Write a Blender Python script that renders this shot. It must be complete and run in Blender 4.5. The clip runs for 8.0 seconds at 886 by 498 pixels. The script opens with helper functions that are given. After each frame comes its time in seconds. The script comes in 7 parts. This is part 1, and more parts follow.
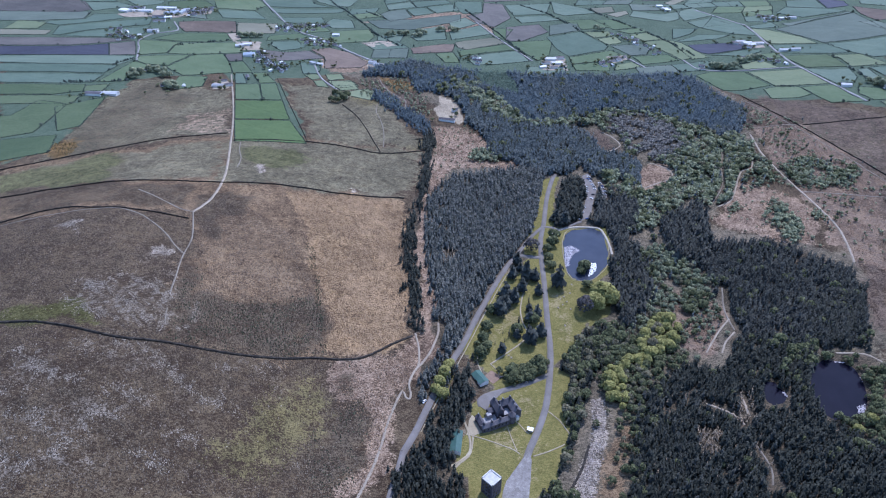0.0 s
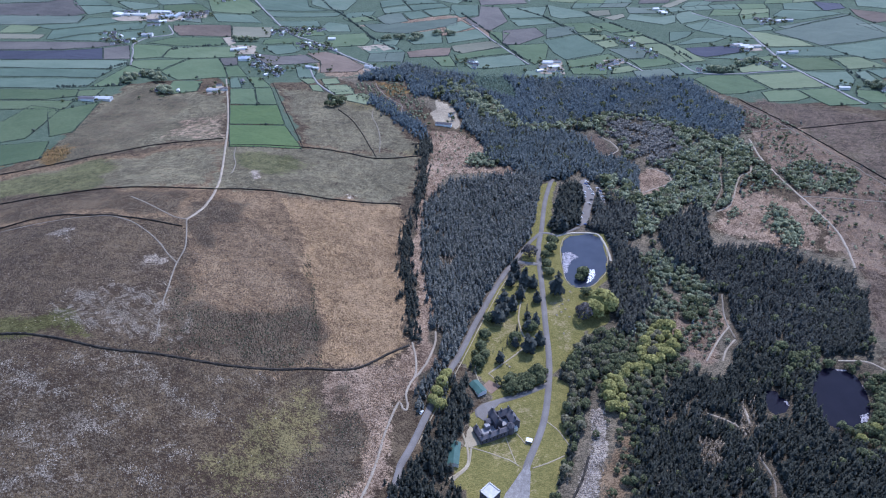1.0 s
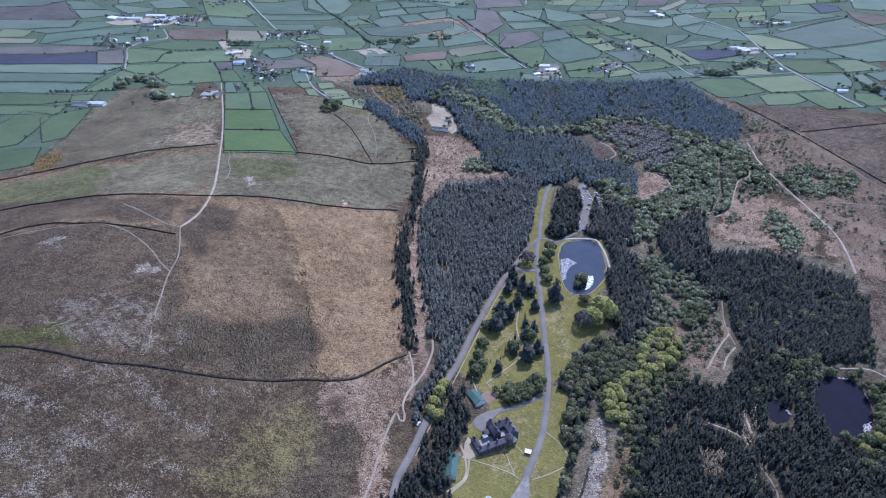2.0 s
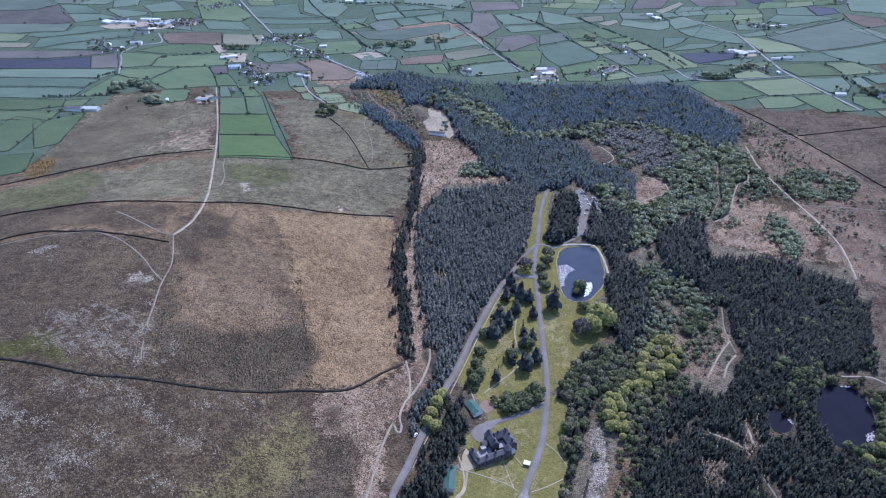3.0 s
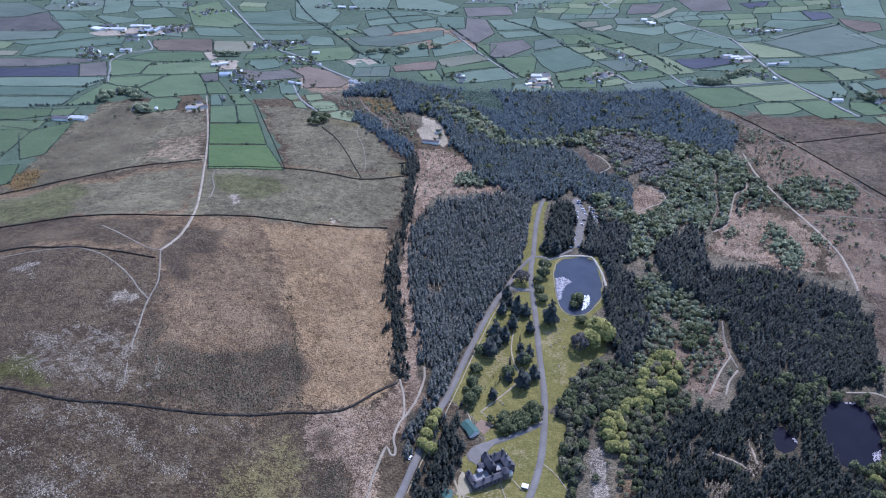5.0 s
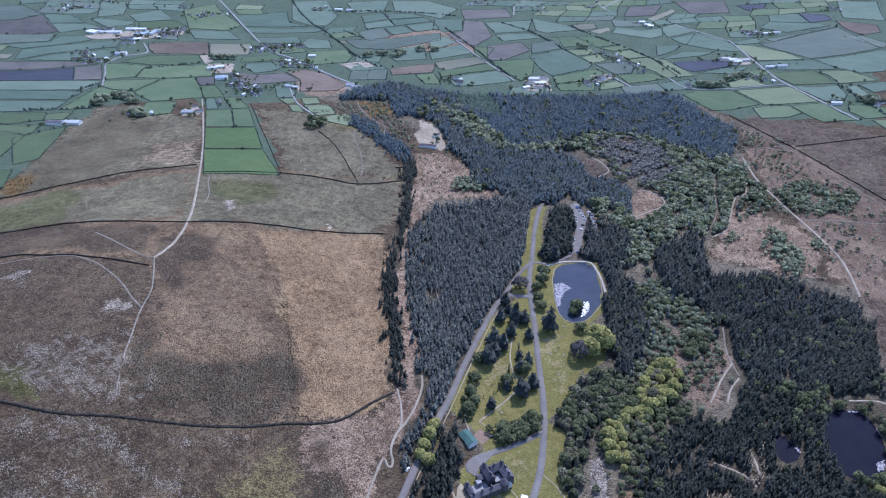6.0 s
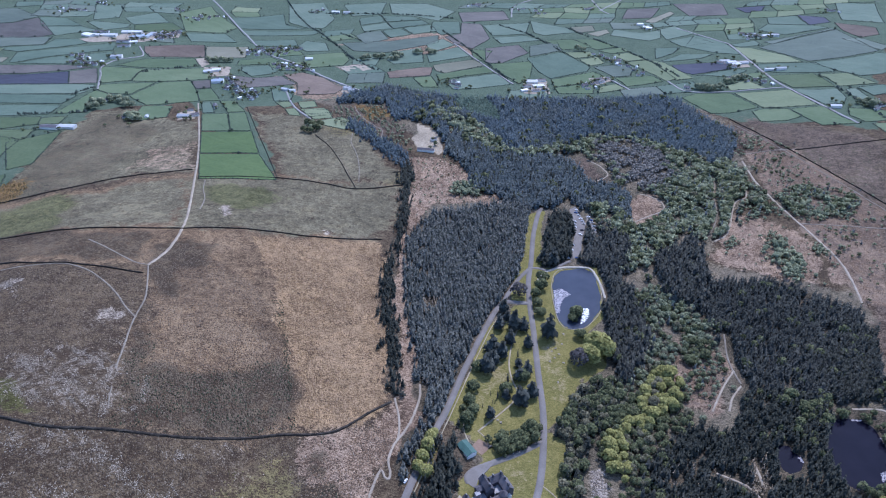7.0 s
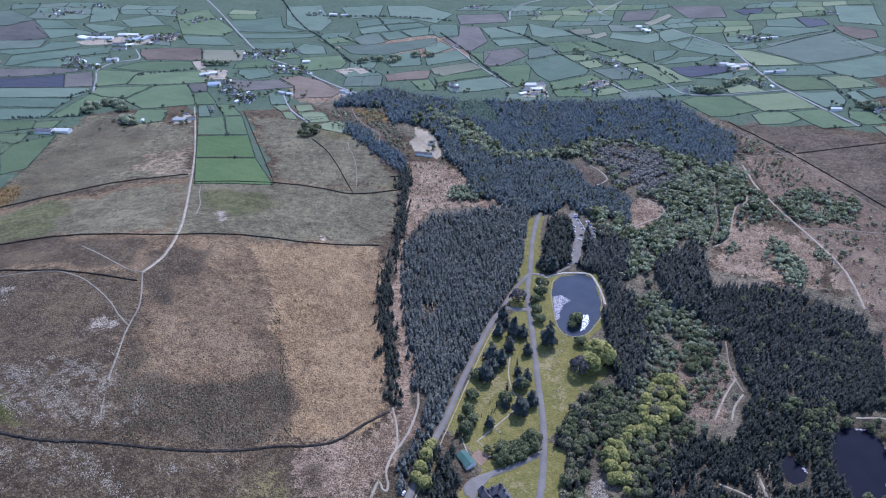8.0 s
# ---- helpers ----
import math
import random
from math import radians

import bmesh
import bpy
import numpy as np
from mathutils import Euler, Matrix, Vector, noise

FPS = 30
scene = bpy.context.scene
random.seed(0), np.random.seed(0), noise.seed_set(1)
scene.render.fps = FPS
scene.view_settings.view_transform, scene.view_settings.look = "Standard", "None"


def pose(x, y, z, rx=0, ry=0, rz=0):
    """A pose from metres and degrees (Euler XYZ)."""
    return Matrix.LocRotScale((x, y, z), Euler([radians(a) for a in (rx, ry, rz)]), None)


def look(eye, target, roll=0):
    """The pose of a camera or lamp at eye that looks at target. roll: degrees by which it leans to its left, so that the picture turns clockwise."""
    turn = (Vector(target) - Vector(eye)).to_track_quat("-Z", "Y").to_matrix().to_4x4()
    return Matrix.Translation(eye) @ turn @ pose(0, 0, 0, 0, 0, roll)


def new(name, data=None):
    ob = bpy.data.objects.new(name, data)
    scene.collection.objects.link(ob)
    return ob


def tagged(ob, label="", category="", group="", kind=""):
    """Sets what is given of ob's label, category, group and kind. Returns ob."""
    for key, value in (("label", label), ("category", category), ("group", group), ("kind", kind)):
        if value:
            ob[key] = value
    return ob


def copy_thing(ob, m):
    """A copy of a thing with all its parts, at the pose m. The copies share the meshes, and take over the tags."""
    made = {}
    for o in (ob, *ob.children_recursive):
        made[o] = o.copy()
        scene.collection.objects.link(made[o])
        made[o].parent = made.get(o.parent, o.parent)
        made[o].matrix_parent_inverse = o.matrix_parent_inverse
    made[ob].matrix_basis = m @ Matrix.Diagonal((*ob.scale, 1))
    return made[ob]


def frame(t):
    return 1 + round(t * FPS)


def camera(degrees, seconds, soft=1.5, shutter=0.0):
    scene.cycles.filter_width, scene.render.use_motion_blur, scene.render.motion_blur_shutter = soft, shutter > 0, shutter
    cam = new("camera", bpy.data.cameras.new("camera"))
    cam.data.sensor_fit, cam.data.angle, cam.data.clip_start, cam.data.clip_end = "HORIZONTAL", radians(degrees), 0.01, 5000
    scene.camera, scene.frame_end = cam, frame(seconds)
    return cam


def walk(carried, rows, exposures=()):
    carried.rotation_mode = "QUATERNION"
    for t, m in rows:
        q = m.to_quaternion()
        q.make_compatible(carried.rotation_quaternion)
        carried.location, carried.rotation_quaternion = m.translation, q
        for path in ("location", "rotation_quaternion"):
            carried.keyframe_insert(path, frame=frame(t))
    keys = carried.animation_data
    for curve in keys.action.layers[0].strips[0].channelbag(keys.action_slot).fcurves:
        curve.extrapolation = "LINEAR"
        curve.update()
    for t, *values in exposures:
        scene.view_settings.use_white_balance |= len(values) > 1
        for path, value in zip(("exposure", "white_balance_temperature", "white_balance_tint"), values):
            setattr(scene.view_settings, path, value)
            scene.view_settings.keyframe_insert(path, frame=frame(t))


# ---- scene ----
# ---- camera ----
cam = camera(68, 8.0, soft=1.11)
walk(cam, [
    (0.0, pose(0.00, 0.00, 402.00, 55.695, 0.000, 0.000)),
    (0.5, pose(0.11, 4.64, 401.92, 55.785, 0.017, -0.157)),
    (1.0, pose(0.24, 9.24, 401.88, 55.876, 0.031, -0.315)),
    (1.5, pose(0.39, 13.81, 401.85, 55.965, 0.044, -0.473)),
    (2.2, pose(0.63, 20.17, 401.86, 56.087, 0.058, -0.692)),
    (3.0, pose(0.93, 27.38, 401.89, 56.218, 0.072, -0.933)),
    (3.5, pose(1.13, 31.85, 401.93, 56.295, 0.078, -1.078)),
    (4.0, pose(1.34, 36.31, 401.97, 56.368, 0.084, -1.216)),
    (4.5, pose(1.54, 40.75, 402.01, 56.437, 0.088, -1.349)),
    (5.2, pose(1.83, 46.94, 402.06, 56.528, 0.093, -1.522)),
    (6.0, pose(2.16, 53.98, 402.10, 56.626, 0.095, -1.703)),
    (6.5, pose(2.35, 58.37, 402.11, 56.685, 0.095, -1.807)),
    (7.0, pose(2.53, 62.76, 402.10, 56.746, 0.094, -1.903)),
    (7.5, pose(2.69, 67.14, 402.06, 56.808, 0.092, -1.993)),
    (8.0, pose(2.84, 71.52, 402.00, 56.874, 0.088, -2.077)),
], exposures=[(0.0, 0.67, 5290, 20), (8.0, 0.67, 5290, 20)])

# ---- light ----
SUN_ELEVATION, SUN_AZIMUTH = radians(56), radians(28)   # azimuth east of the flight line
world = bpy.data.worlds.new("sky")
scene.world = world
world.use_nodes = True
sky = world.node_tree.nodes.new("ShaderNodeTexSky")
sky.sky_type, sky.sun_disc = "NISHITA", False
sky.sun_elevation, sky.sun_rotation = SUN_ELEVATION, SUN_AZIMUTH
sky.air_density, sky.dust_density = 1.2, 0.6
world.node_tree.links.new(sky.outputs[0], world.node_tree.nodes["Background"].inputs[0])
world.node_tree.nodes["Background"].inputs[1].default_value = 0.15
sun = new("sun", bpy.data.lights.new("sun", "SUN"))
sun.data.energy, sun.data.angle, sun.data.color = 2.5, radians(0.6), (1.0, 0.95, 0.88)
sun_way = Vector((math.sin(SUN_AZIMUTH) * math.cos(SUN_ELEVATION), math.cos(SUN_AZIMUTH) * math.cos(SUN_ELEVATION), math.sin(SUN_ELEVATION)))
sun.matrix_basis = look(sun_way * 900, (0, 0, 0))
rng = np.random.default_rng(7)


# ---- materials ----
def material(name, build, rough=0.9, metal=0.0, spec=0.2):
    """A node material; build(add, link) returns the colour socket and, if any, the height socket and its depth in metres."""
    mat = bpy.data.materials.new(name)
    mat.use_nodes = True
    tree = mat.node_tree
    bsdf = tree.nodes["Principled BSDF"]
    bsdf.inputs["Roughness"].default_value, bsdf.inputs["Metallic"].default_value = rough, metal
    bsdf.inputs["Specular IOR Level"].default_value = spec

    def add(kind, **values):
        node = tree.nodes.new(kind)
        for key, value in values.items():
            if key == "blend":
                node.blend_type = value
            elif key == "op":
                node.operation = value
            elif key == "kind":
                node.data_type = value
            elif key == "attribute":
                node.attribute_name = value
            else:
                node.inputs[key].default_value = value
        return node

    made = build(add, tree.links.new)
    colour, height, depth = made if isinstance(made, tuple) else (made, None, 0)
    tree.links.new(colour, bsdf.inputs["Base Color"])
    if height is not None:
        bump = add("ShaderNodeBump", Strength=1.0, Distance=depth)
        tree.links.new(height, bump.inputs["Height"])
        tree.links.new(bump.outputs[0], bsdf.inputs["Normal"])
    return mat


def rgb(c):
    return (*c, 1.0)


def noise_of(add, link, scale, detail=5.0, rough=0.6):
    where = add("ShaderNodeNewGeometry")
    tex = add("ShaderNodeTexNoise", Scale=scale, Detail=detail, Roughness=rough)
    link(where.outputs["Position"], tex.inputs["Vector"])
    return tex.outputs[0]


def ramp(add, link, value, stops):
    node = add("ShaderNodeValToRGB")
    bar = node.color_ramp.elements
    while len(bar) < len(stops):
        bar.new(0.5)
    for el, (p, c) in zip(bar, stops):
        el.position, el.color = p, rgb(c)
    link(value, node.inputs[0])
    return node.outputs[0]


def mix(add, link, factor, a, b, blend="MIX"):
    node = add("ShaderNodeMixRGB", blend=blend)
    for value, slot in ((factor, 0), (a, 1), (b, 2)):
        if isinstance(value, (int, float)):
            node.inputs[slot].default_value = value
        elif isinstance(value, tuple):
            node.inputs[slot].default_value = rgb(value)
        else:
            link(value, node.inputs[slot])
    return node.outputs[0]


def arith(add, link, op, a, b, clamp=False):
    node = add("ShaderNodeMath", op=op)
    node.use_clamp = clamp
    for value, slot in ((a, 0), (b, 1)):
        if isinstance(value, (int, float)):
            node.inputs[slot].default_value = value
        else:
            link(value, node.inputs[slot])
    return node.outputs[0]


def speckled(name, dark, mid, light, big=0.03, fine=0.6, rough=0.9, depth=0.0, island=0.0, thing=0.0, spec=0.2):
    """Two scales of noise between three tones, with a shift for each piece or thing."""
    def build(add, link):
        a, b = noise_of(add, link, big, 4), noise_of(add, link, fine, 6, 0.7)
        v = arith(add, link, "ADD", arith(add, link, "MULTIPLY", a, 0.5), arith(add, link, "MULTIPLY", b, 0.5))
        if island:
            geo = add("ShaderNodeNewGeometry")
            v = arith(add, link, "ADD", v, arith(add, link, "MULTIPLY", arith(add, link, "SUBTRACT", geo.outputs["Random Per Island"], 0.5), island))
        if thing:
            info = add("ShaderNodeObjectInfo")
            v = arith(add, link, "ADD", v, arith(add, link, "MULTIPLY", arith(add, link, "SUBTRACT", info.outputs["Random"], 0.5), thing))
        return ramp(add, link, v, [(0.32, dark), (0.5, mid), (0.68, light)]), b, depth
    return material(name, build, rough, spec=spec)


# name of the cover, its dark, middle and light tone
COVERS = []
COVERS.append(("heather", (0.041, 0.027, 0.019), (0.080, 0.058, 0.036), (0.148, 0.111, 0.070)))
COVERS.append(("pasture", (0.056, 0.080, 0.052), (0.080, 0.107, 0.071), (0.110, 0.138, 0.095)))
COVERS.append(("scrub", (0.060, 0.053, 0.038), (0.119, 0.100, 0.070), (0.211, 0.170, 0.121)))
COVERS.append(("moor_grass", (0.070, 0.046, 0.028), (0.142, 0.096, 0.057), (0.251, 0.178, 0.109)))
COVERS.append(("upland_heath", (0.065, 0.056, 0.036), (0.123, 0.106, 0.068), (0.208, 0.180, 0.115)))
COVERS.append(("tan_grass", (0.103, 0.067, 0.036), (0.217, 0.144, 0.078), (0.351, 0.242, 0.139)))
COVERS.append(("olive", (0.066, 0.053, 0.026), (0.118, 0.098, 0.046), (0.195, 0.160, 0.078)))
COVERS.append(("moss", (0.046, 0.046, 0.020), (0.092, 0.089, 0.042), (0.155, 0.146, 0.074)))
COVERS.append(("mire", (0.036, 0.034, 0.011), (0.066, 0.061, 0.022), (0.112, 0.103, 0.044)))
COVERS.append(("bracken", (0.095, 0.062, 0.041), (0.202, 0.139, 0.095), (0.360, 0.265, 0.188)))
COVERS.append(("dark_heath", (0.029, 0.020, 0.014), (0.064, 0.047, 0.031), (0.140, 0.108, 0.072)))
COVERS.append(("scree", (0.036, 0.028, 0.020), (0.083, 0.065, 0.049), (0.244, 0.204, 0.162)))
COVERS.append(("wood_floor", (0.033, 0.030, 0.021), (0.072, 0.060, 0.042), (0.144, 0.110, 0.077)))
COVERS.append(("lawn", (0.108, 0.100, 0.031), (0.172, 0.153, 0.050), (0.262, 0.216, 0.084)))
COVERS.append(("dry_lawn", (0.154, 0.130, 0.058), (0.221, 0.184, 0.086), (0.299, 0.245, 0.128)))
COVERS.append(("slope_heath", (0.037, 0.026, 0.019), (0.089, 0.064, 0.048), (0.179, 0.134, 0.100)))
COVERS.append(("gorse", (0.077, 0.050, 0.021), (0.139, 0.086, 0.035), (0.211, 0.138, 0.060)))
COVERS.append(("stones", (0.108, 0.088, 0.069), (0.216, 0.178, 0.141), (0.433, 0.370, 0.295)))
COVERS.append(("gravel", (0.175, 0.142, 0.101), (0.299, 0.248, 0.180), (0.474, 0.405, 0.304)))


def ground_build(add, link):
    wide, mid, grit = noise_of(add, link, 0.02, 5), noise_of(add, link, 0.14, 6, 0.65), noise_of(add, link, 1.5, 3, 0.8)
    combed = add("ShaderNodeMapping", Rotation=(0, 0, radians(-58)), Scale=(0.55, 1.0, 1.0))   # growth combed by the wind
    link(add("ShaderNodeNewGeometry").outputs["Position"], combed.inputs["Vector"])
    strokes = add("ShaderNodeTexNoise", Scale=0.75, Detail=4.0, Roughness=0.7)
    link(combed.outputs[0], strokes.inputs["Vector"])
    fine = strokes.outputs[0]
    grain = arith(add, link, "ADD", arith(add, link, "ADD", arith(add, link, "MULTIPLY", wide, 0.14), arith(add, link, "MULTIPLY", mid, 0.18)),
                  arith(add, link, "ADD", arith(add, link, "MULTIPLY", fine, 0.32), arith(add, link, "MULTIPLY", grit, 0.36)))
    edge = arith(add, link, "SUBTRACT", arith(add, link, "ADD", arith(add, link, "MULTIPLY", mid, 0.55), arith(add, link, "MULTIPLY", fine, 0.45)), 0.5)
    colour = None
    for name, *tones in COVERS:
        calm = name in ("lawn", "pasture", "gravel")
        tone = ramp(add, link, grain, list(zip((0.42, 0.5, 0.59) if calm else (0.462, 0.5, 0.545), tones)))
        if colour is None:
            colour = tone
            continue
        mask = add("ShaderNodeAttribute", attribute=name)
        v = arith(add, link, "ADD", mask.outputs["Fac"], arith(add, link, "MULTIPLY", edge, 0.25 if calm else 4.2))
        v = arith(add, link, "MULTIPLY", arith(add, link, "SUBTRACT", v, 0.42), 3.0, True)
        v = arith(add, link, "MULTIPLY", v, arith(add, link, "MULTIPLY", mask.outputs["Fac"], 5.0, True))
        colour = mix(add, link, v, colour, tone)
    spread = add("ShaderNodeTexNoise", Scale=0.045, Detail=5.0, Roughness=0.65, Distortion=1.2)
    link(add("ShaderNodeNewGeometry").outputs["Position"], spread.inputs["Vector"])
    patchy = ramp(add, link, spread.outputs[0], [(0.36, (0.83, 0.83, 0.84)), (0.5, (1.0, 1.0, 1.0)), (0.64, (1.15, 1.13, 1.08))])
    tended = None
    for name in ("lawn", "pasture", "gravel"):
        mask = add("ShaderNodeAttribute", attribute=name).outputs["Fac"]
        tended = mask if tended is None else arith(add, link, "ADD", tended, mask, True)
    colour = mix(add, link, arith(add, link, "SUBTRACT", 1.0, arith(add, link, "MULTIPLY", tended, 0.75)), colour, patchy, "MULTIPLY")
    return colour, fine, 0.9


M_GROUND = material("ground_cover", ground_build, 0.95, spec=0.1)
M_ASPHALT = speckled("asphalt", (0.128, 0.114, 0.102), (0.180, 0.162, 0.148), (0.240, 0.218, 0.200), 0.08, 1.5)
M_WORN = speckled("worn_asphalt", (0.130, 0.116, 0.104), (0.215, 0.196, 0.180), (0.350, 0.325, 0.300), 0.25, 0.9)
M_TRACK = speckled("stony_track", (0.185, 0.150, 0.112), (0.295, 0.246, 0.188), (0.43, 0.37, 0.29), 0.1, 1.0)
M_FAINT = speckled("faint_track", (0.12, 0.102, 0.080), (0.195, 0.168, 0.135), (0.29, 0.254, 0.205), 0.1, 1.0)
M_LANE = speckled("worn_lane", (0.16, 0.152, 0.144), (0.235, 0.226, 0.216), (0.31, 0.30, 0.29), 0.05, 0.6)
M_PALEPATH = speckled("pale_gravel", (0.27, 0.235, 0.185), (0.40, 0.36, 0.30), (0.52, 0.475, 0.41), 0.1, 1.2)
M_PATH = speckled("gravel_path", (0.22, 0.178, 0.115), (0.32, 0.268, 0.185), (0.43, 0.37, 0.27), 0.1, 1.2)
M_WALL = speckled("dry_stone", (0.011, 0.009, 0.008), (0.026, 0.022, 0.018), (0.075, 0.065, 0.054), 0.3, 1.4, island=0.5)
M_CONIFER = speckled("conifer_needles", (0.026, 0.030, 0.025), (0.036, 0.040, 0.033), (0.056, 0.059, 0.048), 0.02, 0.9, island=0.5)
# far sitka: distance haze is put into the colour, bluer and paler needles
M_HAZED_SITKA = speckled("hazed_sitka_needles", (0.057, 0.077, 0.089), (0.074, 0.098, 0.112), (0.096, 0.124, 0.136), 0.015, 0.9, island=0.5)
M_YOUNG = speckled("young_needles", (0.074, 0.108, 0.080), (0.100, 0.140, 0.104), (0.136, 0.178, 0.132), 0.02, 0.9, island=0.4)
M_PARKFIR = speckled("park_fir_needles", (0.034, 0.039, 0.036), (0.051, 0.057, 0.051), (0.076, 0.082, 0.071), 0.03, 0.9, island=0.5)
# grey-green pine, its tone also paled to hold the haze
M_HAZED_PINE = speckled("hazed_pine_needles", (0.058, 0.065, 0.059), (0.090, 0.096, 0.087), (0.146, 0.149, 0.134), 0.03, 0.9, island=0.7)
# far spruce: kept bluish, haze mixed into the needle colour
M_HAZED_SPRUCE = speckled("hazed_spruce_needles", (0.054, 0.068, 0.071), (0.078, 0.095, 0.097), (0.114, 0.133, 0.132), 0.02, 0.9, island=0.5)
M_GREYFIR = speckled("grey_fir_needles", (0.034, 0.037, 0.034), (0.047, 0.052, 0.046), (0.073, 0.075, 0.066), 0.02, 0.9, island=0.5)
M_BROAD = speckled("dull_leaves", (0.045, 0.053, 0.026), (0.079, 0.089, 0.043), (0.128, 0.138, 0.067), 0.03, 0.8, island=0.6)
M_BUDDING = speckled("budding_twigs", (0.082, 0.078, 0.048), (0.126, 0.118, 0.074), (0.180, 0.168, 0.108), 0.03, 0.8, island=0.6)
M_SCRUB = speckled("scrub_leaves", (0.099, 0.112, 0.068), (0.162, 0.180, 0.110), (0.252, 0.271, 0.165), 0.03, 0.8, island=0.6)
M_TWIGS = speckled("bare_twigs", (0.046, 0.042, 0.042), (0.078, 0.071, 0.070), (0.120, 0.110, 0.106), 0.03, 0.8, island=0.6)
M_BARE = speckled("bare_scrub", (0.090, 0.086, 0.078), (0.148, 0.140, 0.126), (0.225, 0.212, 0.190), 0.03, 0.8, island=0.6)
M_SPRING = speckled("spring_leaves", (0.155, 0.152, 0.049), (0.219, 0.211, 0.068), (0.296, 0.278, 0.100), 0.05, 0.8, island=0.5)
M_BARK = speckled("bark", (0.05, 0.04, 0.03), (0.09, 0.07, 0.05), (0.14, 0.11, 0.09), 0.5, 3.0)
M_WATER = material("pond_water", lambda add, link: (ramp(add, link, noise_of(add, link, 0.05), [(0.3, (0.006, 0.006, 0.013)), (0.7, (0.011, 0.010, 0.019))]), noise_of(add, link, 0.9, 3), 0.03), 0.12, spec=0.11)
# base lighter than the lake's: stronger sky reflection is put into the colour
M_POND_SKY = material("sky_tinted_pond_water", lambda add, link: (ramp(add, link, noise_of(add, link, 0.05), [(0.3, (0.030, 0.036, 0.054)), (0.7, (0.044, 0.050, 0.070))]), noise_of(add, link, 0.9, 3), 0.03), 0.1, spec=0.3)

# ---- the lie of the land ----
KNOTS_X = np.array([-900, -600, -420, -320, -240, -165, -100, -50, 60, 250, 500, 1000.0])
KNOTS_Y = np.array([150, 300, 400, 500, 620, 780, 1050, 1700.0])
HEIGHTS = np.array([
    [-8, 33, 58, 66, 60, 43, 22, 10, -4, -2, 6, 1],
    [-8, 35, 70, 89, 87, 55, 20, 5, -12, -2, 12, 6],
    [-8, 35, 73, 90, 87, 57, 24, 12, -12, -4, 13, 10],
    [-6, 33, 70, 83, 68, 49, 26, 12, -9, -9, 7, 14],
    [-3, 29, 54, 61, 54, 39, 23, 11, -8, -9, 8, 20],
    [1, 22, 28, 30, 30, 24, 15, 10, -1, -11, 9, 28],
    [6, 15, 9, 5, 3, 2, 2, 3, 1, -11, -1, 32],
    [7, -9, -23, -24, -21, -16, -12, -10, -8, -10, -15, -4]], float)


def knot_weights(v, g):
    """Cubic weights of the values v on the knots g."""
    v = np.clip(v, g[0], g[-1] - 1e-6)
    i = np.clip(np.searchsorted(g, v, side="right") - 1, 0, len(g) - 2)
    h = g[i + 1] - g[i]
    t = (v - g[i]) / h
    out, r = np.zeros((len(v), len(g))), np.arange(len(v))
    out[r, i] += 2 * t**3 - 3 * t**2 + 1
    out[r, i + 1] += 3 * t**2 - 2 * t**3
    for slope, a, b in ((t**3 - 2 * t**2 + t, np.maximum(i - 1, 0), i + 1), (t**3 - t**2, i, np.minimum(i + 2, len(g) - 1))):
        s = slope * h / (g[b] - g[a])
        np.add.at(out, (r, b), s)
        np.add.at(out, (r, a), -s)
    return out


PONDS = [   # shore outlines
    [(141, 637), (150, 646), (176, 649), (186, 638), (184, 601), (177, 574), (164, 556), (154, 547), (139, 547), (132, 559), (132, 590), (135, 618)],
    [(319.2, 412.6), (331.0, 417.4), (346.7, 413.2), (352.4, 404.9), (351.1, 391.0), (348.4, 378.7), (342.7, 366.2), (332.1, 353.8), (320.7, 346.4), (307.3, 348.9), (301.1, 354.8), (298.2, 363.8), (299.9, 375.1), (305.1, 389.0), (311.7, 403.2)],
    [(267.5, 392.3), (274.8, 396.7), (279.8, 391.9), (281.9, 385.4), (284.4, 377.6), (277.6, 368.8), (268.0, 367.0), (262.2, 373.6)],
]
PARK_POND, LAKE, POOL = PONDS


def base_lie(x, y):
    return np.einsum("nj,ni,ji->n", knot_weights(y, KNOTS_Y), knot_weights(x, KNOTS_X), HEIGHTS)


PONDS = [(np.asarray(p, float), float(base_lie(np.asarray(p, float)[:, 0], np.asarray(p, float)[:, 1]).mean())) for p in PONDS]


def lie(x, y):
    """Height of the ground at x, y (arrays)."""
    x, y = np.atleast_1d(np.asarray(x, float)), np.atleast_1d(np.asarray(y, float))
    z = base_lie(x, y) + 0.35 * np.sin(x / 9.1 + 2 * np.sin(y / 23)) * np.sin(y / 7.3 + 1.7 * np.sin(x / 19))
    for p, level in PONDS:
        near = (abs(x - p[:, 0].mean()) < 90) & (abs(y - p[:, 1].mean()) < 90)
        if near.any():
            s = inside(x[near], y[near], p)
            w = np.clip((s + 12) / 12, 0, 1)
            z[near] = z[near] * (1 - w) + (level + 0.4 - 0.5 * np.clip(s, 0, 4)) * w
    return z


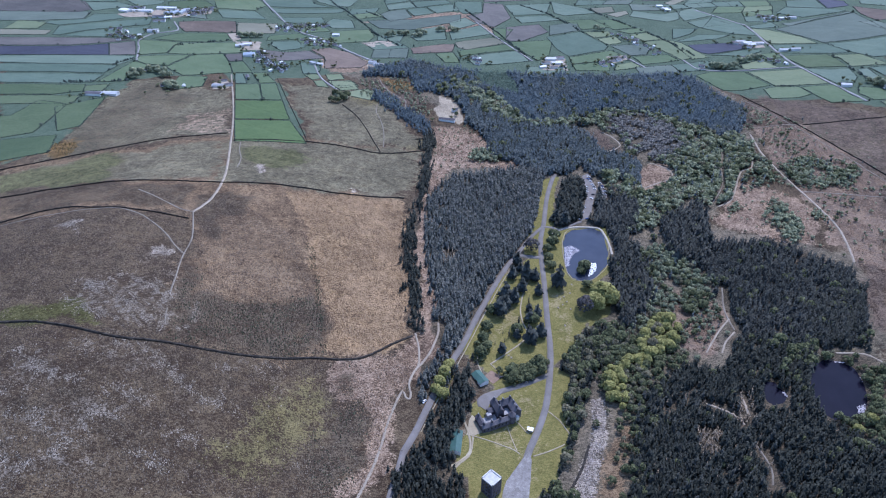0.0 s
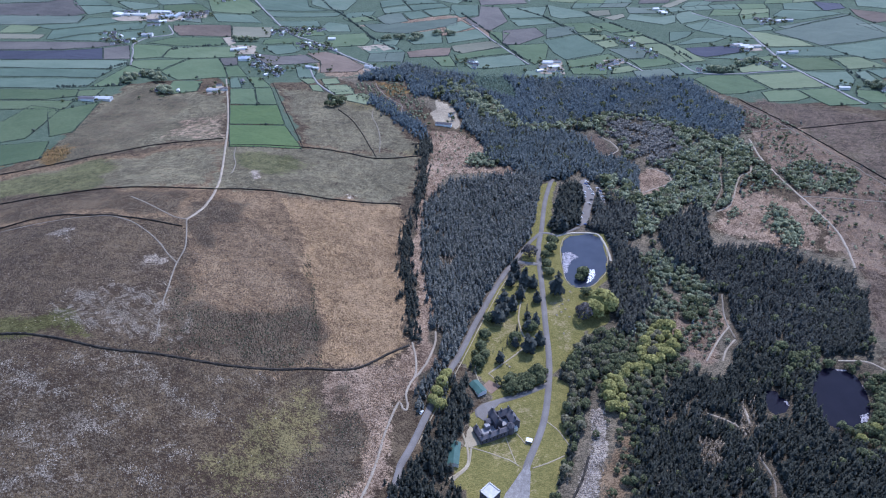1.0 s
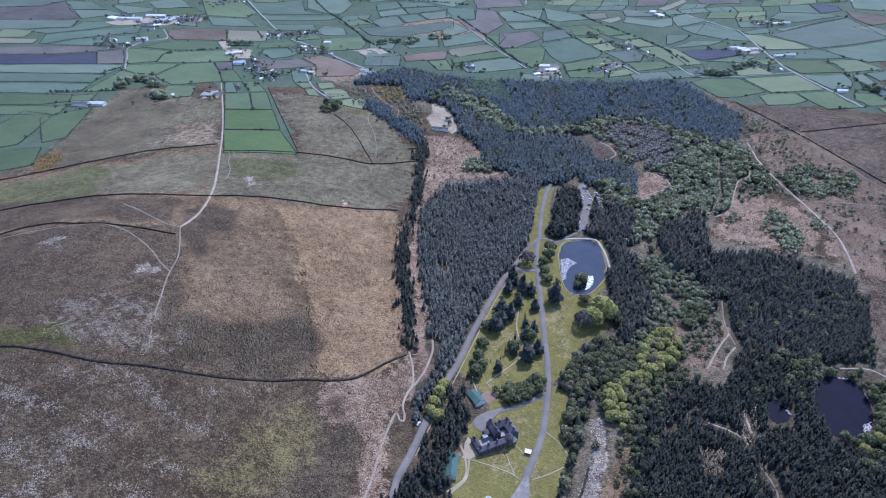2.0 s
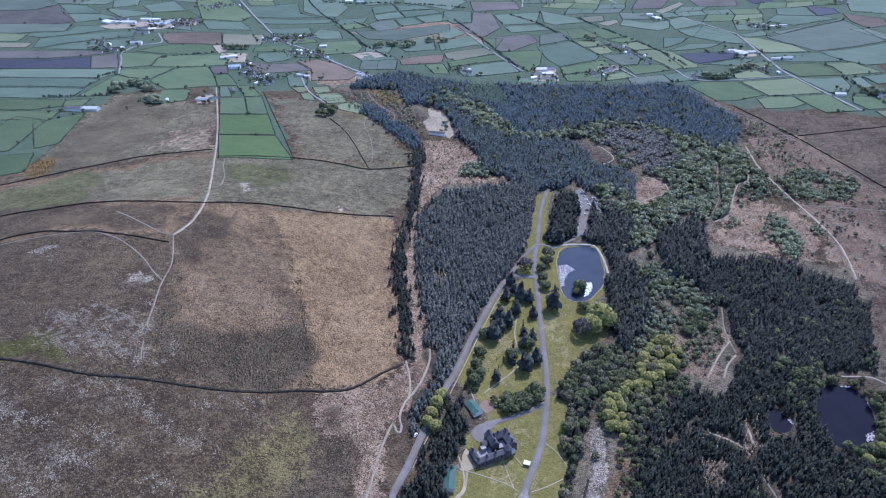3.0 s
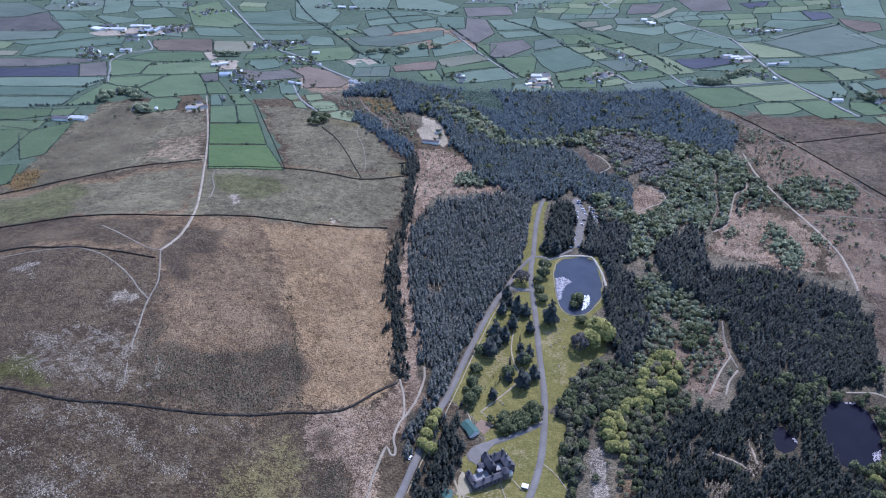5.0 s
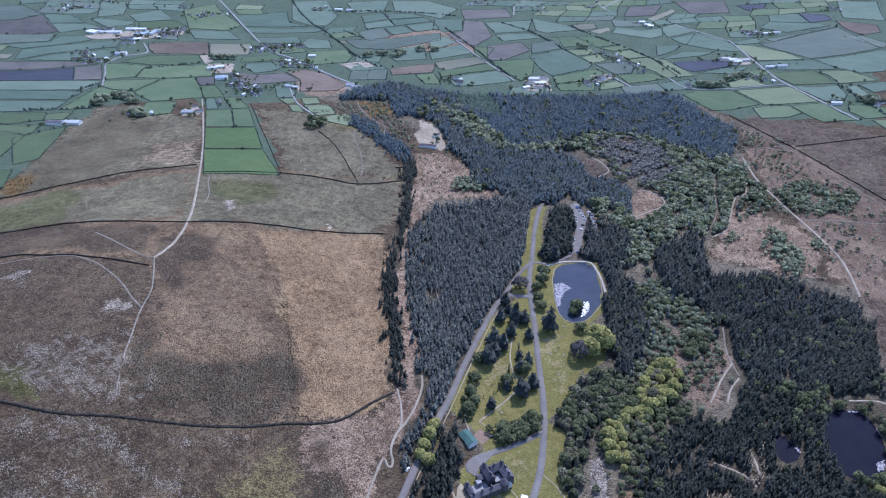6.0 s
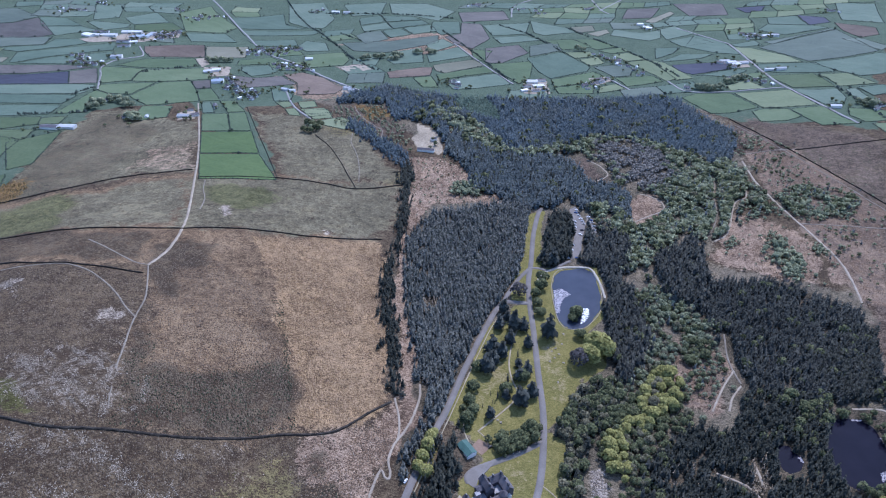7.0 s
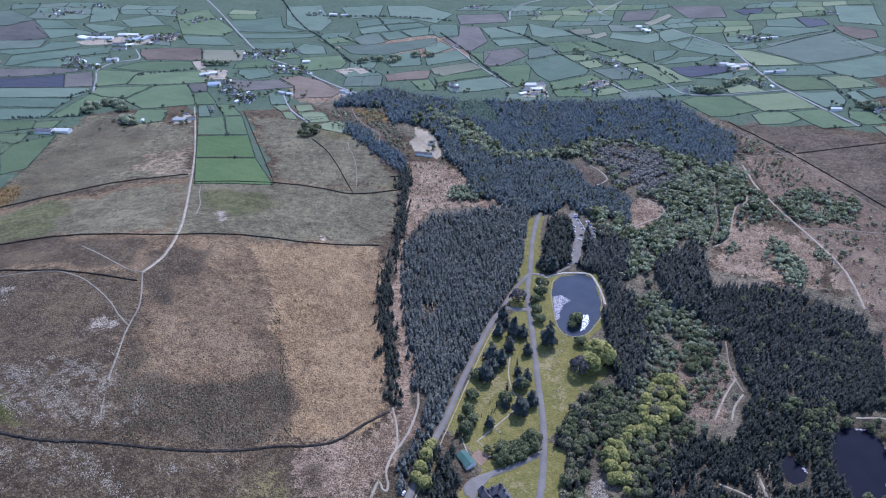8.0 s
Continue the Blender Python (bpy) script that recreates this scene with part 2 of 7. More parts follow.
def inside(x, y, poly):
    """Signed distance to a polygon's edge, positive inside, for arrays x, y."""
    p = np.asarray(poly, float)
    best, odd = np.full(len(x), 1e9), np.zeros(len(x), bool)
    for a, b in zip(p, np.roll(p, -1, 0)):
        d = b - a
        s = np.clip(((x - a[0]) * d[0] + (y - a[1]) * d[1]) / max(d @ d, 1e-9), 0, 1)
        best = np.minimum(best, np.hypot(x - a[0] - s * d[0], y - a[1] - s * d[1]))
        if a[1] != b[1]:
            odd ^= ((a[1] > y) != (b[1] > y)) & (x < (b[0] - a[0]) * (y - a[1]) / (b[1] - a[1]) + a[0])
    return np.where(odd, best, -best)


def mesh_of(name, verts, tris, mat, smooth=False):
    """A mesh from arrays of corners and triangles (or quads)."""
    verts, tris = np.asarray(verts, np.float32), np.asarray(tris, np.int32)
    me = bpy.data.meshes.new(name)
    me.vertices.add(len(verts))
    me.vertices.foreach_set("co", verts.ravel())
    n, k = tris.shape
    me.loops.add(n * k)
    me.loops.foreach_set("vertex_index", tris.ravel())
    me.polygons.add(n)
    me.polygons.foreach_set("loop_start", np.arange(n, dtype=np.int32) * k)
    me.polygons.foreach_set("use_smooth", np.full(n, smooth))
    me.update(calc_edges=True)
    for m in mat if isinstance(mat, (list, tuple)) else [mat]:
        me.materials.append(m)
    return me


def steps(*spans):
    """Grid lines: (start, end, step) spans joined."""
    return np.unique(np.concatenate([np.arange(a, b + 0.01, s) for a, b, s in spans]).round(2))


# ---- ground cover: areas of the land ----
AREAS = {}
AREAS["pasture"] = [[(-1065, 1642), (-555, 740), (-511, 773), (-529, 921), (-522, 1084), (-390, 1138), (-332, 1033), (-185, 821), (-185, 831), (-289, 1116), (-177, 1152), (-24, 1149), (116, 1126), (448, 1104), (499, 1023), (601, 1001), (681, 957), (1109, 1684)], [(-1101, 1925), (-840, 1421), (66, 1339), (871, 1250), (1260, 1873)]]
AREAS["moor_grass"] = [[(-544, 721), (-297, 829), (-19, 817), (-46, 681), (-27.4, 443.2), (-68.3, 403.7), (-135, 378.4), (-200.3, 359.2), (-228.3, 480.3), (-249, 558), (-324, 556), (-429, 540)], [(-274, 1085), (-172, 818), (-19, 822), (-83, 977), (-178, 1089)], [(131.1, 354.1), (146.6, 355), (136.4, 283.7), (111.1, 284.6), (122.3, 324)]]
AREAS["tan_grass"] = [[(-172, 651), (-46, 681), (-38, 536), (-26.4, 443.5), (-46.1, 423.5), (-68.4, 405), (-94.6, 399.8), (-114.8, 488.2), (-134, 537), (-151, 587)]]
AREAS["olive"] = [[(-151, 1019), (-108, 1038), (-92, 1005), (-120, 976), (-147, 987)], [(-51, 817), (-17, 822), (-16, 862), (-36, 862)], [(355.4, 426), (379.3, 410.2), (363.2, 371.5), (358.2, 391.2)], [(-136.9, 331.5), (-130.1, 353.4), (-114.7, 366.9), (-96.3, 374.2), (-91.4, 351.1), (-90.4, 326.2), (-102.8, 307.6), (-114.4, 273.7), (-136.0, 265.9), (-160.6, 273.7), (-137.3, 300.4)]]
AREAS["moss"] = [[(-473, 708), (-431, 767), (-384, 727), (-400, 661)], [(-374, 634), (-452, 637), (-482, 622), (-529, 697), (-475, 725), (-418, 754)], [(-259, 776), (-195, 786), (-160, 749), (-206, 704), (-242, 714)]]
AREAS["mire"] = [[(-315.4, 361.8), (-325.9, 379.5), (-311.7, 384.6), (-285.7, 383.2), (-256.8, 373.5), (-242.0, 359.1), (-261.0, 357.1), (-285.7, 359.6)]]
AREAS["bracken"] = []
AREAS["bracken"].append([(-89.9, 391.7), (-45.8, 419.3), (-23.2, 438.5), (-20.2, 404.5), (-32.8, 371), (-39.2, 327.4), (-51.8, 273.3), (-67.4, 270.8), (-60.2, 319), (-58.3, 344.5), (-80.4, 350.8)])
AREAS["bracken"].append([(-16, 900), (30, 906), (70, 873), (98, 799), (49, 776), (12, 770), (-25, 703), (-22, 795)])
AREAS["bracken"].append([(-36, 623), (-15, 719), (-10, 632), (-2, 557), (3.2, 477), (1, 416.9), (-23.4, 400.4), (-20.2, 439.3), (-27, 521)])
AREAS["bracken"].append([(462, 908), (533, 908), (551, 723), (453, 543), (432, 554), (444, 641), (440, 767)])
AREAS["bracken"].append([(384, 753), (436, 693), (413, 587), (364, 615), (319, 664)])
AREAS["bracken"].append([(272, 811), (293, 810), (306, 779), (299, 759), (274, 742), (251, 730)])
AREAS["bracken"].append([(66, 800), (82, 810), (96, 799), (95, 783), (72, 781)])
AREAS["bracken"].append([(471, 967), (501, 986), (512, 924), (469, 910)])
AREAS["bracken"].append([(232, 524), (270.5, 503.4), (265.6, 459.9), (234.5, 429.6), (212.3, 446.7)])
AREAS["bracken"].append([(-387, 843), (-381, 917), (-326, 961), (-296, 842)])
AREAS["bracken"].append([(-184, 1518), (48, 1591), (139, 1410), (43, 1398)])
AREAS["bracken"].append([(-285, 1300), (-157, 1256), (-127, 1166), (-197, 1153)])
AREAS["bracken"].append([(197.5, 355.7), (226.6, 355.4), (212.6, 316.1), (189, 317.6)])
AREAS["dark_heath"] = []
AREAS["dark_heath"].append([(-221.6, 466.7), (-209.7, 462.2), (-194.3, 417.8), (-166.8, 428.4), (-137.0, 455.2), (-113.9, 463.7), (-102.3, 429.0), (-95.7, 401.0), (-131.6, 381.9), (-168.0, 368.7), (-203.2, 361.2), (-208.4, 391.2)])
AREAS["dark_heath"].append([(534, 894), (603, 902), (685, 904), (578, 728), (560, 769), (540, 828)])
AREAS["bracken"].append([(455, 867), (510, 877), (515, 823), (520, 783), (478, 807), (447, 821)])
AREAS["bracken"].append([(449, 688), (459, 669), (454, 622), (440.9, 592.4), (427.1, 594.0), (430, 637)])
AREAS["dark_heath"].append([(-283.5, 296.4), (-245.8, 299), (-196.6, 291.4), (-204.9, 267.8), (-234.7, 279.8), (-277, 283.7)])
AREAS["dark_heath"].append([(-92.3, 280.2), (-97.0, 311.0), (-85.9, 322.5), (-81.5, 334.7), (-75.1, 354.9), (-60.5, 352.5), (-53.5, 330.9), (-61.2, 315.6), (-63.9, 296.3), (-69.5, 285.6), (-72.2, 277.2)])
AREAS["dark_heath"].append([(-80.5, 378.6), (-69.7, 380.7), (-61.6, 365.3), (-65.7, 354.0), (-75.9, 357.5)])
AREAS["dark_heath"].append([(-256.9, 584.1), (-233.6, 583.9), (-214.5, 562.8), (-207.8, 518.7), (-227.8, 510.6)])
AREAS["dark_heath"].append([(-488, 631), (-458, 647), (-277, 625), (-257, 566), (-329, 568), (-437, 552)])
AREAS["dark_heath"].append([(-487, 735), (-513, 844), (-519, 910), (-513, 1061), (-458, 1063), (-401, 1004), (-389, 942), (-404, 866), (-392, 797), (-439, 767)])
AREAS["dark_heath"].append([(-261, 604), (-239, 627), (-206, 625), (-211, 579), (-241, 548)])
AREAS["scree"] = []
AREAS["scree"].append([(-290.3, 394.3), (-275.7, 428.3), (-240.2, 438.5), (-212.6, 422.1), (-209.7, 376.8), (-232.9, 366.5), (-265.1, 376.9)])
AREAS["scree"].append([(-305.4, 316), (-272.8, 319.1), (-240, 318.9), (-235.2, 308.4), (-260.2, 300), (-291.7, 291.3)])
AREAS["scree"].append([(-261.4, 283.6), (-248.5, 289.1), (-219.4, 271.5), (-218.3, 261.7), (-233, 259.2), (-253.2, 269.2)])
AREAS["scree"].append([(-242.1, 285.8), (-225.5, 299), (-215.1, 302.4), (-212.7, 281.5), (-230.5, 277.4)])
AREAS["scree"].append([(-272.2, 260.4), (-244.3, 256.1), (-212.6, 258.7), (-211.2, 243.9), (-259.7, 234.6)])
AREAS["scree"].append([(-249.3, 339.4), (-220.7, 353.6), (-191.2, 343.4), (-191.5, 330.2), (-230.8, 322.3)])
AREAS["scree"].append([(-220.1, 308.1), (-203, 313.8), (-191.9, 304.2), (-207.1, 293.6)])
AREAS["scree"].append([(-181.5, 317.5), (-168.3, 323.5), (-162.5, 301.6), (-174, 296)])
AREAS["scree"].append([(-188.7, 284.9), (-165.9, 293.8), (-162.4, 280.9), (-182.7, 273.7)])
AREAS["scree"].append([(-148.4, 365.7), (-133.5, 371.3), (-125.4, 349.7), (-140.5, 347.1)])
AREAS["scree"].append([(-269.7, 482.9), (-250.8, 492.1), (-228.7, 460.4), (-248.3, 460.9)])
AREAS["lawn"] = []
AREAS["lawn"].append([(6.7, 309.8), (20.5, 348.2), (23.6, 371.4), (36.3, 391.9), (92.3, 415), (99.5, 450.5), (103, 544), (126, 540), (149, 535), (143.3, 490.3), (116.6, 443.2), (100.7, 421.9), (114, 411.4), (99.3, 364), (102, 346.6), (83.1, 299.5), (62.9, 285), (16.8, 282.1), (16.5, 301.2), (8.7, 306.1)])
AREAS["lawn"].append([(28, 423.3), (15.7, 434.6), (55, 531), (69, 561), (106, 564), (98.9, 458), (89.8, 415), (41.2, 392.6), (37.6, 414.9)])
AREAS["lawn"].append([(128, 757), (151, 772), (144, 730), (129, 652), (114, 628), (105, 606), (101, 616)])
AREAS["lawn"].append([(117, 652), (146, 648), (190, 648), (187, 606), (177, 564), (155, 540), (143.3, 490.3), (113.7, 458.2), (100.5, 458.1), (103, 544), (105, 606)])
AREAS["lawn"].append([(-4.4, 408.7), (3, 417.4), (7.7, 405.3), (2.8, 379.1), (-6.4, 365.5)])
AREAS["lawn"].append([(85, 583), (107, 588), (104, 539), (85, 548)])
AREAS["lawn"].append([(147, 530), (174, 525), (163.9, 491.7), (137.3, 472.2)])
AREAS["lawn"].append([(87, 592), (104, 649), (123, 721), (138, 767), (144, 744), (127, 670), (114, 617), (99, 586)])
AREAS["dry_lawn"] = [[(114, 525), (127, 533), (127.2, 503.1), (113.7, 458.2), (106.9, 465.8)], [(69.2, 341.2), (80.1, 349.7), (78.9, 330.3), (67.8, 309.4)], [(33.9, 347.3), (54.8, 354.8), (59.2, 330.1), (42.2, 337.2)], [(46.8, 486.1), (67.6, 504.9), (70.2, 472.3), (50, 451.8)], [(57.7, 387.9), (72.7, 394.9), (73.1, 376.1), (60.7, 369.7)]]
AREAS["wood_floor"] = [[(263.9, 397.4), (325.5, 434.4), (376.5, 416.3), (363.2, 371.5), (335.5, 330.3), (285.9, 338.9), (249.5, 355.2)]]
AREAS["scrub"] = [[(-20, 763), (138, 822), (190, 954), (491, 1014), (446, 857), (310, 658), (439, 569), (401.5, 439.1), (305.9, 267.4), (14.1, 272.8), (28, 423.3), (3, 424.3), (-15, 630)], [(-189, 1169), (56, 1140), (455, 1126), (486, 1002), (424, 882), (97, 906), (-139, 1088)], [(190, 954), (368, 937), (432, 860), (376, 732), (314, 671), (256, 677), (253, 749), (246, 887)], [(202, 617), (249, 627), (283, 540), (236.8, 421.9), (156.4, 373.7), (126.7, 387.9), (178.7, 489.7), (214, 543)], [(419, 788), (521, 756), (506, 699), (435, 721)]]
AREAS["upland_heath"] = [[(-508, 734), (-529, 921), (-522, 1084), (-468, 1093), (-346, 1032), (-296, 839), (-370, 819), (-487, 747)], [(-274, 1085), (-172, 818), (-19, 822), (-83, 977), (-178, 1089)], [(507, 1044), (574, 1000), (672, 922), (552, 709), (535, 897)], [(-532, 701), (-477, 729), (-293, 817), (-255, 649), (-365, 643), (-482, 622)], [(-291, 814), (-182, 811), (-20, 817), (-45, 684), (-121, 667), (-230, 650), (-250, 647)]]
AREAS["slope_heath"] = [[(188, 926), (242, 923), (261, 869), (232, 846), (220, 876), (210, 907)], [(507, 1044), (574, 1000), (672, 922), (552, 709), (535, 897)], [(-143, 1125), (-48, 1113), (-26, 979), (-75, 977), (-125, 1045)], [(232, 524), (270.5, 503.4), (265.6, 459.9), (234.5, 429.6), (212.3, 446.7)], [(462, 908), (533, 908), (558, 720), (401.5, 439.1), (389.3, 457.1), (432, 554), (444, 641), (440, 767)], [(456, 994), (508, 1011), (535, 913), (454, 898)]]
AREAS["gorse"] = [[(-515, 773), (-521, 813), (-504, 827), (-476, 780), (-483, 740)], [(-591, 802), (-555, 792), (-543, 757), (-561, 750)], [(-113, 1118), (-63, 1107), (-46, 1056), (-88, 1044)]]
AREAS["stones"] = [[(-260.7, 485.6), (-255.3, 490.9), (-238.2, 478.5), (-239.1, 469.8), (-251.4, 473.6)], [(-354.1, 510.5), (-347, 525), (-335, 520), (-337.9, 505.4)], [(-230, 714), (-222, 719), (-209, 692), (-217, 688)], [(-111, 681), (-100, 683), (-101, 675), (-108, 672)], [(125.2, 384.8), (135.1, 382.4), (132.9, 362.9), (123.4, 329.3), (114.9, 303.7), (108.6, 282.3), (89.1, 282.7), (102.6, 309.1), (113.7, 335.1), (120.7, 363.4)]]
AREAS["gravel"] = [[(-11, 1038), (5, 1020), (22, 1000), (30, 972), (28, 940), (34, 925), (23, 918), (6, 925), (-10, 936), (-14, 972), (-3, 996)]]
CONIFER_WOODS = []
CONIFER_WOODS.append(([(-18, 684), (12, 747), (63, 768), (133, 789), (136, 744), (114, 645), (87, 593), (56, 549), (35.9, 491.5), (15.7, 440.5), (2.9, 419.5), (-6, 434.7), (-7.6, 498), (-14, 543), (-18, 617)], 2.9, 10, "pine"))
CONIFER_WOODS.append(([(-30, 705), (-25, 750), (-26, 855), (-17, 892), (-13, 861), (-16, 768), (-22, 704)], 3.2, 9, "dark"))
CONIFER_WOODS.append(([(-43, 589), (-27, 720), (-23, 686), (-32, 615), (-25.5, 513.1), (-19.3, 447.9), (-24.5, 438.8), (-34.1, 510.5)], 3.0, 9, "dark"))
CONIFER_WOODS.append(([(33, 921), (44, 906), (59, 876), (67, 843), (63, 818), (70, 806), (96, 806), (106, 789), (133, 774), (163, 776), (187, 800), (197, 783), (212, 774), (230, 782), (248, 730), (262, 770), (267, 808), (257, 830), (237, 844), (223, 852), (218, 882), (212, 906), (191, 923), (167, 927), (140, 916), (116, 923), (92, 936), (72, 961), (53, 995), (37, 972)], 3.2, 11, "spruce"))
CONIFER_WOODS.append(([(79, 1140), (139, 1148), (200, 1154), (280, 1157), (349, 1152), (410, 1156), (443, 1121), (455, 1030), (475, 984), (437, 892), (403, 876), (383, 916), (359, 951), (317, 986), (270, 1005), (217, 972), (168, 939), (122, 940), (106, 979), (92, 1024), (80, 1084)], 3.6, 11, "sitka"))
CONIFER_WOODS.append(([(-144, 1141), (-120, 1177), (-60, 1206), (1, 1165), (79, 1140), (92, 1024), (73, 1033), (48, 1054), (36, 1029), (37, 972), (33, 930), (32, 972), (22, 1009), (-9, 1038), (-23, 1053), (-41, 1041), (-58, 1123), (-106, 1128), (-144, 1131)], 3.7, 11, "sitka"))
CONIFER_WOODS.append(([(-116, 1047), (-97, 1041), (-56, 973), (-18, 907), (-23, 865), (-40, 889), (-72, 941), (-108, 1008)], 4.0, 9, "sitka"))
CONIFER_WOODS.append(([(130, 646), (159, 761), (185, 756), (165, 665), (147, 640)], 3.6, 14, "dark"))
CONIFER_WOODS.append(([(188, 604), (200, 617), (212, 601), (217, 561), (205.1, 513.1), (175.5, 470.5), (169.4, 483.3), (174, 533)], 3.1, 14, "grey"))
CONIFER_WOODS.append(([(296, 598), (317, 610), (368, 598), (420, 546), (392.8, 465.2), (371.5, 433.5), (309.3, 435.6), (268.9, 459.6), (277.5, 512.2), (273, 569)], 3.0, 10, "grey"))
CONIFER_WOODS.append(([(252, 655), (312, 690), (296, 598), (272, 566), (249, 588)], 3.6, 15, "grey"))
CONIFER_WOODS.append(([(265.9, 451.4), (326.1, 438.1), (321.3, 413.7), (302.4, 382.2), (298.1, 362.5), (297.7, 341.6), (311.6, 335.7), (325.8, 317.3), (298.7, 267.3), (131.4, 274.4), (150.4, 344.1), (171.9, 385), (209.1, 416.3), (244.3, 406.6)], 2.8, 9.5, "dark"))
CONIFER_WOODS.append(([(-37.0, 268.3), (-36.5, 296.0), (-29.5, 318.7), (-10.2, 329.5), (6.7, 319.5), (15.4, 295.8), (13.3, 276.8)], 3.2, 12, "dark"))
CONIFER_WOODS.append(([(-21.9, 404.6), (5.5, 429.3), (13.8, 420.9), (-6.4, 377.5), (-17.7, 369.1), (-22.5, 379.5)], 3.2, 9, "pine"))
CONIFER_WOODS.append(([(2.7, 372.8), (10.1, 405.5), (32.9, 427.6), (29.1, 396.7), (16.2, 358.3), (2.5, 323.9), (-10.1, 321.9), (-8.4, 353.5)], 3.3, 11, "dark"))
CONIFER_WOODS.append(([(172, 648), (187, 678), (227, 697), (232, 667), (208, 616), (208, 592), (189, 592), (190, 634)], 3.3, 12, "grey"))
CONIFER_WOODS.append(([(54, 1135), (110, 1152), (127, 1092), (127, 1046), (100, 1052), (66, 1082)], 3.0, 8, "young"))
CONIFER_WOODS.insert(-1, ([(197, 731), (213, 737), (225, 715), (240, 698), (228, 670), (200, 653), (186, 665), (187, 696)], 3.6, 13, "grey"))
CONIFER_WOODS.insert(-1, ([(346.6, 486.9), (397.4, 514.7), (416.7, 516.3), (384.7, 450.3), (371.4, 430.9), (350.8, 429.5), (337.1, 437.2), (335.4, 452.4)], 3.0, 10, "dark"))
YOUNG_WOOD = CONIFER_WOODS[-1][0]
BROAD_WOODS = []
BROAD_WOODS.append(([(216, 965), (269, 1000), (316, 982), (358, 946), (381, 912), (402, 872), (425, 882), (431, 872), (413, 797), (413, 758), (400, 753), (387, 764), (350, 693), (329, 690), (296, 702), (272, 678), (241, 650), (220, 640), (239, 701), (254, 727), (302, 765), (305, 787), (293, 810), (275, 819), (261, 865), (250, 922)], 5.6, 7.0, 3))
BROAD_WOODS.append(([(198, 603), (242, 606), (279, 532), (248, 506.1), (213.3, 481), (178.7, 449.7), (132, 394.9), (123.8, 388.7), (171.5, 474.2), (206.6, 516.9)], 4.8, 5.2, 3))
BROAD_WOODS.append(([(99, 414.9), (136, 469.8), (169.4, 477.3), (170.7, 449), (130.1, 410.7), (120, 381.6), (100.7, 335.2), (81.7, 294.3), (93, 289.4), (85.6, 280.1), (69.7, 280.1)], 3.7, 7.8, 4))
BROAD_WOODS.append(([(175.9, 437.3), (188.7, 463.2), (198.7, 476.9), (212.0, 480.9), (220.7, 469.5), (215.1, 449.8), (200.4, 435.6), (184.2, 427.6)], 6.6, 10.0, 1))
BROAD_WOODS.append(([(158.5, 427.3), (182.2, 429.2), (181.1, 419.6), (169.2, 416.6), (156.5, 418.5)], 6.0, 8.5, 1))
BROAD_WOODS.append(([(138.7, 403.3), (146.5, 417.5), (158.8, 419.8), (153.8, 394.2), (154.5, 381.5), (146.3, 374.0), (139.5, 380.6)], 6.2, 9.0, 1))
BROAD_WOODS.append(([(138.3, 425.0), (167.1, 449.0), (183.2, 458.0), (175.9, 433.5), (159.3, 426.6), (142.9, 419.0)], 5.4, 7.0, 5))
BROAD_WOODS.append(([(159.3, 415.7), (179.0, 417.0), (164.0, 371.9), (151.2, 367.9), (156.0, 387.7)], 5.4, 6.5, 5))
BROAD_WOODS.append(([(137.3, 421.9), (180.7, 457.5), (179.2, 412.4), (155.7, 356.2), (136.2, 369.4)], 8.5, 6.5, 0))
BROAD_WOODS.append(([(148.2, 357.6), (152.4, 345.7), (141.9, 283.6), (131.6, 280.3)], 5.5, 6, 0))
BROAD_WOODS.append(([(358.2, 395.2), (370, 397.5), (337.7, 333.2), (323, 340.7), (345.5, 367.2)], 6.0, 8, 0))
BROAD_WOODS.append(([(10, 1112), (29, 1093), (64, 1032), (91, 1007), (122, 938), (168, 936), (205, 952), (255, 984), (245, 958), (202, 936), (137, 921), (112, 922), (84, 946), (65, 976), (49, 1019), (28, 1055)], 6.0, 9, 3))
BROAD_WOODS.append(([(210, 772), (230, 782), (246, 745), (251, 721), (241, 701), (226, 718), (213, 740)], 5.5, 9, 3))
BROAD_WOODS.append(([(233, 618), (275, 572), (275.5, 513.7), (254, 524), (228, 554)], 6.0, 6, 3))
BROAD_WOODS.append(([(-141, 1107), (-48, 1101), (-21, 945), (-74, 966), (-124, 1033)], 9.0, 4, 0))
BROAD_WOODS.append(([(425, 778), (456, 784), (499, 790), (519, 774), (534, 761), (513, 720), (482, 714), (449, 716), (439, 730)], 5.5, 5.0, 3))
BROAD_WOODS.append(([(399, 672), (402, 654), (403, 633), (390, 600), (381, 601), (385, 625), (383, 645)], 6.0, 7, 0))
BROAD_WOODS.append(([(345, 686), (357, 689), (355, 676), (345, 672)], 4.0, 4, 0))
BROAD_WOODS.append(([(433, 659), (444, 653), (440, 639), (428, 643)], 4.0, 4, 0))
BROAD_WOODS.append(([(325.5, 419.7), (349.6, 417.4), (361, 399.1), (350.5, 368.7), (331.3, 340.8), (306.3, 331.5), (318.4, 342.8), (345, 369.1), (353.8, 394.2), (345.3, 409)], 5.2, 5.0, 0))
BROAD_WOODS.append(([(225, 520), (274, 522), (268.2, 468.9), (226.7, 423.1), (207.1, 439.7)], 4.6, 4, 3))
BROAD_WOODS.append(([(243.8, 518), (256, 522), (250.4, 495), (239.9, 492.8)], 4.0, 7, 0))
BROAD_WOODS.append(([(172.7, 423.1), (215.5, 451), (211.2, 420.5), (173.6, 388.7)], 5.0, 6, 0))
BROAD_WOODS.append((AREAS["bracken"][3], 17.0, 3.2, 3))
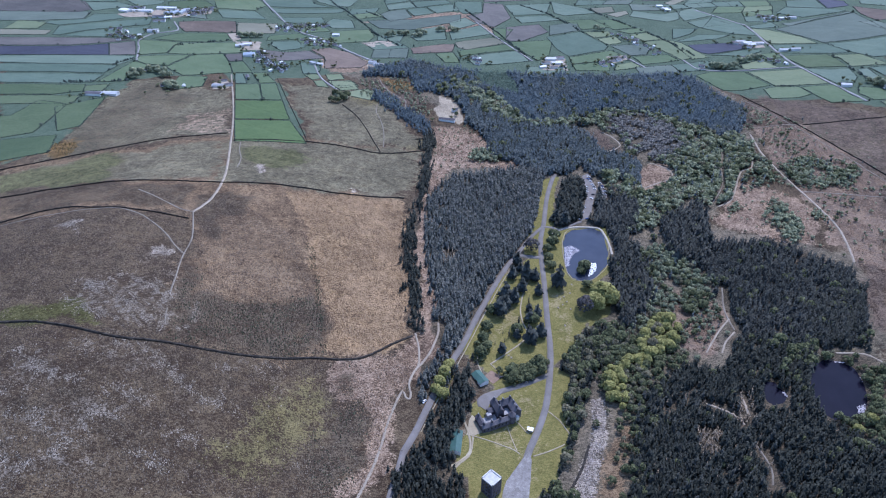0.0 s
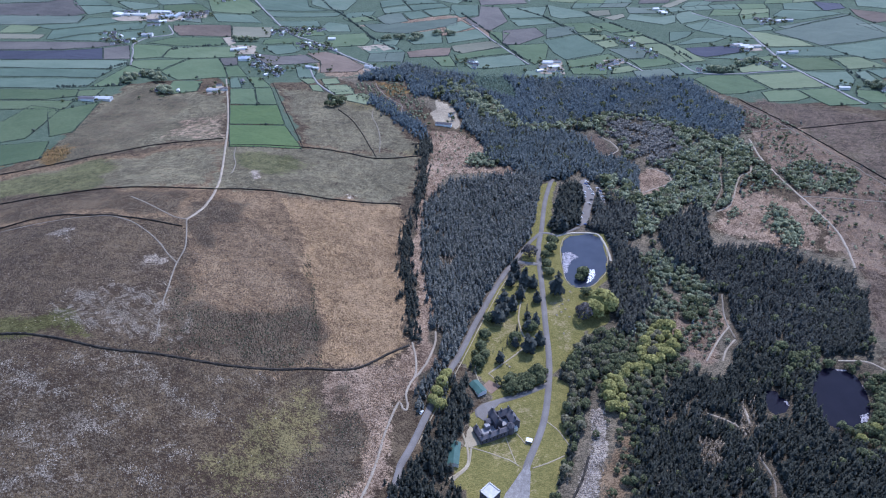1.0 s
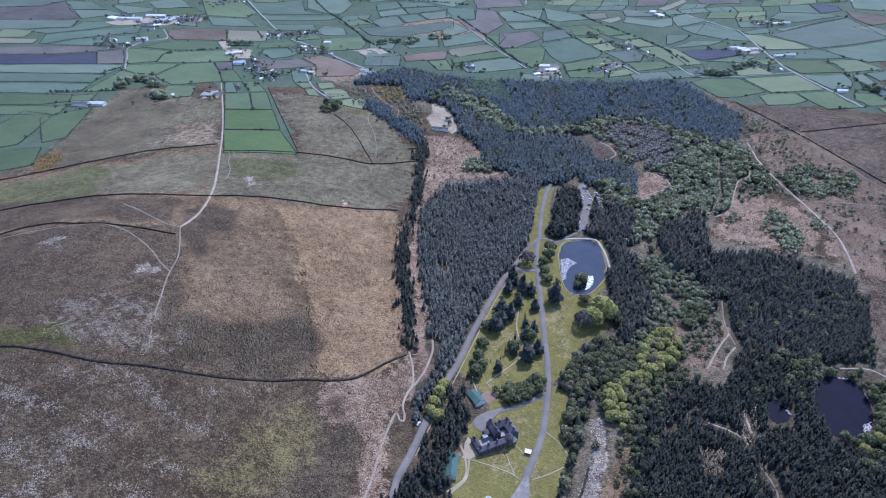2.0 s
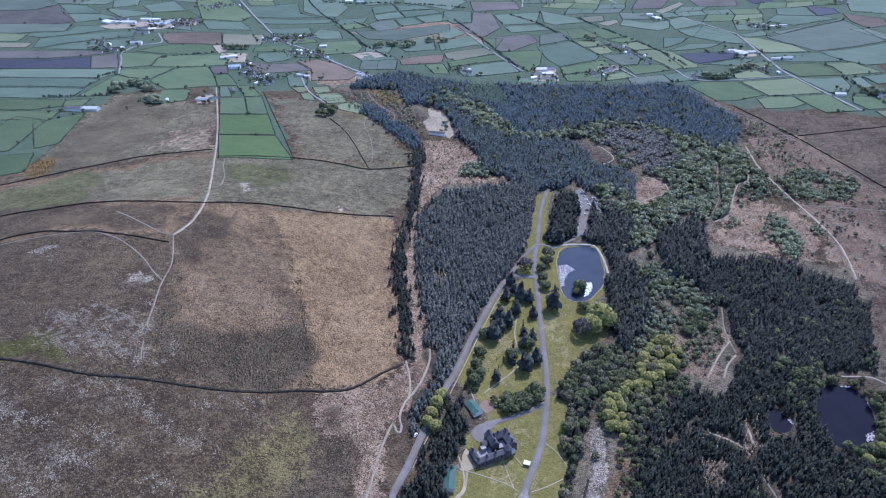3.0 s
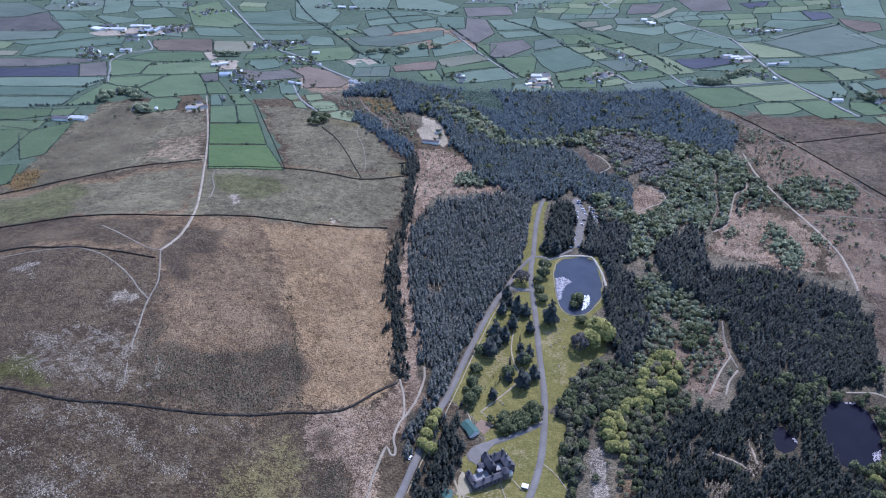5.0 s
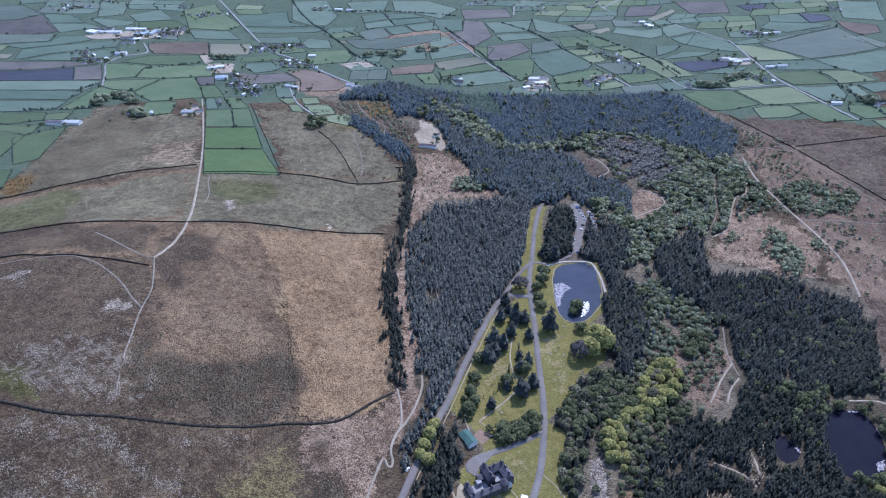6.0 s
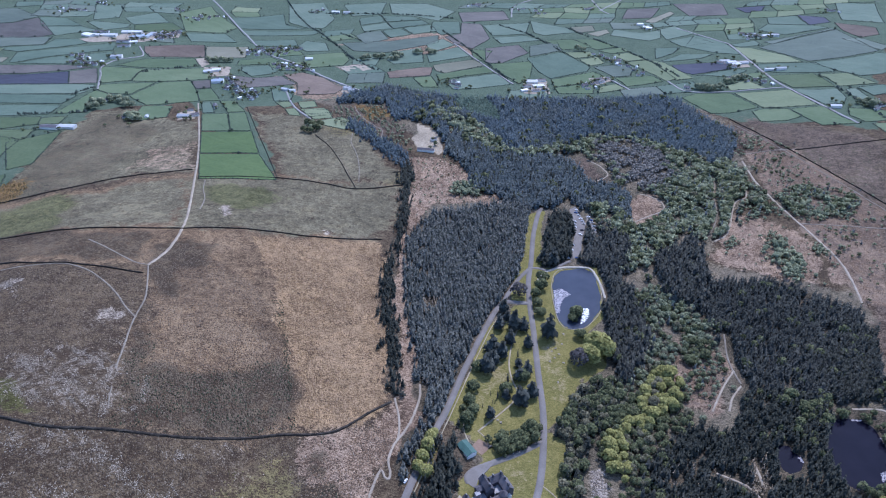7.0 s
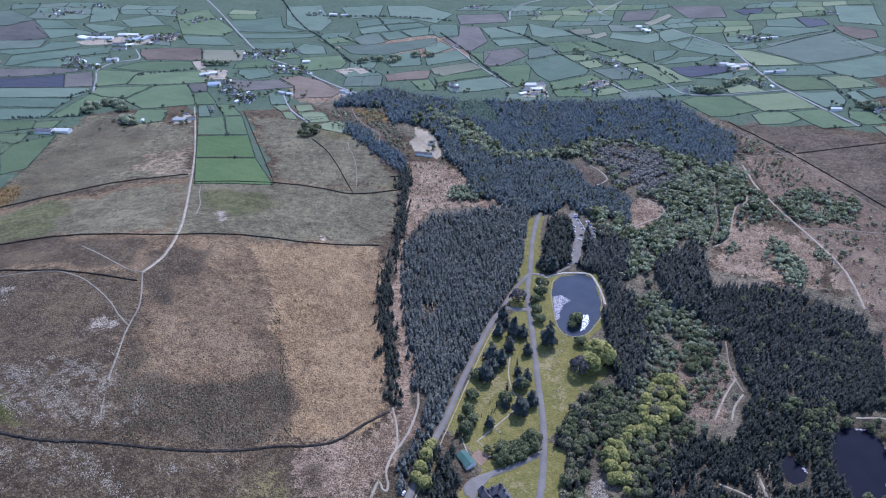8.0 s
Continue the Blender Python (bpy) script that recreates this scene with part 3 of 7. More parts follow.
BROAD_WOODS.append((AREAS["bracken"][4], 20.0, 3.0, 3))
BROAD_WOODS.append((AREAS["bracken"][1], 14.0, 2.5, 0))
BROAD_WOODS.append(([(301.3, 433.6), (330.7, 438.8), (321.2, 409), (297.8, 393.6)], 6.5, 9, 0))
BROAD_WOODS.append(([(321.1, 345.4), (353, 366.6), (326.6, 318), (308.9, 329.6)], 6.5, 8, 0))
BROAD_WOODS.append(([(416, 823), (434, 810), (424, 732), (394, 727), (395, 766)], 6.5, 5, 3))
BROAD_WOODS.append(([(398, 846), (434, 848), (414, 778), (372, 723), (356, 726)], 8.0, 5, 0))
BROAD_WOODS.append(([(393, 687), (405, 693), (404, 666), (391, 645), (376, 640)], 6.0, 5, 0))
BROAD_WOODS.append(([(52.3, 412.3), (60.2, 417.6), (73.0, 421.4), (84.9, 428.6), (91.6, 425.3), (90.3, 415.3), (78.9, 406.9), (63.4, 398.2), (53.6, 397.6)], 4.2, 7.5, 2))
BROAD_WOODS.append(([(29.6, 445.7), (38.3, 452.6), (39.9, 429.6), (32.5, 426.2)], 4.5, 6, 2))
BROAD_WOODS.append(([(342, 857), (399, 864), (417, 823), (390, 770), (352, 700), (329, 690), (295, 708), (269, 726), (311, 770)], 5.0, 6.5, 3))
BROAD_WOODS.append(([(485, 990), (513, 936), (516, 906), (465, 911), (438, 895)], 9.0, 4.0, 0))
BROAD_WOODS.append(([(39, 823), (68, 832), (70, 803), (43, 797)], 5.0, 6.0, 0))
BROAD_WOODS.append(([(453, 871), (510, 893), (515, 823), (524, 755), (486, 666), (448, 623), (441, 671), (445, 736), (438, 801)], 13.0, 4.0, 3))
for outline, *_ in CONIFER_WOODS:
    AREAS["wood_floor"].append(outline)

GX = steps((-5000, -1400, 400), (-1400, -450, 10), (-450, 500, 4.2), (500, 1500, 10), (1500, 5000, 400))
GY = steps((-3000, -200, 400), (-200, 180, 20), (180, 820, 4.2), (820, 2000, 9), (2000, 2600, 40), (2600, 5000, 400))
gx, gy = [a.ravel() for a in np.meshgrid(GX, GY)]
gz = lie(gx, gy)
n = len(GX)
i, j = [a.ravel() for a in np.meshgrid(np.arange(n - 1), np.arange(len(GY) - 1))]
k = j * n + i
ground_mesh = mesh_of("ground", np.c_[gx, gy, gz], np.c_[k, k + 1, k + n + 1, k + n], M_GROUND, True)
far_away = (abs(gx) > 1500) | (gy > 1400)
laid = {}
for name, outlines in AREAS.items():
    soft = {"lawn": 2.0, "pasture": 6.0, "wood_floor": 4.0, "gravel": 2.0, "stones": 3.0, "scree": 9.0, "olive": 22.0, "moss": 14.0, "mire": 8.0, "bracken": 9.0, "dark_heath": 9.0, "tan_grass": 7.0}.get(name, 18.0)
    value = np.zeros(len(gx))
    for outline in outlines:
        p = np.asarray(outline)
        near = (gx > p[:, 0].min() - 60) & (gx < p[:, 0].max() + 60) & (gy > p[:, 1].min() - 60) & (gy < p[:, 1].max() + 60)
        bend = min(soft, 8)
        wx = gx[near] + bend * (np.sin(gy[near] / 17 + gx[near] / 41) + 0.6 * np.sin(gy[near] / 7.3 + 1))* 0.7
        wy = gy[near] + bend * (np.sin(gx[near] / 15 + gy[near] / 37) + 0.6 * np.sin(gx[near] / 6.7 + 2)) * 0.7
        value[near] = np.maximum(value[near], np.clip(inside(wx, wy, p) / soft + 0.5, 0, 1))
    value *= {"scree": 0.40, "dry_lawn": 0.8, "dark_heath": 0.82, "olive": 0.66, "slope_heath": 0.9}.get(name, 1.0)
    if name in ("dark_heath", "bracken"):   # thinner high on the western moor
        value *= np.where((gx < -230) & (gy > 690), 0.55, 1.0)
    if name == "pasture":
        value[far_away] = 1.0
    if name in ("slope_heath", "scrub"):   # bracken and dark heath show through
        value *= 1 - 0.4 * laid["bracken"] - 0.3 * laid["dark_heath"]
    laid[name] = value
    ground_mesh.attributes.new(name, "FLOAT", "POINT").data.foreach_set("value", value.astype(np.float32))
ground = tagged(new("ground", ground_mesh), "heather moor and pasture running down to a farmed plain", "ground", kind="structure")


# ---- roads, tracks and walls ----
def smooth_line(points, step):
    """Points along a rounded line through the given ones."""
    p = np.asarray(points, float)
    q = np.vstack([2 * p[0] - p[1], p, 2 * p[-1] - p[-2]])
    out = []
    for a, b, c, d in zip(q, q[1:], q[2:], q[3:]):
        n = max(2, int(np.hypot(*(c - b)) / step))
        t = (np.arange(n) / n)[:, None]
        out.append(0.5 * (2 * b + (c - a) * t + (2 * a - 5 * b + 4 * c - d) * t**2 + (3 * b - a - 3 * c + d) * t**3))
    return np.vstack(out + [p[-1:]])


def sides_of(line):
    d = np.gradient(line, axis=0)
    d /= np.maximum(np.hypot(d[:, 0], d[:, 1])[:, None], 1e-6)
    return np.c_[-d[:, 1], d[:, 0]]


def ribbon(name, points, width, mat, label, category, lift=0.22, ends=None, step=4.0, ragged=0.0):
    """A way draped over the land, slightly crowned, with edges that drop to the ground. ends: widths at the start and end."""
    line = smooth_line(points, step)
    side = sides_of(line)
    w = np.linspace(*(ends or (width, width)), len(line))[:, None] / 2
    rows = []
    for s, z in ((-1.06, -0.4), (-1, lift), (0, lift + 0.06), (1, lift), (1.06, -0.4)):
        xy = line + side * w * s * (1 + ragged * rng.normal(size=(len(line), 1)))
        rows.append(np.c_[xy, lie(xy[:, 0], xy[:, 1]) + z])
    v = np.stack(rows, 1).reshape(-1, 3)
    i, j = [a.ravel() for a in np.meshgrid(np.arange(4), np.arange(len(line) - 1))]
    k = j * 5 + i
    return tagged(new(name, mesh_of(name, v, np.c_[k, k + 1, k + 6, k + 5], mat, True)), label, category, kind="structure")


ROADS = [
    ([(48.7, 284.6), (57.5, 304.3), (66.2, 330.2), (77.6, 355.4), (86.1, 379.3), (93.3, 411.6), (98, 443.2), (100.9, 489.8), (105, 544), (108, 595), (112, 628), (119, 658), (130, 715), (142, 759), (149, 778)], 5.4),
    ([(-29.1, 319.2), (-21.3, 338.2), (-8.7, 373.5), (7.9, 418.7), (18.5, 443.9), (36.2, 492.7), (60, 551), (73, 578), (83, 590), (95, 589), (106, 588)], 5.2),
    ([(79, 586), (88, 605), (102, 630), (115, 647)], 4.2), ([(115, 649), (126, 648), (137, 644), (149, 653), (164, 662)], 3.4),
    ([(93, 413), (71, 401.3), (50.8, 392.4), (37, 385.7), (30.4, 378.6), (31.6, 372.8)], 5.0),
]
for points, width in ROADS:
    ribbon("road", points, width, M_ASPHALT, "grey asphalt park road between lawns and trees", "road")
PONDSIDE = [[(140, 646), (153, 650), (166, 650), (182, 647), (186, 630), (187, 610), (186.2, 593.6)], [(140, 646), (128, 638), (119, 621)]]
for points in PONDSIDE:
    ribbon("path", points, 2.4, M_PALEPATH, "pale gravel path round the pond", "path", lift=0.42)
ribbon("road", [(-29.1, 319.2), (-33, 299), (-36.8, 278.9), (-40, 255)], 5.2, M_ASPHALT, "grey asphalt park road under dark conifers", "road")
FAR_ROADS = []
FAR_ROADS.append(([(-612, 2044), (-526, 1883), (-419, 1663), (-333, 1477), (-255, 1386), (-175, 1276), (-100, 1185)], 6.0))
FAR_ROADS.append(([(-561, 1188), (-589, 1270), (-609, 1324), (-600, 1376), (-563, 1410), (-594, 1482)], 4.5))
FAR_ROADS.append(([(602, 1617), (651, 1489), (661, 1453), (649, 1314), (642, 1207), (646, 1151), (657, 1062), (667, 984)], 6.0))
FAR_ROADS.append(([(73, 1493), (108, 1388), (140, 1304), (170, 1234)], 5.0))
FAR_ROADS.append(([(226, 1725), (243, 1829), (282, 1893), (345, 1951)], 5.0))
FAR_ROADS.append(([(472, 1958), (470, 1817), (481, 1770)], 5.0))
FAR_ROADS.append(([(464, 1805), (559, 1931)], 5.0))
FAR_ROADS.append(([(355, 1267), (377, 1202)], 5.0))
FAR_ROADS.append(([(-356, 1271), (-305, 1182), (-286, 1161)], 4.5))
FAR_ROADS.append(([(-243, 1214), (-213, 1121), (-176, 1057)], 4.5))
FAR_ROADS.append(([(458, 1238), (474, 1178), (543, 1165), (644, 1168)], 4.5))
for points, width in FAR_ROADS:
    ribbon("lane", points, width * 0.75, M_LANE, "pale country lane between fields", "lane", lift=1.0, step=12)
TRACKS = []
TRACKS.append(([(-104, 993), (-103, 957), (-93, 919), (-85, 872), (-81, 817)], 1.0))
TRACKS.append(([(-111, 1118), (-104, 1088), (-88, 1050), (-73, 1024), (-60, 1002), (-60, 973)], 1.6))
TRACKS.append(([(-268, 798), (-261, 767), (-250, 735), (-245, 701)], 1.2))
TRACKS.append(([(488, 1025), (505, 958), (521, 883), (537, 788), (550, 720)], 1.2))
TRACKS.append(([(440, 707), (456, 703), (491, 693), (531, 684)], 1.4))
TRACKS.append(([(460, 902), (500, 908), (533, 908)], 1.5))
TRACKS.append(([(253, 739), (277, 754), (296, 763), (304, 773), (304, 790), (292, 807), (284, 811)], 1.9))
TRACKS.append(([(-374, 1133), (-316, 934), (-277, 781), (-250, 670), (-243, 602), (-250, 564)], 2.6))
TRACKS.append(([(-250, 564), (-234.7, 513.7), (-230.4, 479.3), (-220.2, 429.3), (-217, 410.6)], 1.2))
TRACKS.append(([(-212.7, 393), (-210.7, 383.2), (-208.1, 374.2)], 0.8))
TRACKS.append(([(-250, 564), (-263, 566), (-284, 580), (-309, 599), (-322, 609)], 1.5))
TRACKS.append(([(-229.5, 479.7), (-242.2, 492.4), (-260, 514.6), (-290, 540), (-321, 551), (-364, 546), (-424, 532)], 1.5))
TRACKS.append(([(-60, 272), (-52.9, 293.7), (-46.9, 317.7), (-43, 341), (-38.8, 357.6), (-33, 375.5), (-30, 369.9), (-26.8, 368.9), (-26.2, 375.3), (-27.9, 383.7), (-24.2, 398.2), (-17.5, 410.5), (-10.9, 426.1), (-4.6, 449.8), (-4.2, 465.4)], 1.8))
TRACKS.append(([(-24.9, 445.5), (-21.4, 428.1), (-20.4, 411.1), (-22, 402.7)], 1.7))
TRACKS.append(([(446, 882), (436, 811), (437, 743), (443, 679), (445, 628), (437, 584), (430, 559)], 2.4))
TRACKS.append(([(415, 795), (407, 777), (393, 771), (380, 750), (364, 718), (351, 697), (334, 687)], 2.2))
TRACKS.append(([(284, 530), (273.9, 494.2), (272.2, 463.7)], 1.6))
TRACKS.append(([(271.3, 461.2), (258.6, 447.9), (249.5, 432.6)], 1.7))
TRACKS.append(([(273.4, 481), (255.5, 460.5), (235.8, 433.4)], 1.7))
TRACKS.append(([(389, 847), (385, 821), (376, 801), (368, 775), (360, 747), (349, 725), (336, 705), (329, 695)], 1.5))
TRACKS.append(([(239, 920), (250, 902), (256, 885), (257, 871), (246, 859), (232, 852)], 1.7))
TRACKS.append(([(215.5, 372.5), (233.3, 359.1), (237.4, 348.9)], 1.8))
TRACKS.append(([(345.1, 424.7), (366.8, 420.3), (377.3, 406.8)], 1.7))
TRACKS.append(([(238.7, 327.7), (240.8, 307), (236.1, 292.7)], 1.5))
TRACKS.append(([(245.5, 380), (245.3, 367.5), (244.1, 358.5)], 2.0))
for points, width in TRACKS:
    ribbon("track", points, width, M_FAINT if width < 1.7 else M_TRACK, "pale stony track worn into the moor", "track", ragged=0.12)
PATHS = [
    ([(-17, 339), (-4.1, 372.8), (12.8, 416.5), (23.1, 443.5), (40.4, 489.2), (62, 543), (78, 574)], 0.8), ([(32.9, 444), (30.5, 423.8), (33.4, 410.8)], 1.1), ([(42, 422.4), (47.6, 416.3), (49.5, 407.9)], 1.1),
    ([(97, 563), (84, 533), (76.2, 501.2), (76.4, 480.6), (80, 463.5), (73.7, 453.5), (53.9, 434.2), (42, 422.4)], 1.4), ([(18.6, 343), (37.9, 338.4), (52.9, 332.5), (59.4, 327.4)], 0.9),
    ([(57.1, 330), (53.2, 346.3), (50.9, 357.4)], 0.8), ([(69.2, 326), (81.1, 330.3), (95.2, 337.3)], 1.0), ([(86.5, 371.4), (94.3, 361.2), (100.4, 347.8)], 0.9),
    ([(16.3, 357.5), (20.4, 342.7), (20.3, 326.8), (11.9, 316.5), (5.9, 312.2)], 1.8), ([(23.4, 341.3), (22.1, 330.8), (19.3, 322.8), (12.7, 315.6), (7.5, 309.1)], 1.6), ([(55.5, 362.3), (61.1, 358.1), (65.7, 350.2), (68.1, 347.8)], 0.8),
]
for points, width in PATHS:
    ribbon("footpath", points, width, M_PATH, "pale gravel footpath across the lawn", "footpath")

DRY_WALLS = []
DRY_WALLS.append([(-332.9, 362.2), (-293.8, 360.1), (-267.3, 355.6), (-234.3, 350.4), (-200, 358.1), (-164.2, 366.2), (-134.7, 377.3), (-103.5, 393.2), (-68.3, 403.7), (-46.1, 423.5), (-27.3, 441)])
DRY_WALLS.append([(-492, 617), (-421, 628), (-363, 638), (-301, 640), (-253, 644), (-231, 651), (-184, 662), (-121, 666), (-46, 681)])
DRY_WALLS.append([(-541, 717), (-487, 747), (-431, 784), (-370, 819), (-296, 839)])
DRY_WALLS.append([(-279, 809), (-182, 811), (-125, 806), (-79, 798), (-20, 818)])
DRY_WALLS.append([(-429, 540), (-382, 559), (-334, 553), (-294, 550), (-249, 549)])
DRY_WALLS.append([(113.3, 335.1), (104.3, 314.2), (93.9, 296.9), (86.7, 282.7)])
DRY_WALLS.append([(-289, 1116), (-226, 938), (-182, 811)])
DRY_WALLS.append([(-159, 985), (-132, 937), (-111, 882), (-98, 842), (-84, 801)])
DRY_WALLS.append([(-136, 1058), (-106, 1031), (-74, 977), (-42, 926), (-15, 890)])
DRY_WALLS.append([(-39, 852), (-16, 856)])
DRY_WALLS.append([(492, 1041), (510, 972), (527, 896), (544, 803), (561, 725)])
DRY_WALLS.append([(531, 904), (600, 912), (671, 920)])


def dry_wall(points, wide=1.0):
    """A field wall: an uneven bank of stone with a rough top."""
    line = smooth_line(points, 1.6)
    side = sides_of(line)
    n = len(line)
    rows = []
    for s, z in ((-0.75, -0.5), (-0.6, 0.7), (-0.35, 1.25), (0.35, 1.3), (0.6, 0.7), (0.75, -0.5)):
        xy = line + side * (s * 1.2 * wide + 0.14 * wide * rng.normal(size=(n, 1)))
        rows.append(np.c_[xy, lie(xy[:, 0], xy[:, 1]) + z + (0.16 * rng.normal(size=n) if z > 0 else 0)])
    v = np.stack(rows, 1).reshape(-1, 3)
    i, j = [a.ravel() for a in np.meshgrid(np.arange(5), np.arange(n - 1))]
    k = j * 6 + i
    return tagged(new("field_wall", mesh_of("field_wall", v, np.c_[k, k + 1, k + 7, k + 6], M_WALL)), "dark dry stone wall crossing the open moor", "wall", "field walls", "structure")


for points in DRY_WALLS:
    dry_wall(points, 0.6 if np.mean(points, 0)[1] > 520 else 1.15)




# ---- builders ----
def part(name, bm, mat, parent, label=""):
    """Links a bmesh as one mesh object under a thing or a part."""
    me = bpy.data.meshes.new(name)
    bm.to_mesh(me)
    bm.free()
    me.materials.append(mat)
    ob = new(name, me)
    ob.parent = parent
    return tagged(ob, label)


def thing(name, x, y, turn, label, category, group="", z=None):
    """An Empty on the ground at x, y, turned by degrees."""
    ob = new(name)
    ob.matrix_basis = pose(x, y, float(lie(x, y)[0]) if z is None else z, 0, 0, turn)
    return tagged(ob, label, category, group)


def box(bm, x0, y0, z0, x1, y1, z1, bevel=0.0):
    made = bmesh.ops.create_cube(bm, size=1.0, matrix=Matrix.Translation(((x0 + x1) / 2, (y0 + y1) / 2, (z0 + z1) / 2)) @ Matrix.Diagonal((x1 - x0, y1 - y0, z1 - z0, 1)))
    if bevel:
        bmesh.ops.bevel(bm, geom=list({e for v in made["verts"] for e in v.link_edges}), offset=bevel, segments=1, affect="EDGES")
    return bm


def box_bm(*a, **k):
    return box(bmesh.new(), *a, **k)


def prism(bm, x0, y0, x1, y1, z0, z1, along="x", over=0.35, thick=0.18):
    """A gabled roof of two slabs over the rectangle, ridge along x or y."""
    if along == "x":
        lines = [[(x, y0 - over, z0), (x, (y0 + y1) / 2, z1), (x, y1 + over, z0)] for x in (x0 - over, x1 + over)]
    else:
        lines = [[(x0 - over, y, z0), ((x0 + x1) / 2, y, z1), (x1 + over, y, z0)] for y in (y0 - over, y1 + over)]
    ends = []
    for line in lines:
        top = [bm.verts.new((x, y, z + thick)) for x, y, z in line]
        low = [bm.verts.new((x, y, z - 0.02)) for x, y, z in line]
        ends.append((top, low))
    (ta, la), (tb, lb) = ends
    for k in range(2):
        bm.faces.new((ta[k], ta[k + 1], tb[k + 1], tb[k]))
        bm.faces.new((la[k + 1], la[k], lb[k], lb[k + 1]))
    for t, l in ends:
        for k in range(2):
            bm.faces.new((t[k + 1], t[k], l[k], l[k + 1]))
    bm.faces.new((ta[0], tb[0], lb[0], la[0]))
    bm.faces.new((tb[2], ta[2], la[2], lb[2]))
    bmesh.ops.recalc_face_normals(bm, faces=bm.faces)
    return bm


def gabled_walls(x0, y0, x1, y1, h, ridge, along="x"):
    """Walls with gable ends, open below."""
    bm = box_bm(x0, y0, -1.0, x1, y1, h)
    if along == "x":
        for x in (x0 + 0.02, x1 - 0.02):
            bm.faces.new([bm.verts.new(p) for p in ((x, y0, h), (x, y1, h), (x, (y0 + y1) / 2, ridge))])
    else:
        for y in (y0 + 0.02, y1 - 0.02):
            bm.faces.new([bm.verts.new(p) for p in ((x0, y, h), (x1, y, h), ((x0 + x1) / 2, y, ridge))])
    return bm


M_SLATE = speckled("slate_roof", (0.050, 0.045, 0.052), (0.082, 0.075, 0.084), (0.130, 0.119, 0.128), 0.2, 2.5, 0.6, thing=0.2)
M_DARKSTONE = speckled("dark_stone", (0.050, 0.045, 0.055), (0.085, 0.078, 0.090), (0.130, 0.120, 0.130), 0.3, 2.0)
M_GREENROOF = speckled("green_sheet_roof", (0.040, 0.082, 0.070), (0.058, 0.115, 0.098), (0.085, 0.150, 0.130), 0.2, 2.0, 0.5)
M_PLASTER = speckled("pale_plaster", (0.50, 0.49, 0.47), (0.68, 0.67, 0.65), (0.80, 0.79, 0.77), 0.15, 1.5, thing=0.2)
M_SHEET = speckled("pale_sheet_roof", (0.32, 0.325, 0.335), (0.47, 0.475, 0.49), (0.66, 0.665, 0.68), 0.06, 0.8, 0.5, thing=0.6)
M_BLUEROOF = speckled("blue_sheet_roof", (0.20, 0.24, 0.30), (0.29, 0.34, 0.41), (0.40, 0.45, 0.52), 0.1, 1.0, 0.5)
M_LEAD = speckled("pale_flat_roof", (0.36, 0.345, 0.325), (0.48, 0.462, 0.440), (0.60, 0.58, 0.555), 0.4, 2.5, 0.8)
M_FELT = speckled("grey_paving", (0.22, 0.21, 0.215), (0.30, 0.288, 0.292), (0.39, 0.376, 0.380), 0.2, 1.5, 0.8)
M_REDGRAVEL = speckled("red_gravel", (0.156, 0.103, 0.074), (0.218, 0.148, 0.107), (0.289, 0.205, 0.155), 0.2, 1.5)
M_WHITE = speckled("white_paint", (0.66, 0.66, 0.66), (0.78, 0.78, 0.78), (0.84, 0.84, 0.84), 0.3, 2.0, 0.5)
M_GLASS = material("dark_window", lambda add, link: ramp(add, link, noise_of(add, link, 1.0), [(0.3, (0.01, 0.012, 0.016)), (0.7, (0.03, 0.035, 0.045))]), 0.1, spec=0.5)
M_TYRE = speckled("tyre", (0.01, 0.01, 0.01), (0.02, 0.02, 0.02), (0.035, 0.035, 0.035), 1.0, 8.0)
M_DOOR = speckled("dark_door", (0.04, 0.035, 0.03), (0.07, 0.06, 0.05), (0.10, 0.09, 0.08), 1.0, 5.0)
M_TIMBER = speckled("weathered_timber", (0.18, 0.15, 0.12), (0.28, 0.24, 0.20), (0.38, 0.34, 0.29), 1.0, 6.0)
M_COPING = speckled("pale_stone", (0.34, 0.325, 0.30), (0.50, 0.48, 0.45), (0.66, 0.64, 0.60), 0.3, 2.0, island=0.4)
M_HEDGE = speckled("hedge_leaves", (0.033, 0.043, 0.035), (0.053, 0.066, 0.053), (0.083, 0.098, 0.077), 0.1, 0.8, island=0.4)
M_ALGAE = speckled("pale_algae", (0.20, 0.18, 0.195), (0.33, 0.305, 0.325), (0.52, 0.495, 0.51), 0.3, 1.6, 0.7)
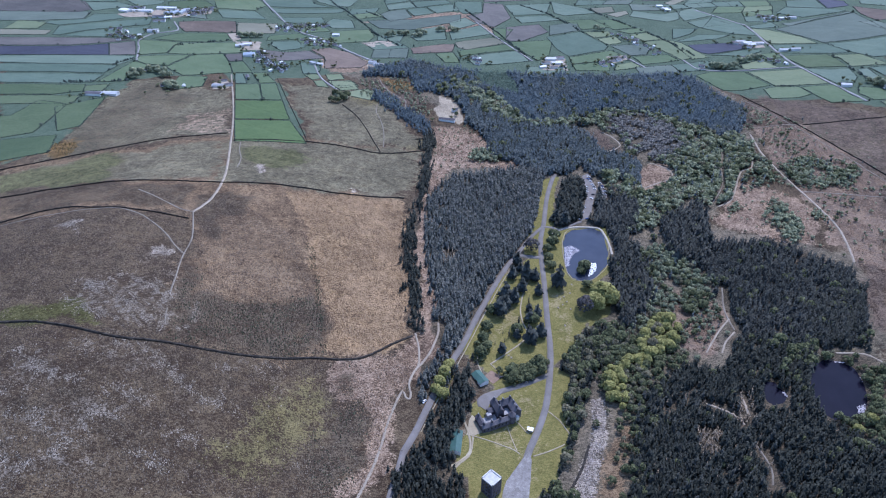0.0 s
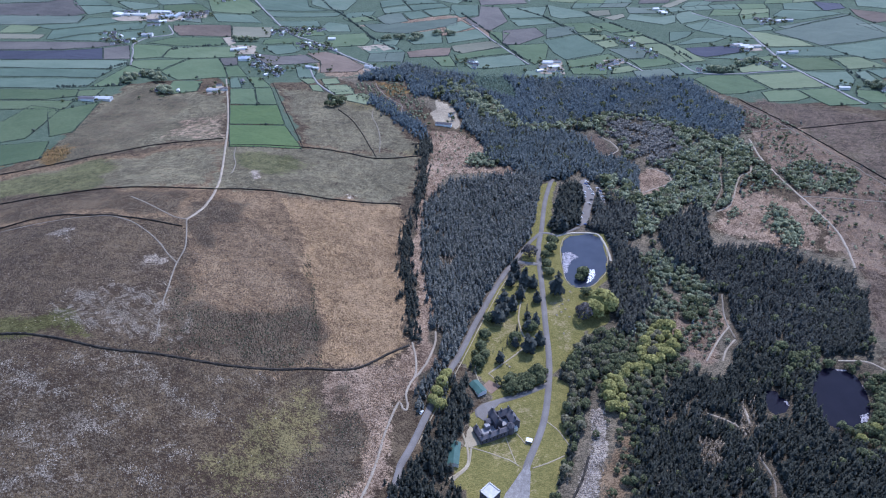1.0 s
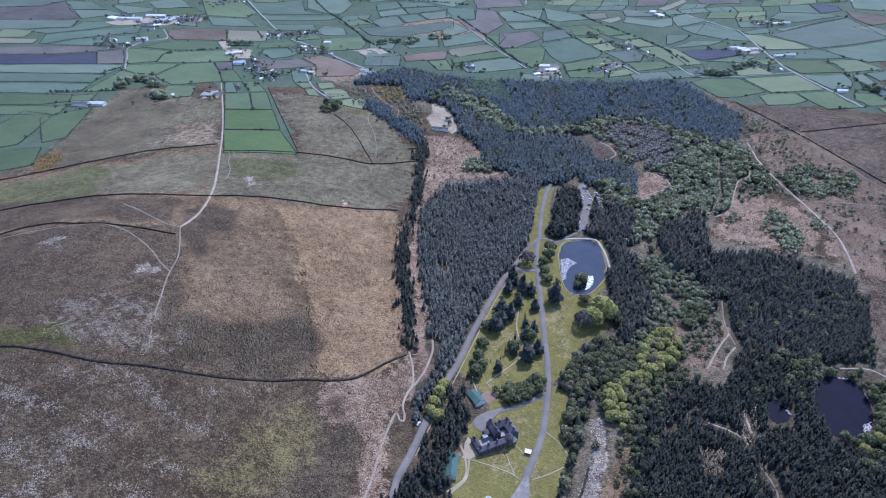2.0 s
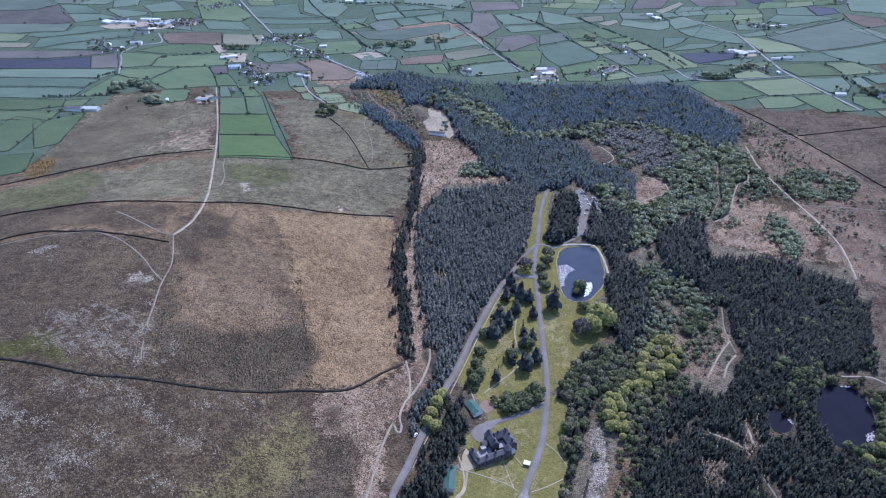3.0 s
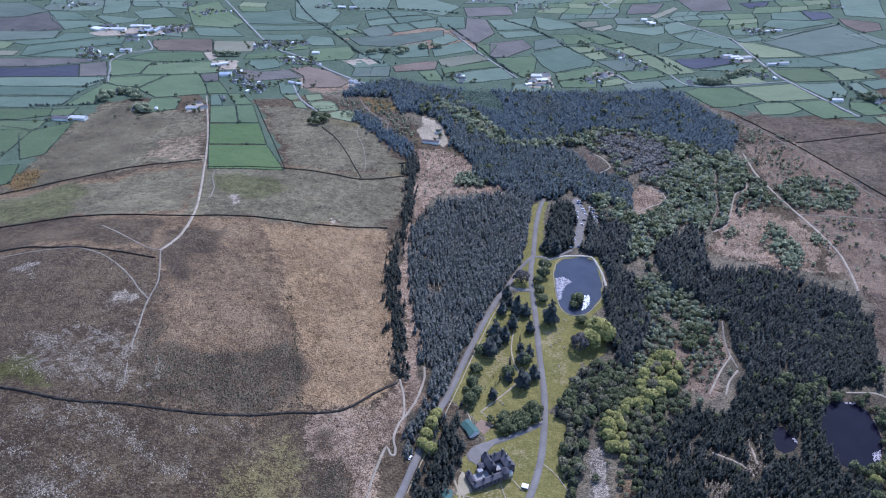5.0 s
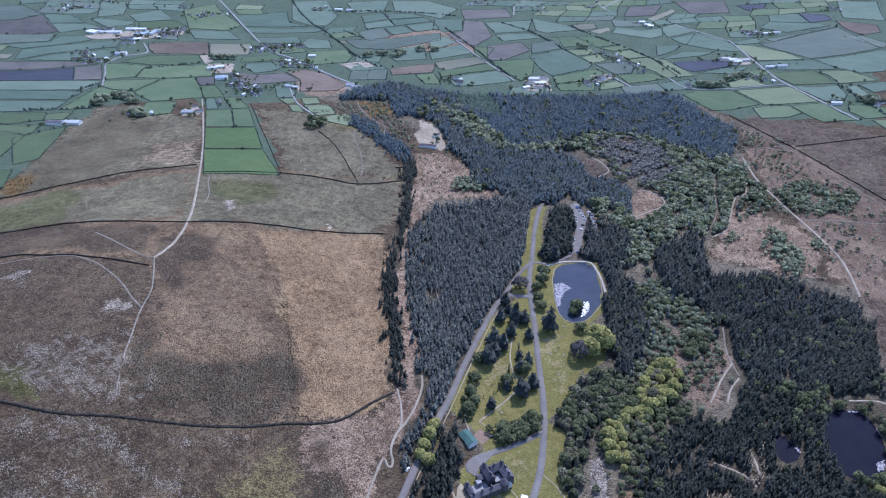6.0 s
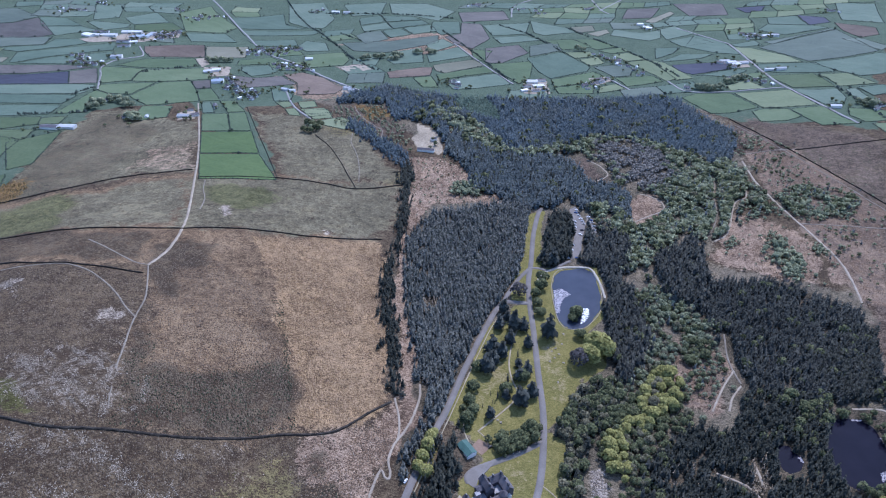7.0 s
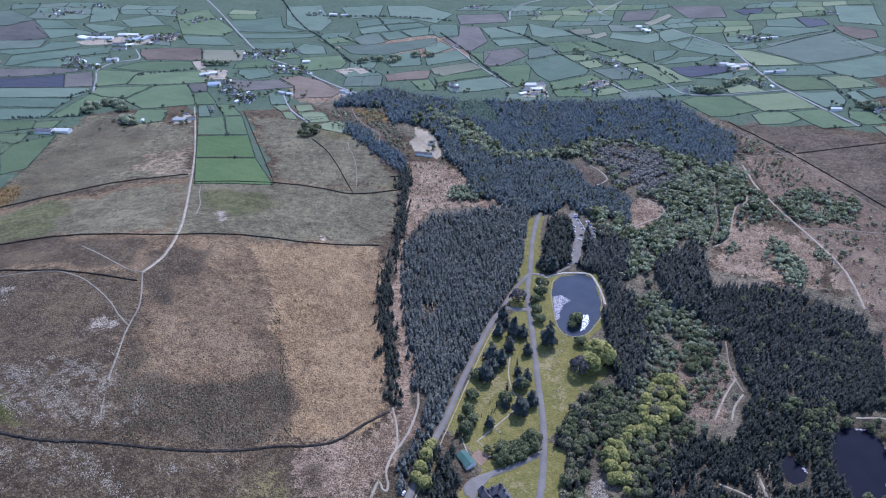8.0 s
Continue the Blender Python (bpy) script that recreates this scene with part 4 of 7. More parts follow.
# dull and grey are lighter, cooler greens: haze on the plain in their colour
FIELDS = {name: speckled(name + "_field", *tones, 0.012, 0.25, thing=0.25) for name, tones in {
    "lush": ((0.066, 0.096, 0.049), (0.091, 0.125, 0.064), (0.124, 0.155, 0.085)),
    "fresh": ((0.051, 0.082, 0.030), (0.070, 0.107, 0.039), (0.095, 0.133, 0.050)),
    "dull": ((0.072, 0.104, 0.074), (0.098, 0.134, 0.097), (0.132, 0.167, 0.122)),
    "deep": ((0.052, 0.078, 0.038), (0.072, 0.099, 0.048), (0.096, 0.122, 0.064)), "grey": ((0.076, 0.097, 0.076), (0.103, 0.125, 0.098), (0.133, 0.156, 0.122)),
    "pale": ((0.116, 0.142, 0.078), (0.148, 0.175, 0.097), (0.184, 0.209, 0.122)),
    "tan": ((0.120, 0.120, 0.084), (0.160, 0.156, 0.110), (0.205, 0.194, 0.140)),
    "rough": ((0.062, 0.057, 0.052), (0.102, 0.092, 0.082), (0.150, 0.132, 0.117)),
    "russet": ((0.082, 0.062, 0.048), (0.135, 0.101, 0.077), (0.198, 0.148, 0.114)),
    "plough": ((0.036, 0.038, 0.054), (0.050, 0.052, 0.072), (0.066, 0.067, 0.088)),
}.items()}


def patch(name, outline, mat, label, category, lift, cell=8.0, kind="structure", level=None, wobble=0.0):
    """A flat piece of land inside an outline, draped on the ground, with a turned-down rim."""
    p = np.asarray(outline, float)
    centre = p.mean(0)
    edge = np.vstack([a + (b - a) * (np.arange(n) / n)[:, None] for a, b in zip(p, np.roll(p, -1, 0)) for n in [max(1, int(np.hypot(*(b - a)) / cell))]])
    if wobble:
        edge = edge + rng.normal(0, wobble, edge.shape)
    n, rings = len(edge), max(2, int(np.hypot(*(edge - centre).T).mean() / cell))
    pts = [centre[None]] + [centre + (edge - centre) * (r / rings) for r in range(1, rings + 1)]
    xy = np.vstack(pts + [centre + (edge - centre) * 1.004])
    z = lie(xy[:, 0], xy[:, 1]) + lift if level is None else np.full(len(xy), level)
    z[-n:] -= lift + 0.6
    quads = [np.c_[np.zeros(n, int), 1 + np.arange(n), 1 + (np.arange(n) + 1) % n]]
    tris = []
    for r in range(rings):
        a, b = 1 + r * n + np.arange(n), 1 + r * n + (np.arange(n) + 1) % n
        tris += [np.c_[a, a + n, b + n], np.c_[a, b + n, b]]
    return tagged(new(name, mesh_of(name, np.c_[xy, z], np.vstack(quads + tris), mat, False)), label, category, kind=kind)


def clumps_along(name, lines, mat, width, height, label, category="hedge", spacing=1.6, gaps=0.06, kind="stuff"):
    """A hedge: overlapping rough clumps along lines, with gaps."""
    spots = []
    for line in lines:
        p = np.asarray(line, float)
        for a, b in zip(p, p[1:]):
            n = max(1, int(np.hypot(*(b - a)) / spacing))
            spots.append(a + (b - a) * ((np.arange(n) + rng.random(n) * 0.5) / n)[:, None])
    q = np.vstack(spots)
    q = q[rng.random(len(q)) > gaps]
    q = q + rng.normal(0, width * 0.12, q.shape)
    n = len(q)
    octa = np.array([(1, 0, 0), (0, 1, 0), (-1, 0, 0), (0, -1, 0), (0, 0, 1.0), (0, 0, -0.5)], float)
    f = np.array([(0, 1, 4), (1, 2, 4), (2, 3, 4), (3, 0, 4), (1, 0, 5), (2, 1, 5), (3, 2, 5), (0, 3, 5)])
    a = rng.random(n) * 6.283
    scale = rng.uniform(0.7, 1.4, (n, 1)) * width * 0.62
    v = octa[None] * rng.uniform(0.75, 1.25, (n, 6, 1))
    x = (v[..., 0] * np.cos(a)[:, None] - v[..., 1] * np.sin(a)[:, None]) * scale + q[:, :1]
    y = (v[..., 0] * np.sin(a)[:, None] + v[..., 1] * np.cos(a)[:, None]) * scale + q[:, 1:]
    z = v[..., 2] * height * rng.uniform(0.6, 1.3, (n, 1)) + lie(q[:, 0], q[:, 1])[:, None] + 0.35 * height
    return tagged(new(name, mesh_of(name, np.stack([x, y, z], -1).reshape(-1, 3), (f[None] + 6 * np.arange(n)[:, None, None]).reshape(-1, 3), mat)), label, category, kind=kind)


# ---- fields of the plain ----
FIELD_PLOTS = []
FIELD_PLOTS.append(("pale", [(-200, 1106), (-161, 1110), (-149, 1085), (-187, 1081)]))
FIELD_PLOTS.append(("pale", [(-182, 1076), (-148, 1080), (-141, 1061), (-172, 1057)]))
FIELD_PLOTS.append(("pale", [(-173, 1041), (-128, 1065), (-91, 1028), (-120, 1010)]))
FIELD_PLOTS.append(("deep", [(-588, 943), (-549, 975), (-531, 989), (-515, 867), (-539, 850)]))
FIELD_PLOTS.append(("deep", [(-686, 908), (-639, 914), (-629, 976), (-575, 956), (-569, 845), (-607, 829), (-637, 826)]))
FIELD_PLOTS.append(("deep", [(-631, 816), (-531, 834), (-511, 773), (-560, 748), (-587, 745)]))
FIELD_PLOTS.append(("grey", [(-1201, 1800), (-1000, 1795), (-911, 1712), (-946, 1659), (-1108, 1643)]))
FIELD_PLOTS.append(("rough", [(-1102, 1632), (-944, 1655), (-907, 1702), (-872, 1656), (-809, 1564), (-831, 1538), (-894, 1531), (-1050, 1545)]))
FIELD_PLOTS.append(("dull", [(-905, 1707), (-842, 1706), (-782, 1644), (-867, 1631)]))
FIELD_PLOTS.append(("dull", [(-862, 1626), (-780, 1638), (-729, 1609), (-764, 1584), (-802, 1555)]))
FIELD_PLOTS.append(("dull", [(-828, 1843), (-761, 1857), (-730, 1733), (-779, 1701)]))
FIELD_PLOTS.append(("dull", [(-775, 1691), (-682, 1673), (-678, 1644), (-723, 1610), (-783, 1678)]))
FIELD_PLOTS.append(("dull", [(-716, 1730), (-660, 1793), (-603, 1707), (-676, 1674)]))
FIELD_PLOTS.append(("deep", [(-671, 1670), (-594, 1704), (-552, 1645), (-601, 1608), (-650, 1610)]))
FIELD_PLOTS.append(("grey", [(-1045, 1535), (-802, 1544), (-794, 1484), (-854, 1473), (-883, 1461), (-1002, 1463)]))
FIELD_PLOTS.append(("dull", [(-879, 1454), (-789, 1475), (-788, 1526), (-738, 1531), (-709, 1498), (-745, 1470), (-821, 1430)]))
FIELD_PLOTS.append(("tan", [(-962, 1395), (-818, 1390), (-813, 1358), (-941, 1359)]))
FIELD_PLOTS.append(("dull", [(-817, 1422), (-735, 1460), (-649, 1503), (-636, 1448), (-747, 1395), (-785, 1358), (-800, 1359)]))
FIELD_PLOTS.append(("dull", [(-744, 1386), (-627, 1434), (-620, 1378), (-634, 1343), (-781, 1350)]))
FIELD_PLOTS.append(("rough", [(-930, 1342), (-681, 1337), (-621, 1324), (-666, 1303), (-733, 1285), (-899, 1288)]))
FIELD_PLOTS.append(("plough", [(-895, 1282), (-729, 1278), (-657, 1294), (-624, 1218), (-864, 1229)]))
FIELD_PLOTS.append(("rough", [(-656, 1295), (-614, 1315), (-595, 1271), (-577, 1224), (-623, 1218)]))
FIELD_PLOTS.append(("dull", [(-860, 1222), (-577, 1214), (-569, 1189), (-580, 1163), (-694, 1166), (-838, 1186)]))
FIELD_PLOTS.append(("dull", [(-833, 1177), (-581, 1154), (-586, 1110), (-806, 1132)]))
FIELD_PLOTS.append(("dull", [(-798, 1120), (-584, 1102), (-584, 1061), (-634, 1057), (-771, 1073)]))
FIELD_PLOTS.append(("deep", [(-765, 1064), (-630, 1048), (-589, 1048), (-579, 1017), (-624, 1002), (-734, 1012)]))
FIELD_PLOTS.append(("lush", [(-577, 1061), (-563, 1180), (-533, 1165), (-522, 1124), (-538, 1086), (-533, 1073)]))
FIELD_PLOTS.append(("deep", [(-587, 1043), (-551, 1052), (-549, 1017), (-580, 1015)]))
FIELD_PLOTS.append(("deep", [(-729, 1005), (-572, 994), (-571, 956), (-706, 967)]))
FIELD_PLOTS.append(("lush", [(-610, 1323), (-592, 1325), (-524, 1319), (-531, 1299), (-526, 1245), (-571, 1224)]))
FIELD_PLOTS.append(("lush", [(-520, 1316), (-461, 1332), (-413, 1350), (-391, 1275), (-477, 1246), (-523, 1241), (-529, 1299)]))
FIELD_PLOTS.append(("lush", [(-567, 1215), (-479, 1239), (-499, 1165), (-539, 1170), (-561, 1187)]))
FIELD_PLOTS.append(("lush", [(-496, 1159), (-473, 1240), (-423, 1256), (-392, 1191), (-376, 1144), (-452, 1114), (-485, 1145)]))
FIELD_PLOTS.append(("rough", [(-421, 1256), (-390, 1268), (-377, 1221), (-399, 1210)]))
FIELD_PLOTS.append(("lush", [(-397, 1204), (-374, 1215), (-342, 1150), (-374, 1144)]))
FIELD_PLOTS.append(("lush", [(-457, 1108), (-410, 1113), (-402, 1060), (-436, 1040), (-454, 1079)]))
FIELD_PLOTS.append(("lush", [(-541, 1392), (-460, 1412), (-436, 1359), (-468, 1339), (-525, 1328), (-588, 1337), (-555, 1384)]))
FIELD_PLOTS.append(("russet", [(-584, 1483), (-514, 1511), (-469, 1520), (-443, 1425), (-546, 1406), (-570, 1442)]))
FIELD_PLOTS.append(("tan", [(-464, 1510), (-375, 1520), (-362, 1431), (-440, 1421)]))
FIELD_PLOTS.append(("dull", [(-481, 1783), (-354, 1840), (-330, 1734), (-274, 1688), (-438, 1696)]))
FIELD_PLOTS.append(("dull", [(-431, 1680), (-232, 1660), (-244, 1622), (-409, 1627)]))
FIELD_PLOTS.append(("dull", [(-391, 1578), (-284, 1581), (-269, 1526), (-355, 1526)]))
FIELD_PLOTS.append(("lush", [(-369, 1408), (-309, 1432), (-287, 1405), (-302, 1384), (-366, 1372)]))
FIELD_PLOTS.append(("dull", [(-352, 1361), (-303, 1371), (-277, 1338), (-286, 1314), (-321, 1297), (-348, 1334)]))
FIELD_PLOTS.append(("russet", [(-263, 1305), (-227, 1319), (-183, 1280), (-138, 1210), (-151, 1184), (-217, 1182), (-227, 1252)]))
FIELD_PLOTS.append(("rough", [(-363, 1303), (-313, 1285), (-264, 1298), (-228, 1246), (-272, 1236), (-321, 1223), (-352, 1268)]))
FIELD_PLOTS.append(("dull", [(-268, 1214), (-248, 1221), (-224, 1183), (-223, 1150), (-251, 1150)]))
FIELD_PLOTS.append(("pale", [(-247, 1141), (-226, 1147), (-212, 1125), (-228, 1113)]))
FIELD_PLOTS.append(("pale", [(-210, 1143), (-182, 1146), (-173, 1119), (-198, 1109)]))
FIELD_PLOTS.append(("pale", [(-193, 1100), (-155, 1103), (-144, 1077), (-183, 1066)]))
FIELD_PLOTS.append(("pale", [(-225, 1108), (-209, 1110), (-193, 1071), (-214, 1078)]))
FIELD_PLOTS.append(("lush", [(-239, 1446), (-161, 1450), (-144, 1395), (-152, 1357), (-220, 1350), (-239, 1402)]))
FIELD_PLOTS.append(("dull", [(-151, 1749), (-97, 1762), (-85, 1703), (-142, 1685)]))
FIELD_PLOTS.append(("dull", [(-94, 1761), (-18, 1737), (3, 1709), (-81, 1702)]))
FIELD_PLOTS.append(("dull", [(-140, 1672), (-80, 1691), (-64, 1633), (-130, 1620)]))
FIELD_PLOTS.append(("dull", [(-76, 1690), (6, 1703), (23, 1666), (-42, 1640), (-62, 1632)]))
FIELD_PLOTS.append(("grey", [(-130, 1609), (-90, 1616), (-70, 1539), (-118, 1510), (-147, 1580)]))
FIELD_PLOTS.append(("dull", [(-86, 1615), (-44, 1629), (-20, 1573), (-66, 1548)]))
FIELD_PLOTS.append(("dull", [(-39, 1634), (27, 1655), (39, 1594), (-16, 1573)]))
FIELD_PLOTS.append(("grey", [(-172, 1528), (-67, 1521), (41, 1557), (39, 1495), (-70, 1433), (-141, 1459)]))
FIELD_PLOTS.append(("dull", [(-58, 1427), (2, 1461), (7, 1356), (-53, 1347), (-68, 1383)]))
FIELD_PLOTS.append(("dull", [(-136, 1394), (-80, 1406), (-87, 1345), (-136, 1362)]))
FIELD_PLOTS.append(("russet", [(-64, 1297), (1, 1321), (24, 1319), (18, 1269), (-15, 1263), (-58, 1260)]))
FIELD_PLOTS.append(("lush", [(-14, 1256), (20, 1265), (32, 1202), (3, 1204)]))
FIELD_PLOTS.append(("dull", [(30, 1683), (96, 1680), (92, 1579), (47, 1563), (26, 1616)]))
FIELD_PLOTS.append(("rough", [(98, 1771), (214, 1785), (219, 1705), (102, 1680)]))
FIELD_PLOTS.append(("rough", [(100, 1670), (145, 1660), (155, 1535), (111, 1454), (76, 1488), (56, 1542), (92, 1574)]))
FIELD_PLOTS.append(("rough", [(138, 1457), (213, 1490), (227, 1433), (162, 1359), (129, 1354)]))
FIELD_PLOTS.append(("dull", [(50, 1529), (74, 1478), (25, 1423), (12, 1487)]))
FIELD_PLOTS.append(("dull", [(13, 1411), (81, 1463), (101, 1398), (18, 1350)]))
FIELD_PLOTS.append(("tan", [(24, 1332), (105, 1373), (130, 1340), (47, 1283), (29, 1297)]))
FIELD_PLOTS.append(("lush", [(29, 1272), (132, 1333), (144, 1298), (35, 1244)]))
FIELD_PLOTS.append(("dull", [(43, 1238), (145, 1291), (157, 1260), (164, 1232), (104, 1202), (57, 1190)]))
FIELD_PLOTS.append(("lush", [(106, 1449), (151, 1441), (128, 1366), (108, 1387)]))
FIELD_PLOTS.append(("lush", [(131, 1347), (228, 1377), (208, 1277), (181, 1237), (144, 1316)]))
FIELD_PLOTS.append(("dull", [(149, 1650), (264, 1675), (241, 1578), (163, 1560)]))
FIELD_PLOTS.append(("dull", [(162, 1544), (239, 1564), (268, 1528), (176, 1497)]))
FIELD_PLOTS.append(("dull", [(268, 1690), (351, 1628), (361, 1594), (281, 1566), (261, 1588)]))
FIELD_PLOTS.append(("lush", [(278, 1524), (340, 1536), (372, 1477), (304, 1455)]))
FIELD_PLOTS.append(("grey", [(237, 1483), (301, 1511), (300, 1451), (226, 1408)]))
FIELD_PLOTS.append(("dull", [(218, 1393), (297, 1438), (336, 1338), (325, 1313), (245, 1272), (229, 1312)]))
FIELD_PLOTS.append(("lush", [(246, 1266), (335, 1308), (355, 1275), (328, 1251), (245, 1228)]))
FIELD_PLOTS.append(("lush", [(244, 1222), (321, 1245), (308, 1188), (247, 1192)]))
FIELD_PLOTS.append(("pale", [(305, 1437), (358, 1442), (364, 1413), (318, 1393)]))
FIELD_PLOTS.append(("pale", [(324, 1386), (366, 1406), (370, 1361), (338, 1344)]))
FIELD_PLOTS.append(("tan", [(356, 1638), (412, 1656), (408, 1608), (364, 1589)]))
FIELD_PLOTS.append(("tan", [(382, 1583), (438, 1621), (437, 1590), (404, 1560)]))
FIELD_PLOTS.append(("lush", [(343, 1536), (385, 1535), (427, 1474), (374, 1454)]))
FIELD_PLOTS.append(("lush", [(377, 1445), (434, 1469), (441, 1439), (404, 1425)]))
FIELD_PLOTS.append(("pale", [(397, 1416), (440, 1430), (461, 1378), (418, 1371)]))
FIELD_PLOTS.append(("grey", [(342, 1340), (411, 1351), (414, 1314), (400, 1280), (367, 1275)]))
FIELD_PLOTS.append(("lush", [(369, 1269), (440, 1275), (450, 1238), (378, 1220)]))
FIELD_PLOTS.append(("pale", [(317, 1191), (329, 1223), (361, 1236), (373, 1206)]))
FIELD_PLOTS.append(("pale", [(414, 1363), (463, 1374), (478, 1251), (457, 1237), (445, 1281)]))
FIELD_PLOTS.append(("pale", [(468, 1374), (488, 1350), (510, 1249), (476, 1241)]))
FIELD_PLOTS.append(("dull", [(455, 1620), (508, 1584), (561, 1606), (538, 1534), (507, 1515), (434, 1569)]))
FIELD_PLOTS.append(("rough", [(540, 1817), (626, 1820), (576, 1726), (500, 1720)]))
FIELD_PLOTS.append(("tan", [(549, 1695), (641, 1782), (644, 1758), (563, 1670)]))
FIELD_PLOTS.append(("rough", [(672, 1859), (798, 1841), (770, 1731), (672, 1727)]))
FIELD_PLOTS.append(("plough", [(813, 1796), (895, 1804), (867, 1758), (820, 1742)]))
FIELD_PLOTS.append(("plough", [(930, 1703), (979, 1668), (964, 1614), (903, 1593)]))
FIELD_PLOTS.append(("russet", [(968, 1606), (1028, 1542), (992, 1472), (941, 1455), (943, 1524)]))
FIELD_PLOTS.append(("dull", [(554, 1606), (605, 1639), (622, 1560), (546, 1519)]))
FIELD_PLOTS.append(("dull", [(549, 1507), (607, 1536), (637, 1480), (560, 1459)]))
FIELD_PLOTS.append(("dull", [(501, 1454), (556, 1455), (524, 1410), (479, 1379)]))
FIELD_PLOTS.append(("dull", [(542, 1404), (604, 1393), (568, 1369), (476, 1356)]))
FIELD_PLOTS.append(("dull", [(620, 1549), (656, 1482), (655, 1378), (612, 1401), (565, 1454)]))
FIELD_PLOTS.append(("plough", [(497, 1333), (588, 1337), (614, 1296), (516, 1269), (498, 1295)]))
FIELD_PLOTS.append(("dull", [(519, 1261), (608, 1290), (620, 1272), (576, 1244), (541, 1257)]))
FIELD_PLOTS.append(("pale", [(544, 1195), (598, 1218), (610, 1168), (549, 1170)]))
FIELD_PLOTS.append(("lush", [(608, 1252), (644, 1259), (643, 1230), (616, 1221)]))
FIELD_PLOTS.append(("lush", [(454, 1148), (485, 1165), (542, 1154), (557, 1081), (506, 1065), (474, 1068)]))
FIELD_PLOTS.append(("pale", [(548, 1153), (643, 1154), (652, 1074), (603, 1074), (564, 1076)]))
FIELD_PLOTS.append(("lush", [(540, 1065), (561, 1071), (598, 1067), (603, 1030), (576, 1017), (534, 1020)]))
FIELD_PLOTS.append(("lush", [(602, 1064), (655, 1066), (659, 1006), (672, 985), (614, 987), (606, 1024)]))
FIELD_PLOTS.append(("dull", [(648, 1157), (679, 1143), (719, 1142), (711, 1097), (692, 1071), (663, 1073)]))
FIELD_PLOTS.append(("deep", [(638, 1234), (722, 1230), (726, 1200), (722, 1154), (654, 1163), (647, 1208)]))
FIELD_PLOTS.append(("pale", [(730, 1224), (780, 1220), (792, 1173), (795, 1152), (729, 1153), (734, 1198)]))
FIELD_PLOTS.append(("dull", [(654, 1307), (699, 1304), (760, 1294), (768, 1230), (721, 1238), (661, 1251), (648, 1281)]))
FIELD_PLOTS.append(("pale", [(661, 1436), (693, 1419), (733, 1353), (741, 1304), (691, 1310), (656, 1318), (657, 1374)]))
FIELD_PLOTS.append(("dull", [(662, 1454), (725, 1478), (723, 1438), (676, 1434)]))
FIELD_PLOTS.append(("grey", [(709, 1422), (817, 1478), (935, 1537), (929, 1480), (913, 1344), (827, 1316), (755, 1306), (737, 1360)]))
FIELD_PLOTS.append(("grey", [(739, 1463), (875, 1520), (928, 1551), (936, 1543), (823, 1489), (748, 1443)]))
FIELD_PLOTS.append(("dull", [(815, 1618), (910, 1587), (928, 1557), (810, 1514), (771, 1565)]))
FIELD_PLOTS.append(("dull", [(753, 1297), (820, 1304), (911, 1332), (915, 1247), (833, 1200), (794, 1199), (773, 1233)]))
FIELD_PLOTS.append(("dull", [(753, 1140), (800, 1144), (810, 1110), (756, 1095)]))
FIELD_PLOTS.append(("dull", [(731, 1135), (749, 1138), (744, 1089), (717, 1075)]))
FIELD_PLOTS.append(("lush", [(688, 1050), (733, 1029), (735, 987), (680, 989), (673, 1021)]))
FIELD_PLOTS.append(("pale", [(686, 980), (708, 978), (702, 932), (684, 923)]))
FIELD_PLOTS.append(("dull", [(849, 1690), (924, 1696), (900, 1594), (822, 1624)]))
FIELD_PLOTS.append(("dull", [(1086, 1816), (1184, 1803), (1078, 1591), (1002, 1634)]))
FIELD_PLOTS.append(("grey", [(902, 1453), (939, 1450), (950, 1373), (920, 1346)]))
FIELD_PLOTS.append(("lush", [(-607, 1803), (-548, 1882), (-524, 1828), (-442, 1702), (-454, 1641), (-544, 1634)]))
FIELD_PLOTS.append(("dull", [(-538, 1615), (-452, 1631), (-409, 1559), (-506, 1546)]))
FIELD_PLOTS.append(("dull", [(-358, 1954), (-264, 1955), (-213, 1767), (-231, 1682), (-268, 1693), (-326, 1756)]))
FIELD_PLOTS.append(("dull", [(-204, 1912), (-88, 1901), (-98, 1781), (-170, 1779)]))
FIELD_PLOTS.append(("dull", [(-80, 1888), (19, 1872), (90, 1782), (44, 1692), (-11, 1742), (-69, 1775)]))
FIELD_PLOTS.append(("dull", [(-256, 1566), (-208, 1536), (-194, 1471), (-243, 1474), (-268, 1517)]))
FIELD_PLOTS.append(("fresh", [(-305, 900), (-224, 898), (-182, 804), (-277, 803)]))
FIELD_PLOTS.append(("fresh", [(-330, 994), (-256, 998), (-225, 903), (-306, 905)]))
FIELD_PLOTS.append(("lush", [(-352, 1077), (-314, 1083), (-289, 1001), (-331, 1000)]))
FIELD_PLOTS.append(("lush", [(-311, 1082), (-285, 1087), (-258, 1003), (-288, 1001)]))
FIELD_PLOTS.append(("dull", [(-368, 1134), (-355, 1138), (-335, 1087), (-353, 1082)]))
FIELD_PLOTS.append(("lush", [(-341, 1146), (-317, 1147), (-287, 1093), (-314, 1089)]))
FIELD_WORDS = {"fresh": "fresh green pasture field beside the track", "deep": "deep green pasture field beside the moor", "lush": "green grazed pasture field inside dark hedges", "dull": "dull green pasture field inside dark hedges, cooled for haze", "grey": "grey-green rough pasture field, cooled for haze", "pale": "pale yellow-green meadow field",
               "tan": "dry tan stubble field between hedges", "rough": "rough brown heathy field between hedges", "russet": "reddish-brown rough field of dead bracken", "plough": "dark purple-brown ploughed field"}


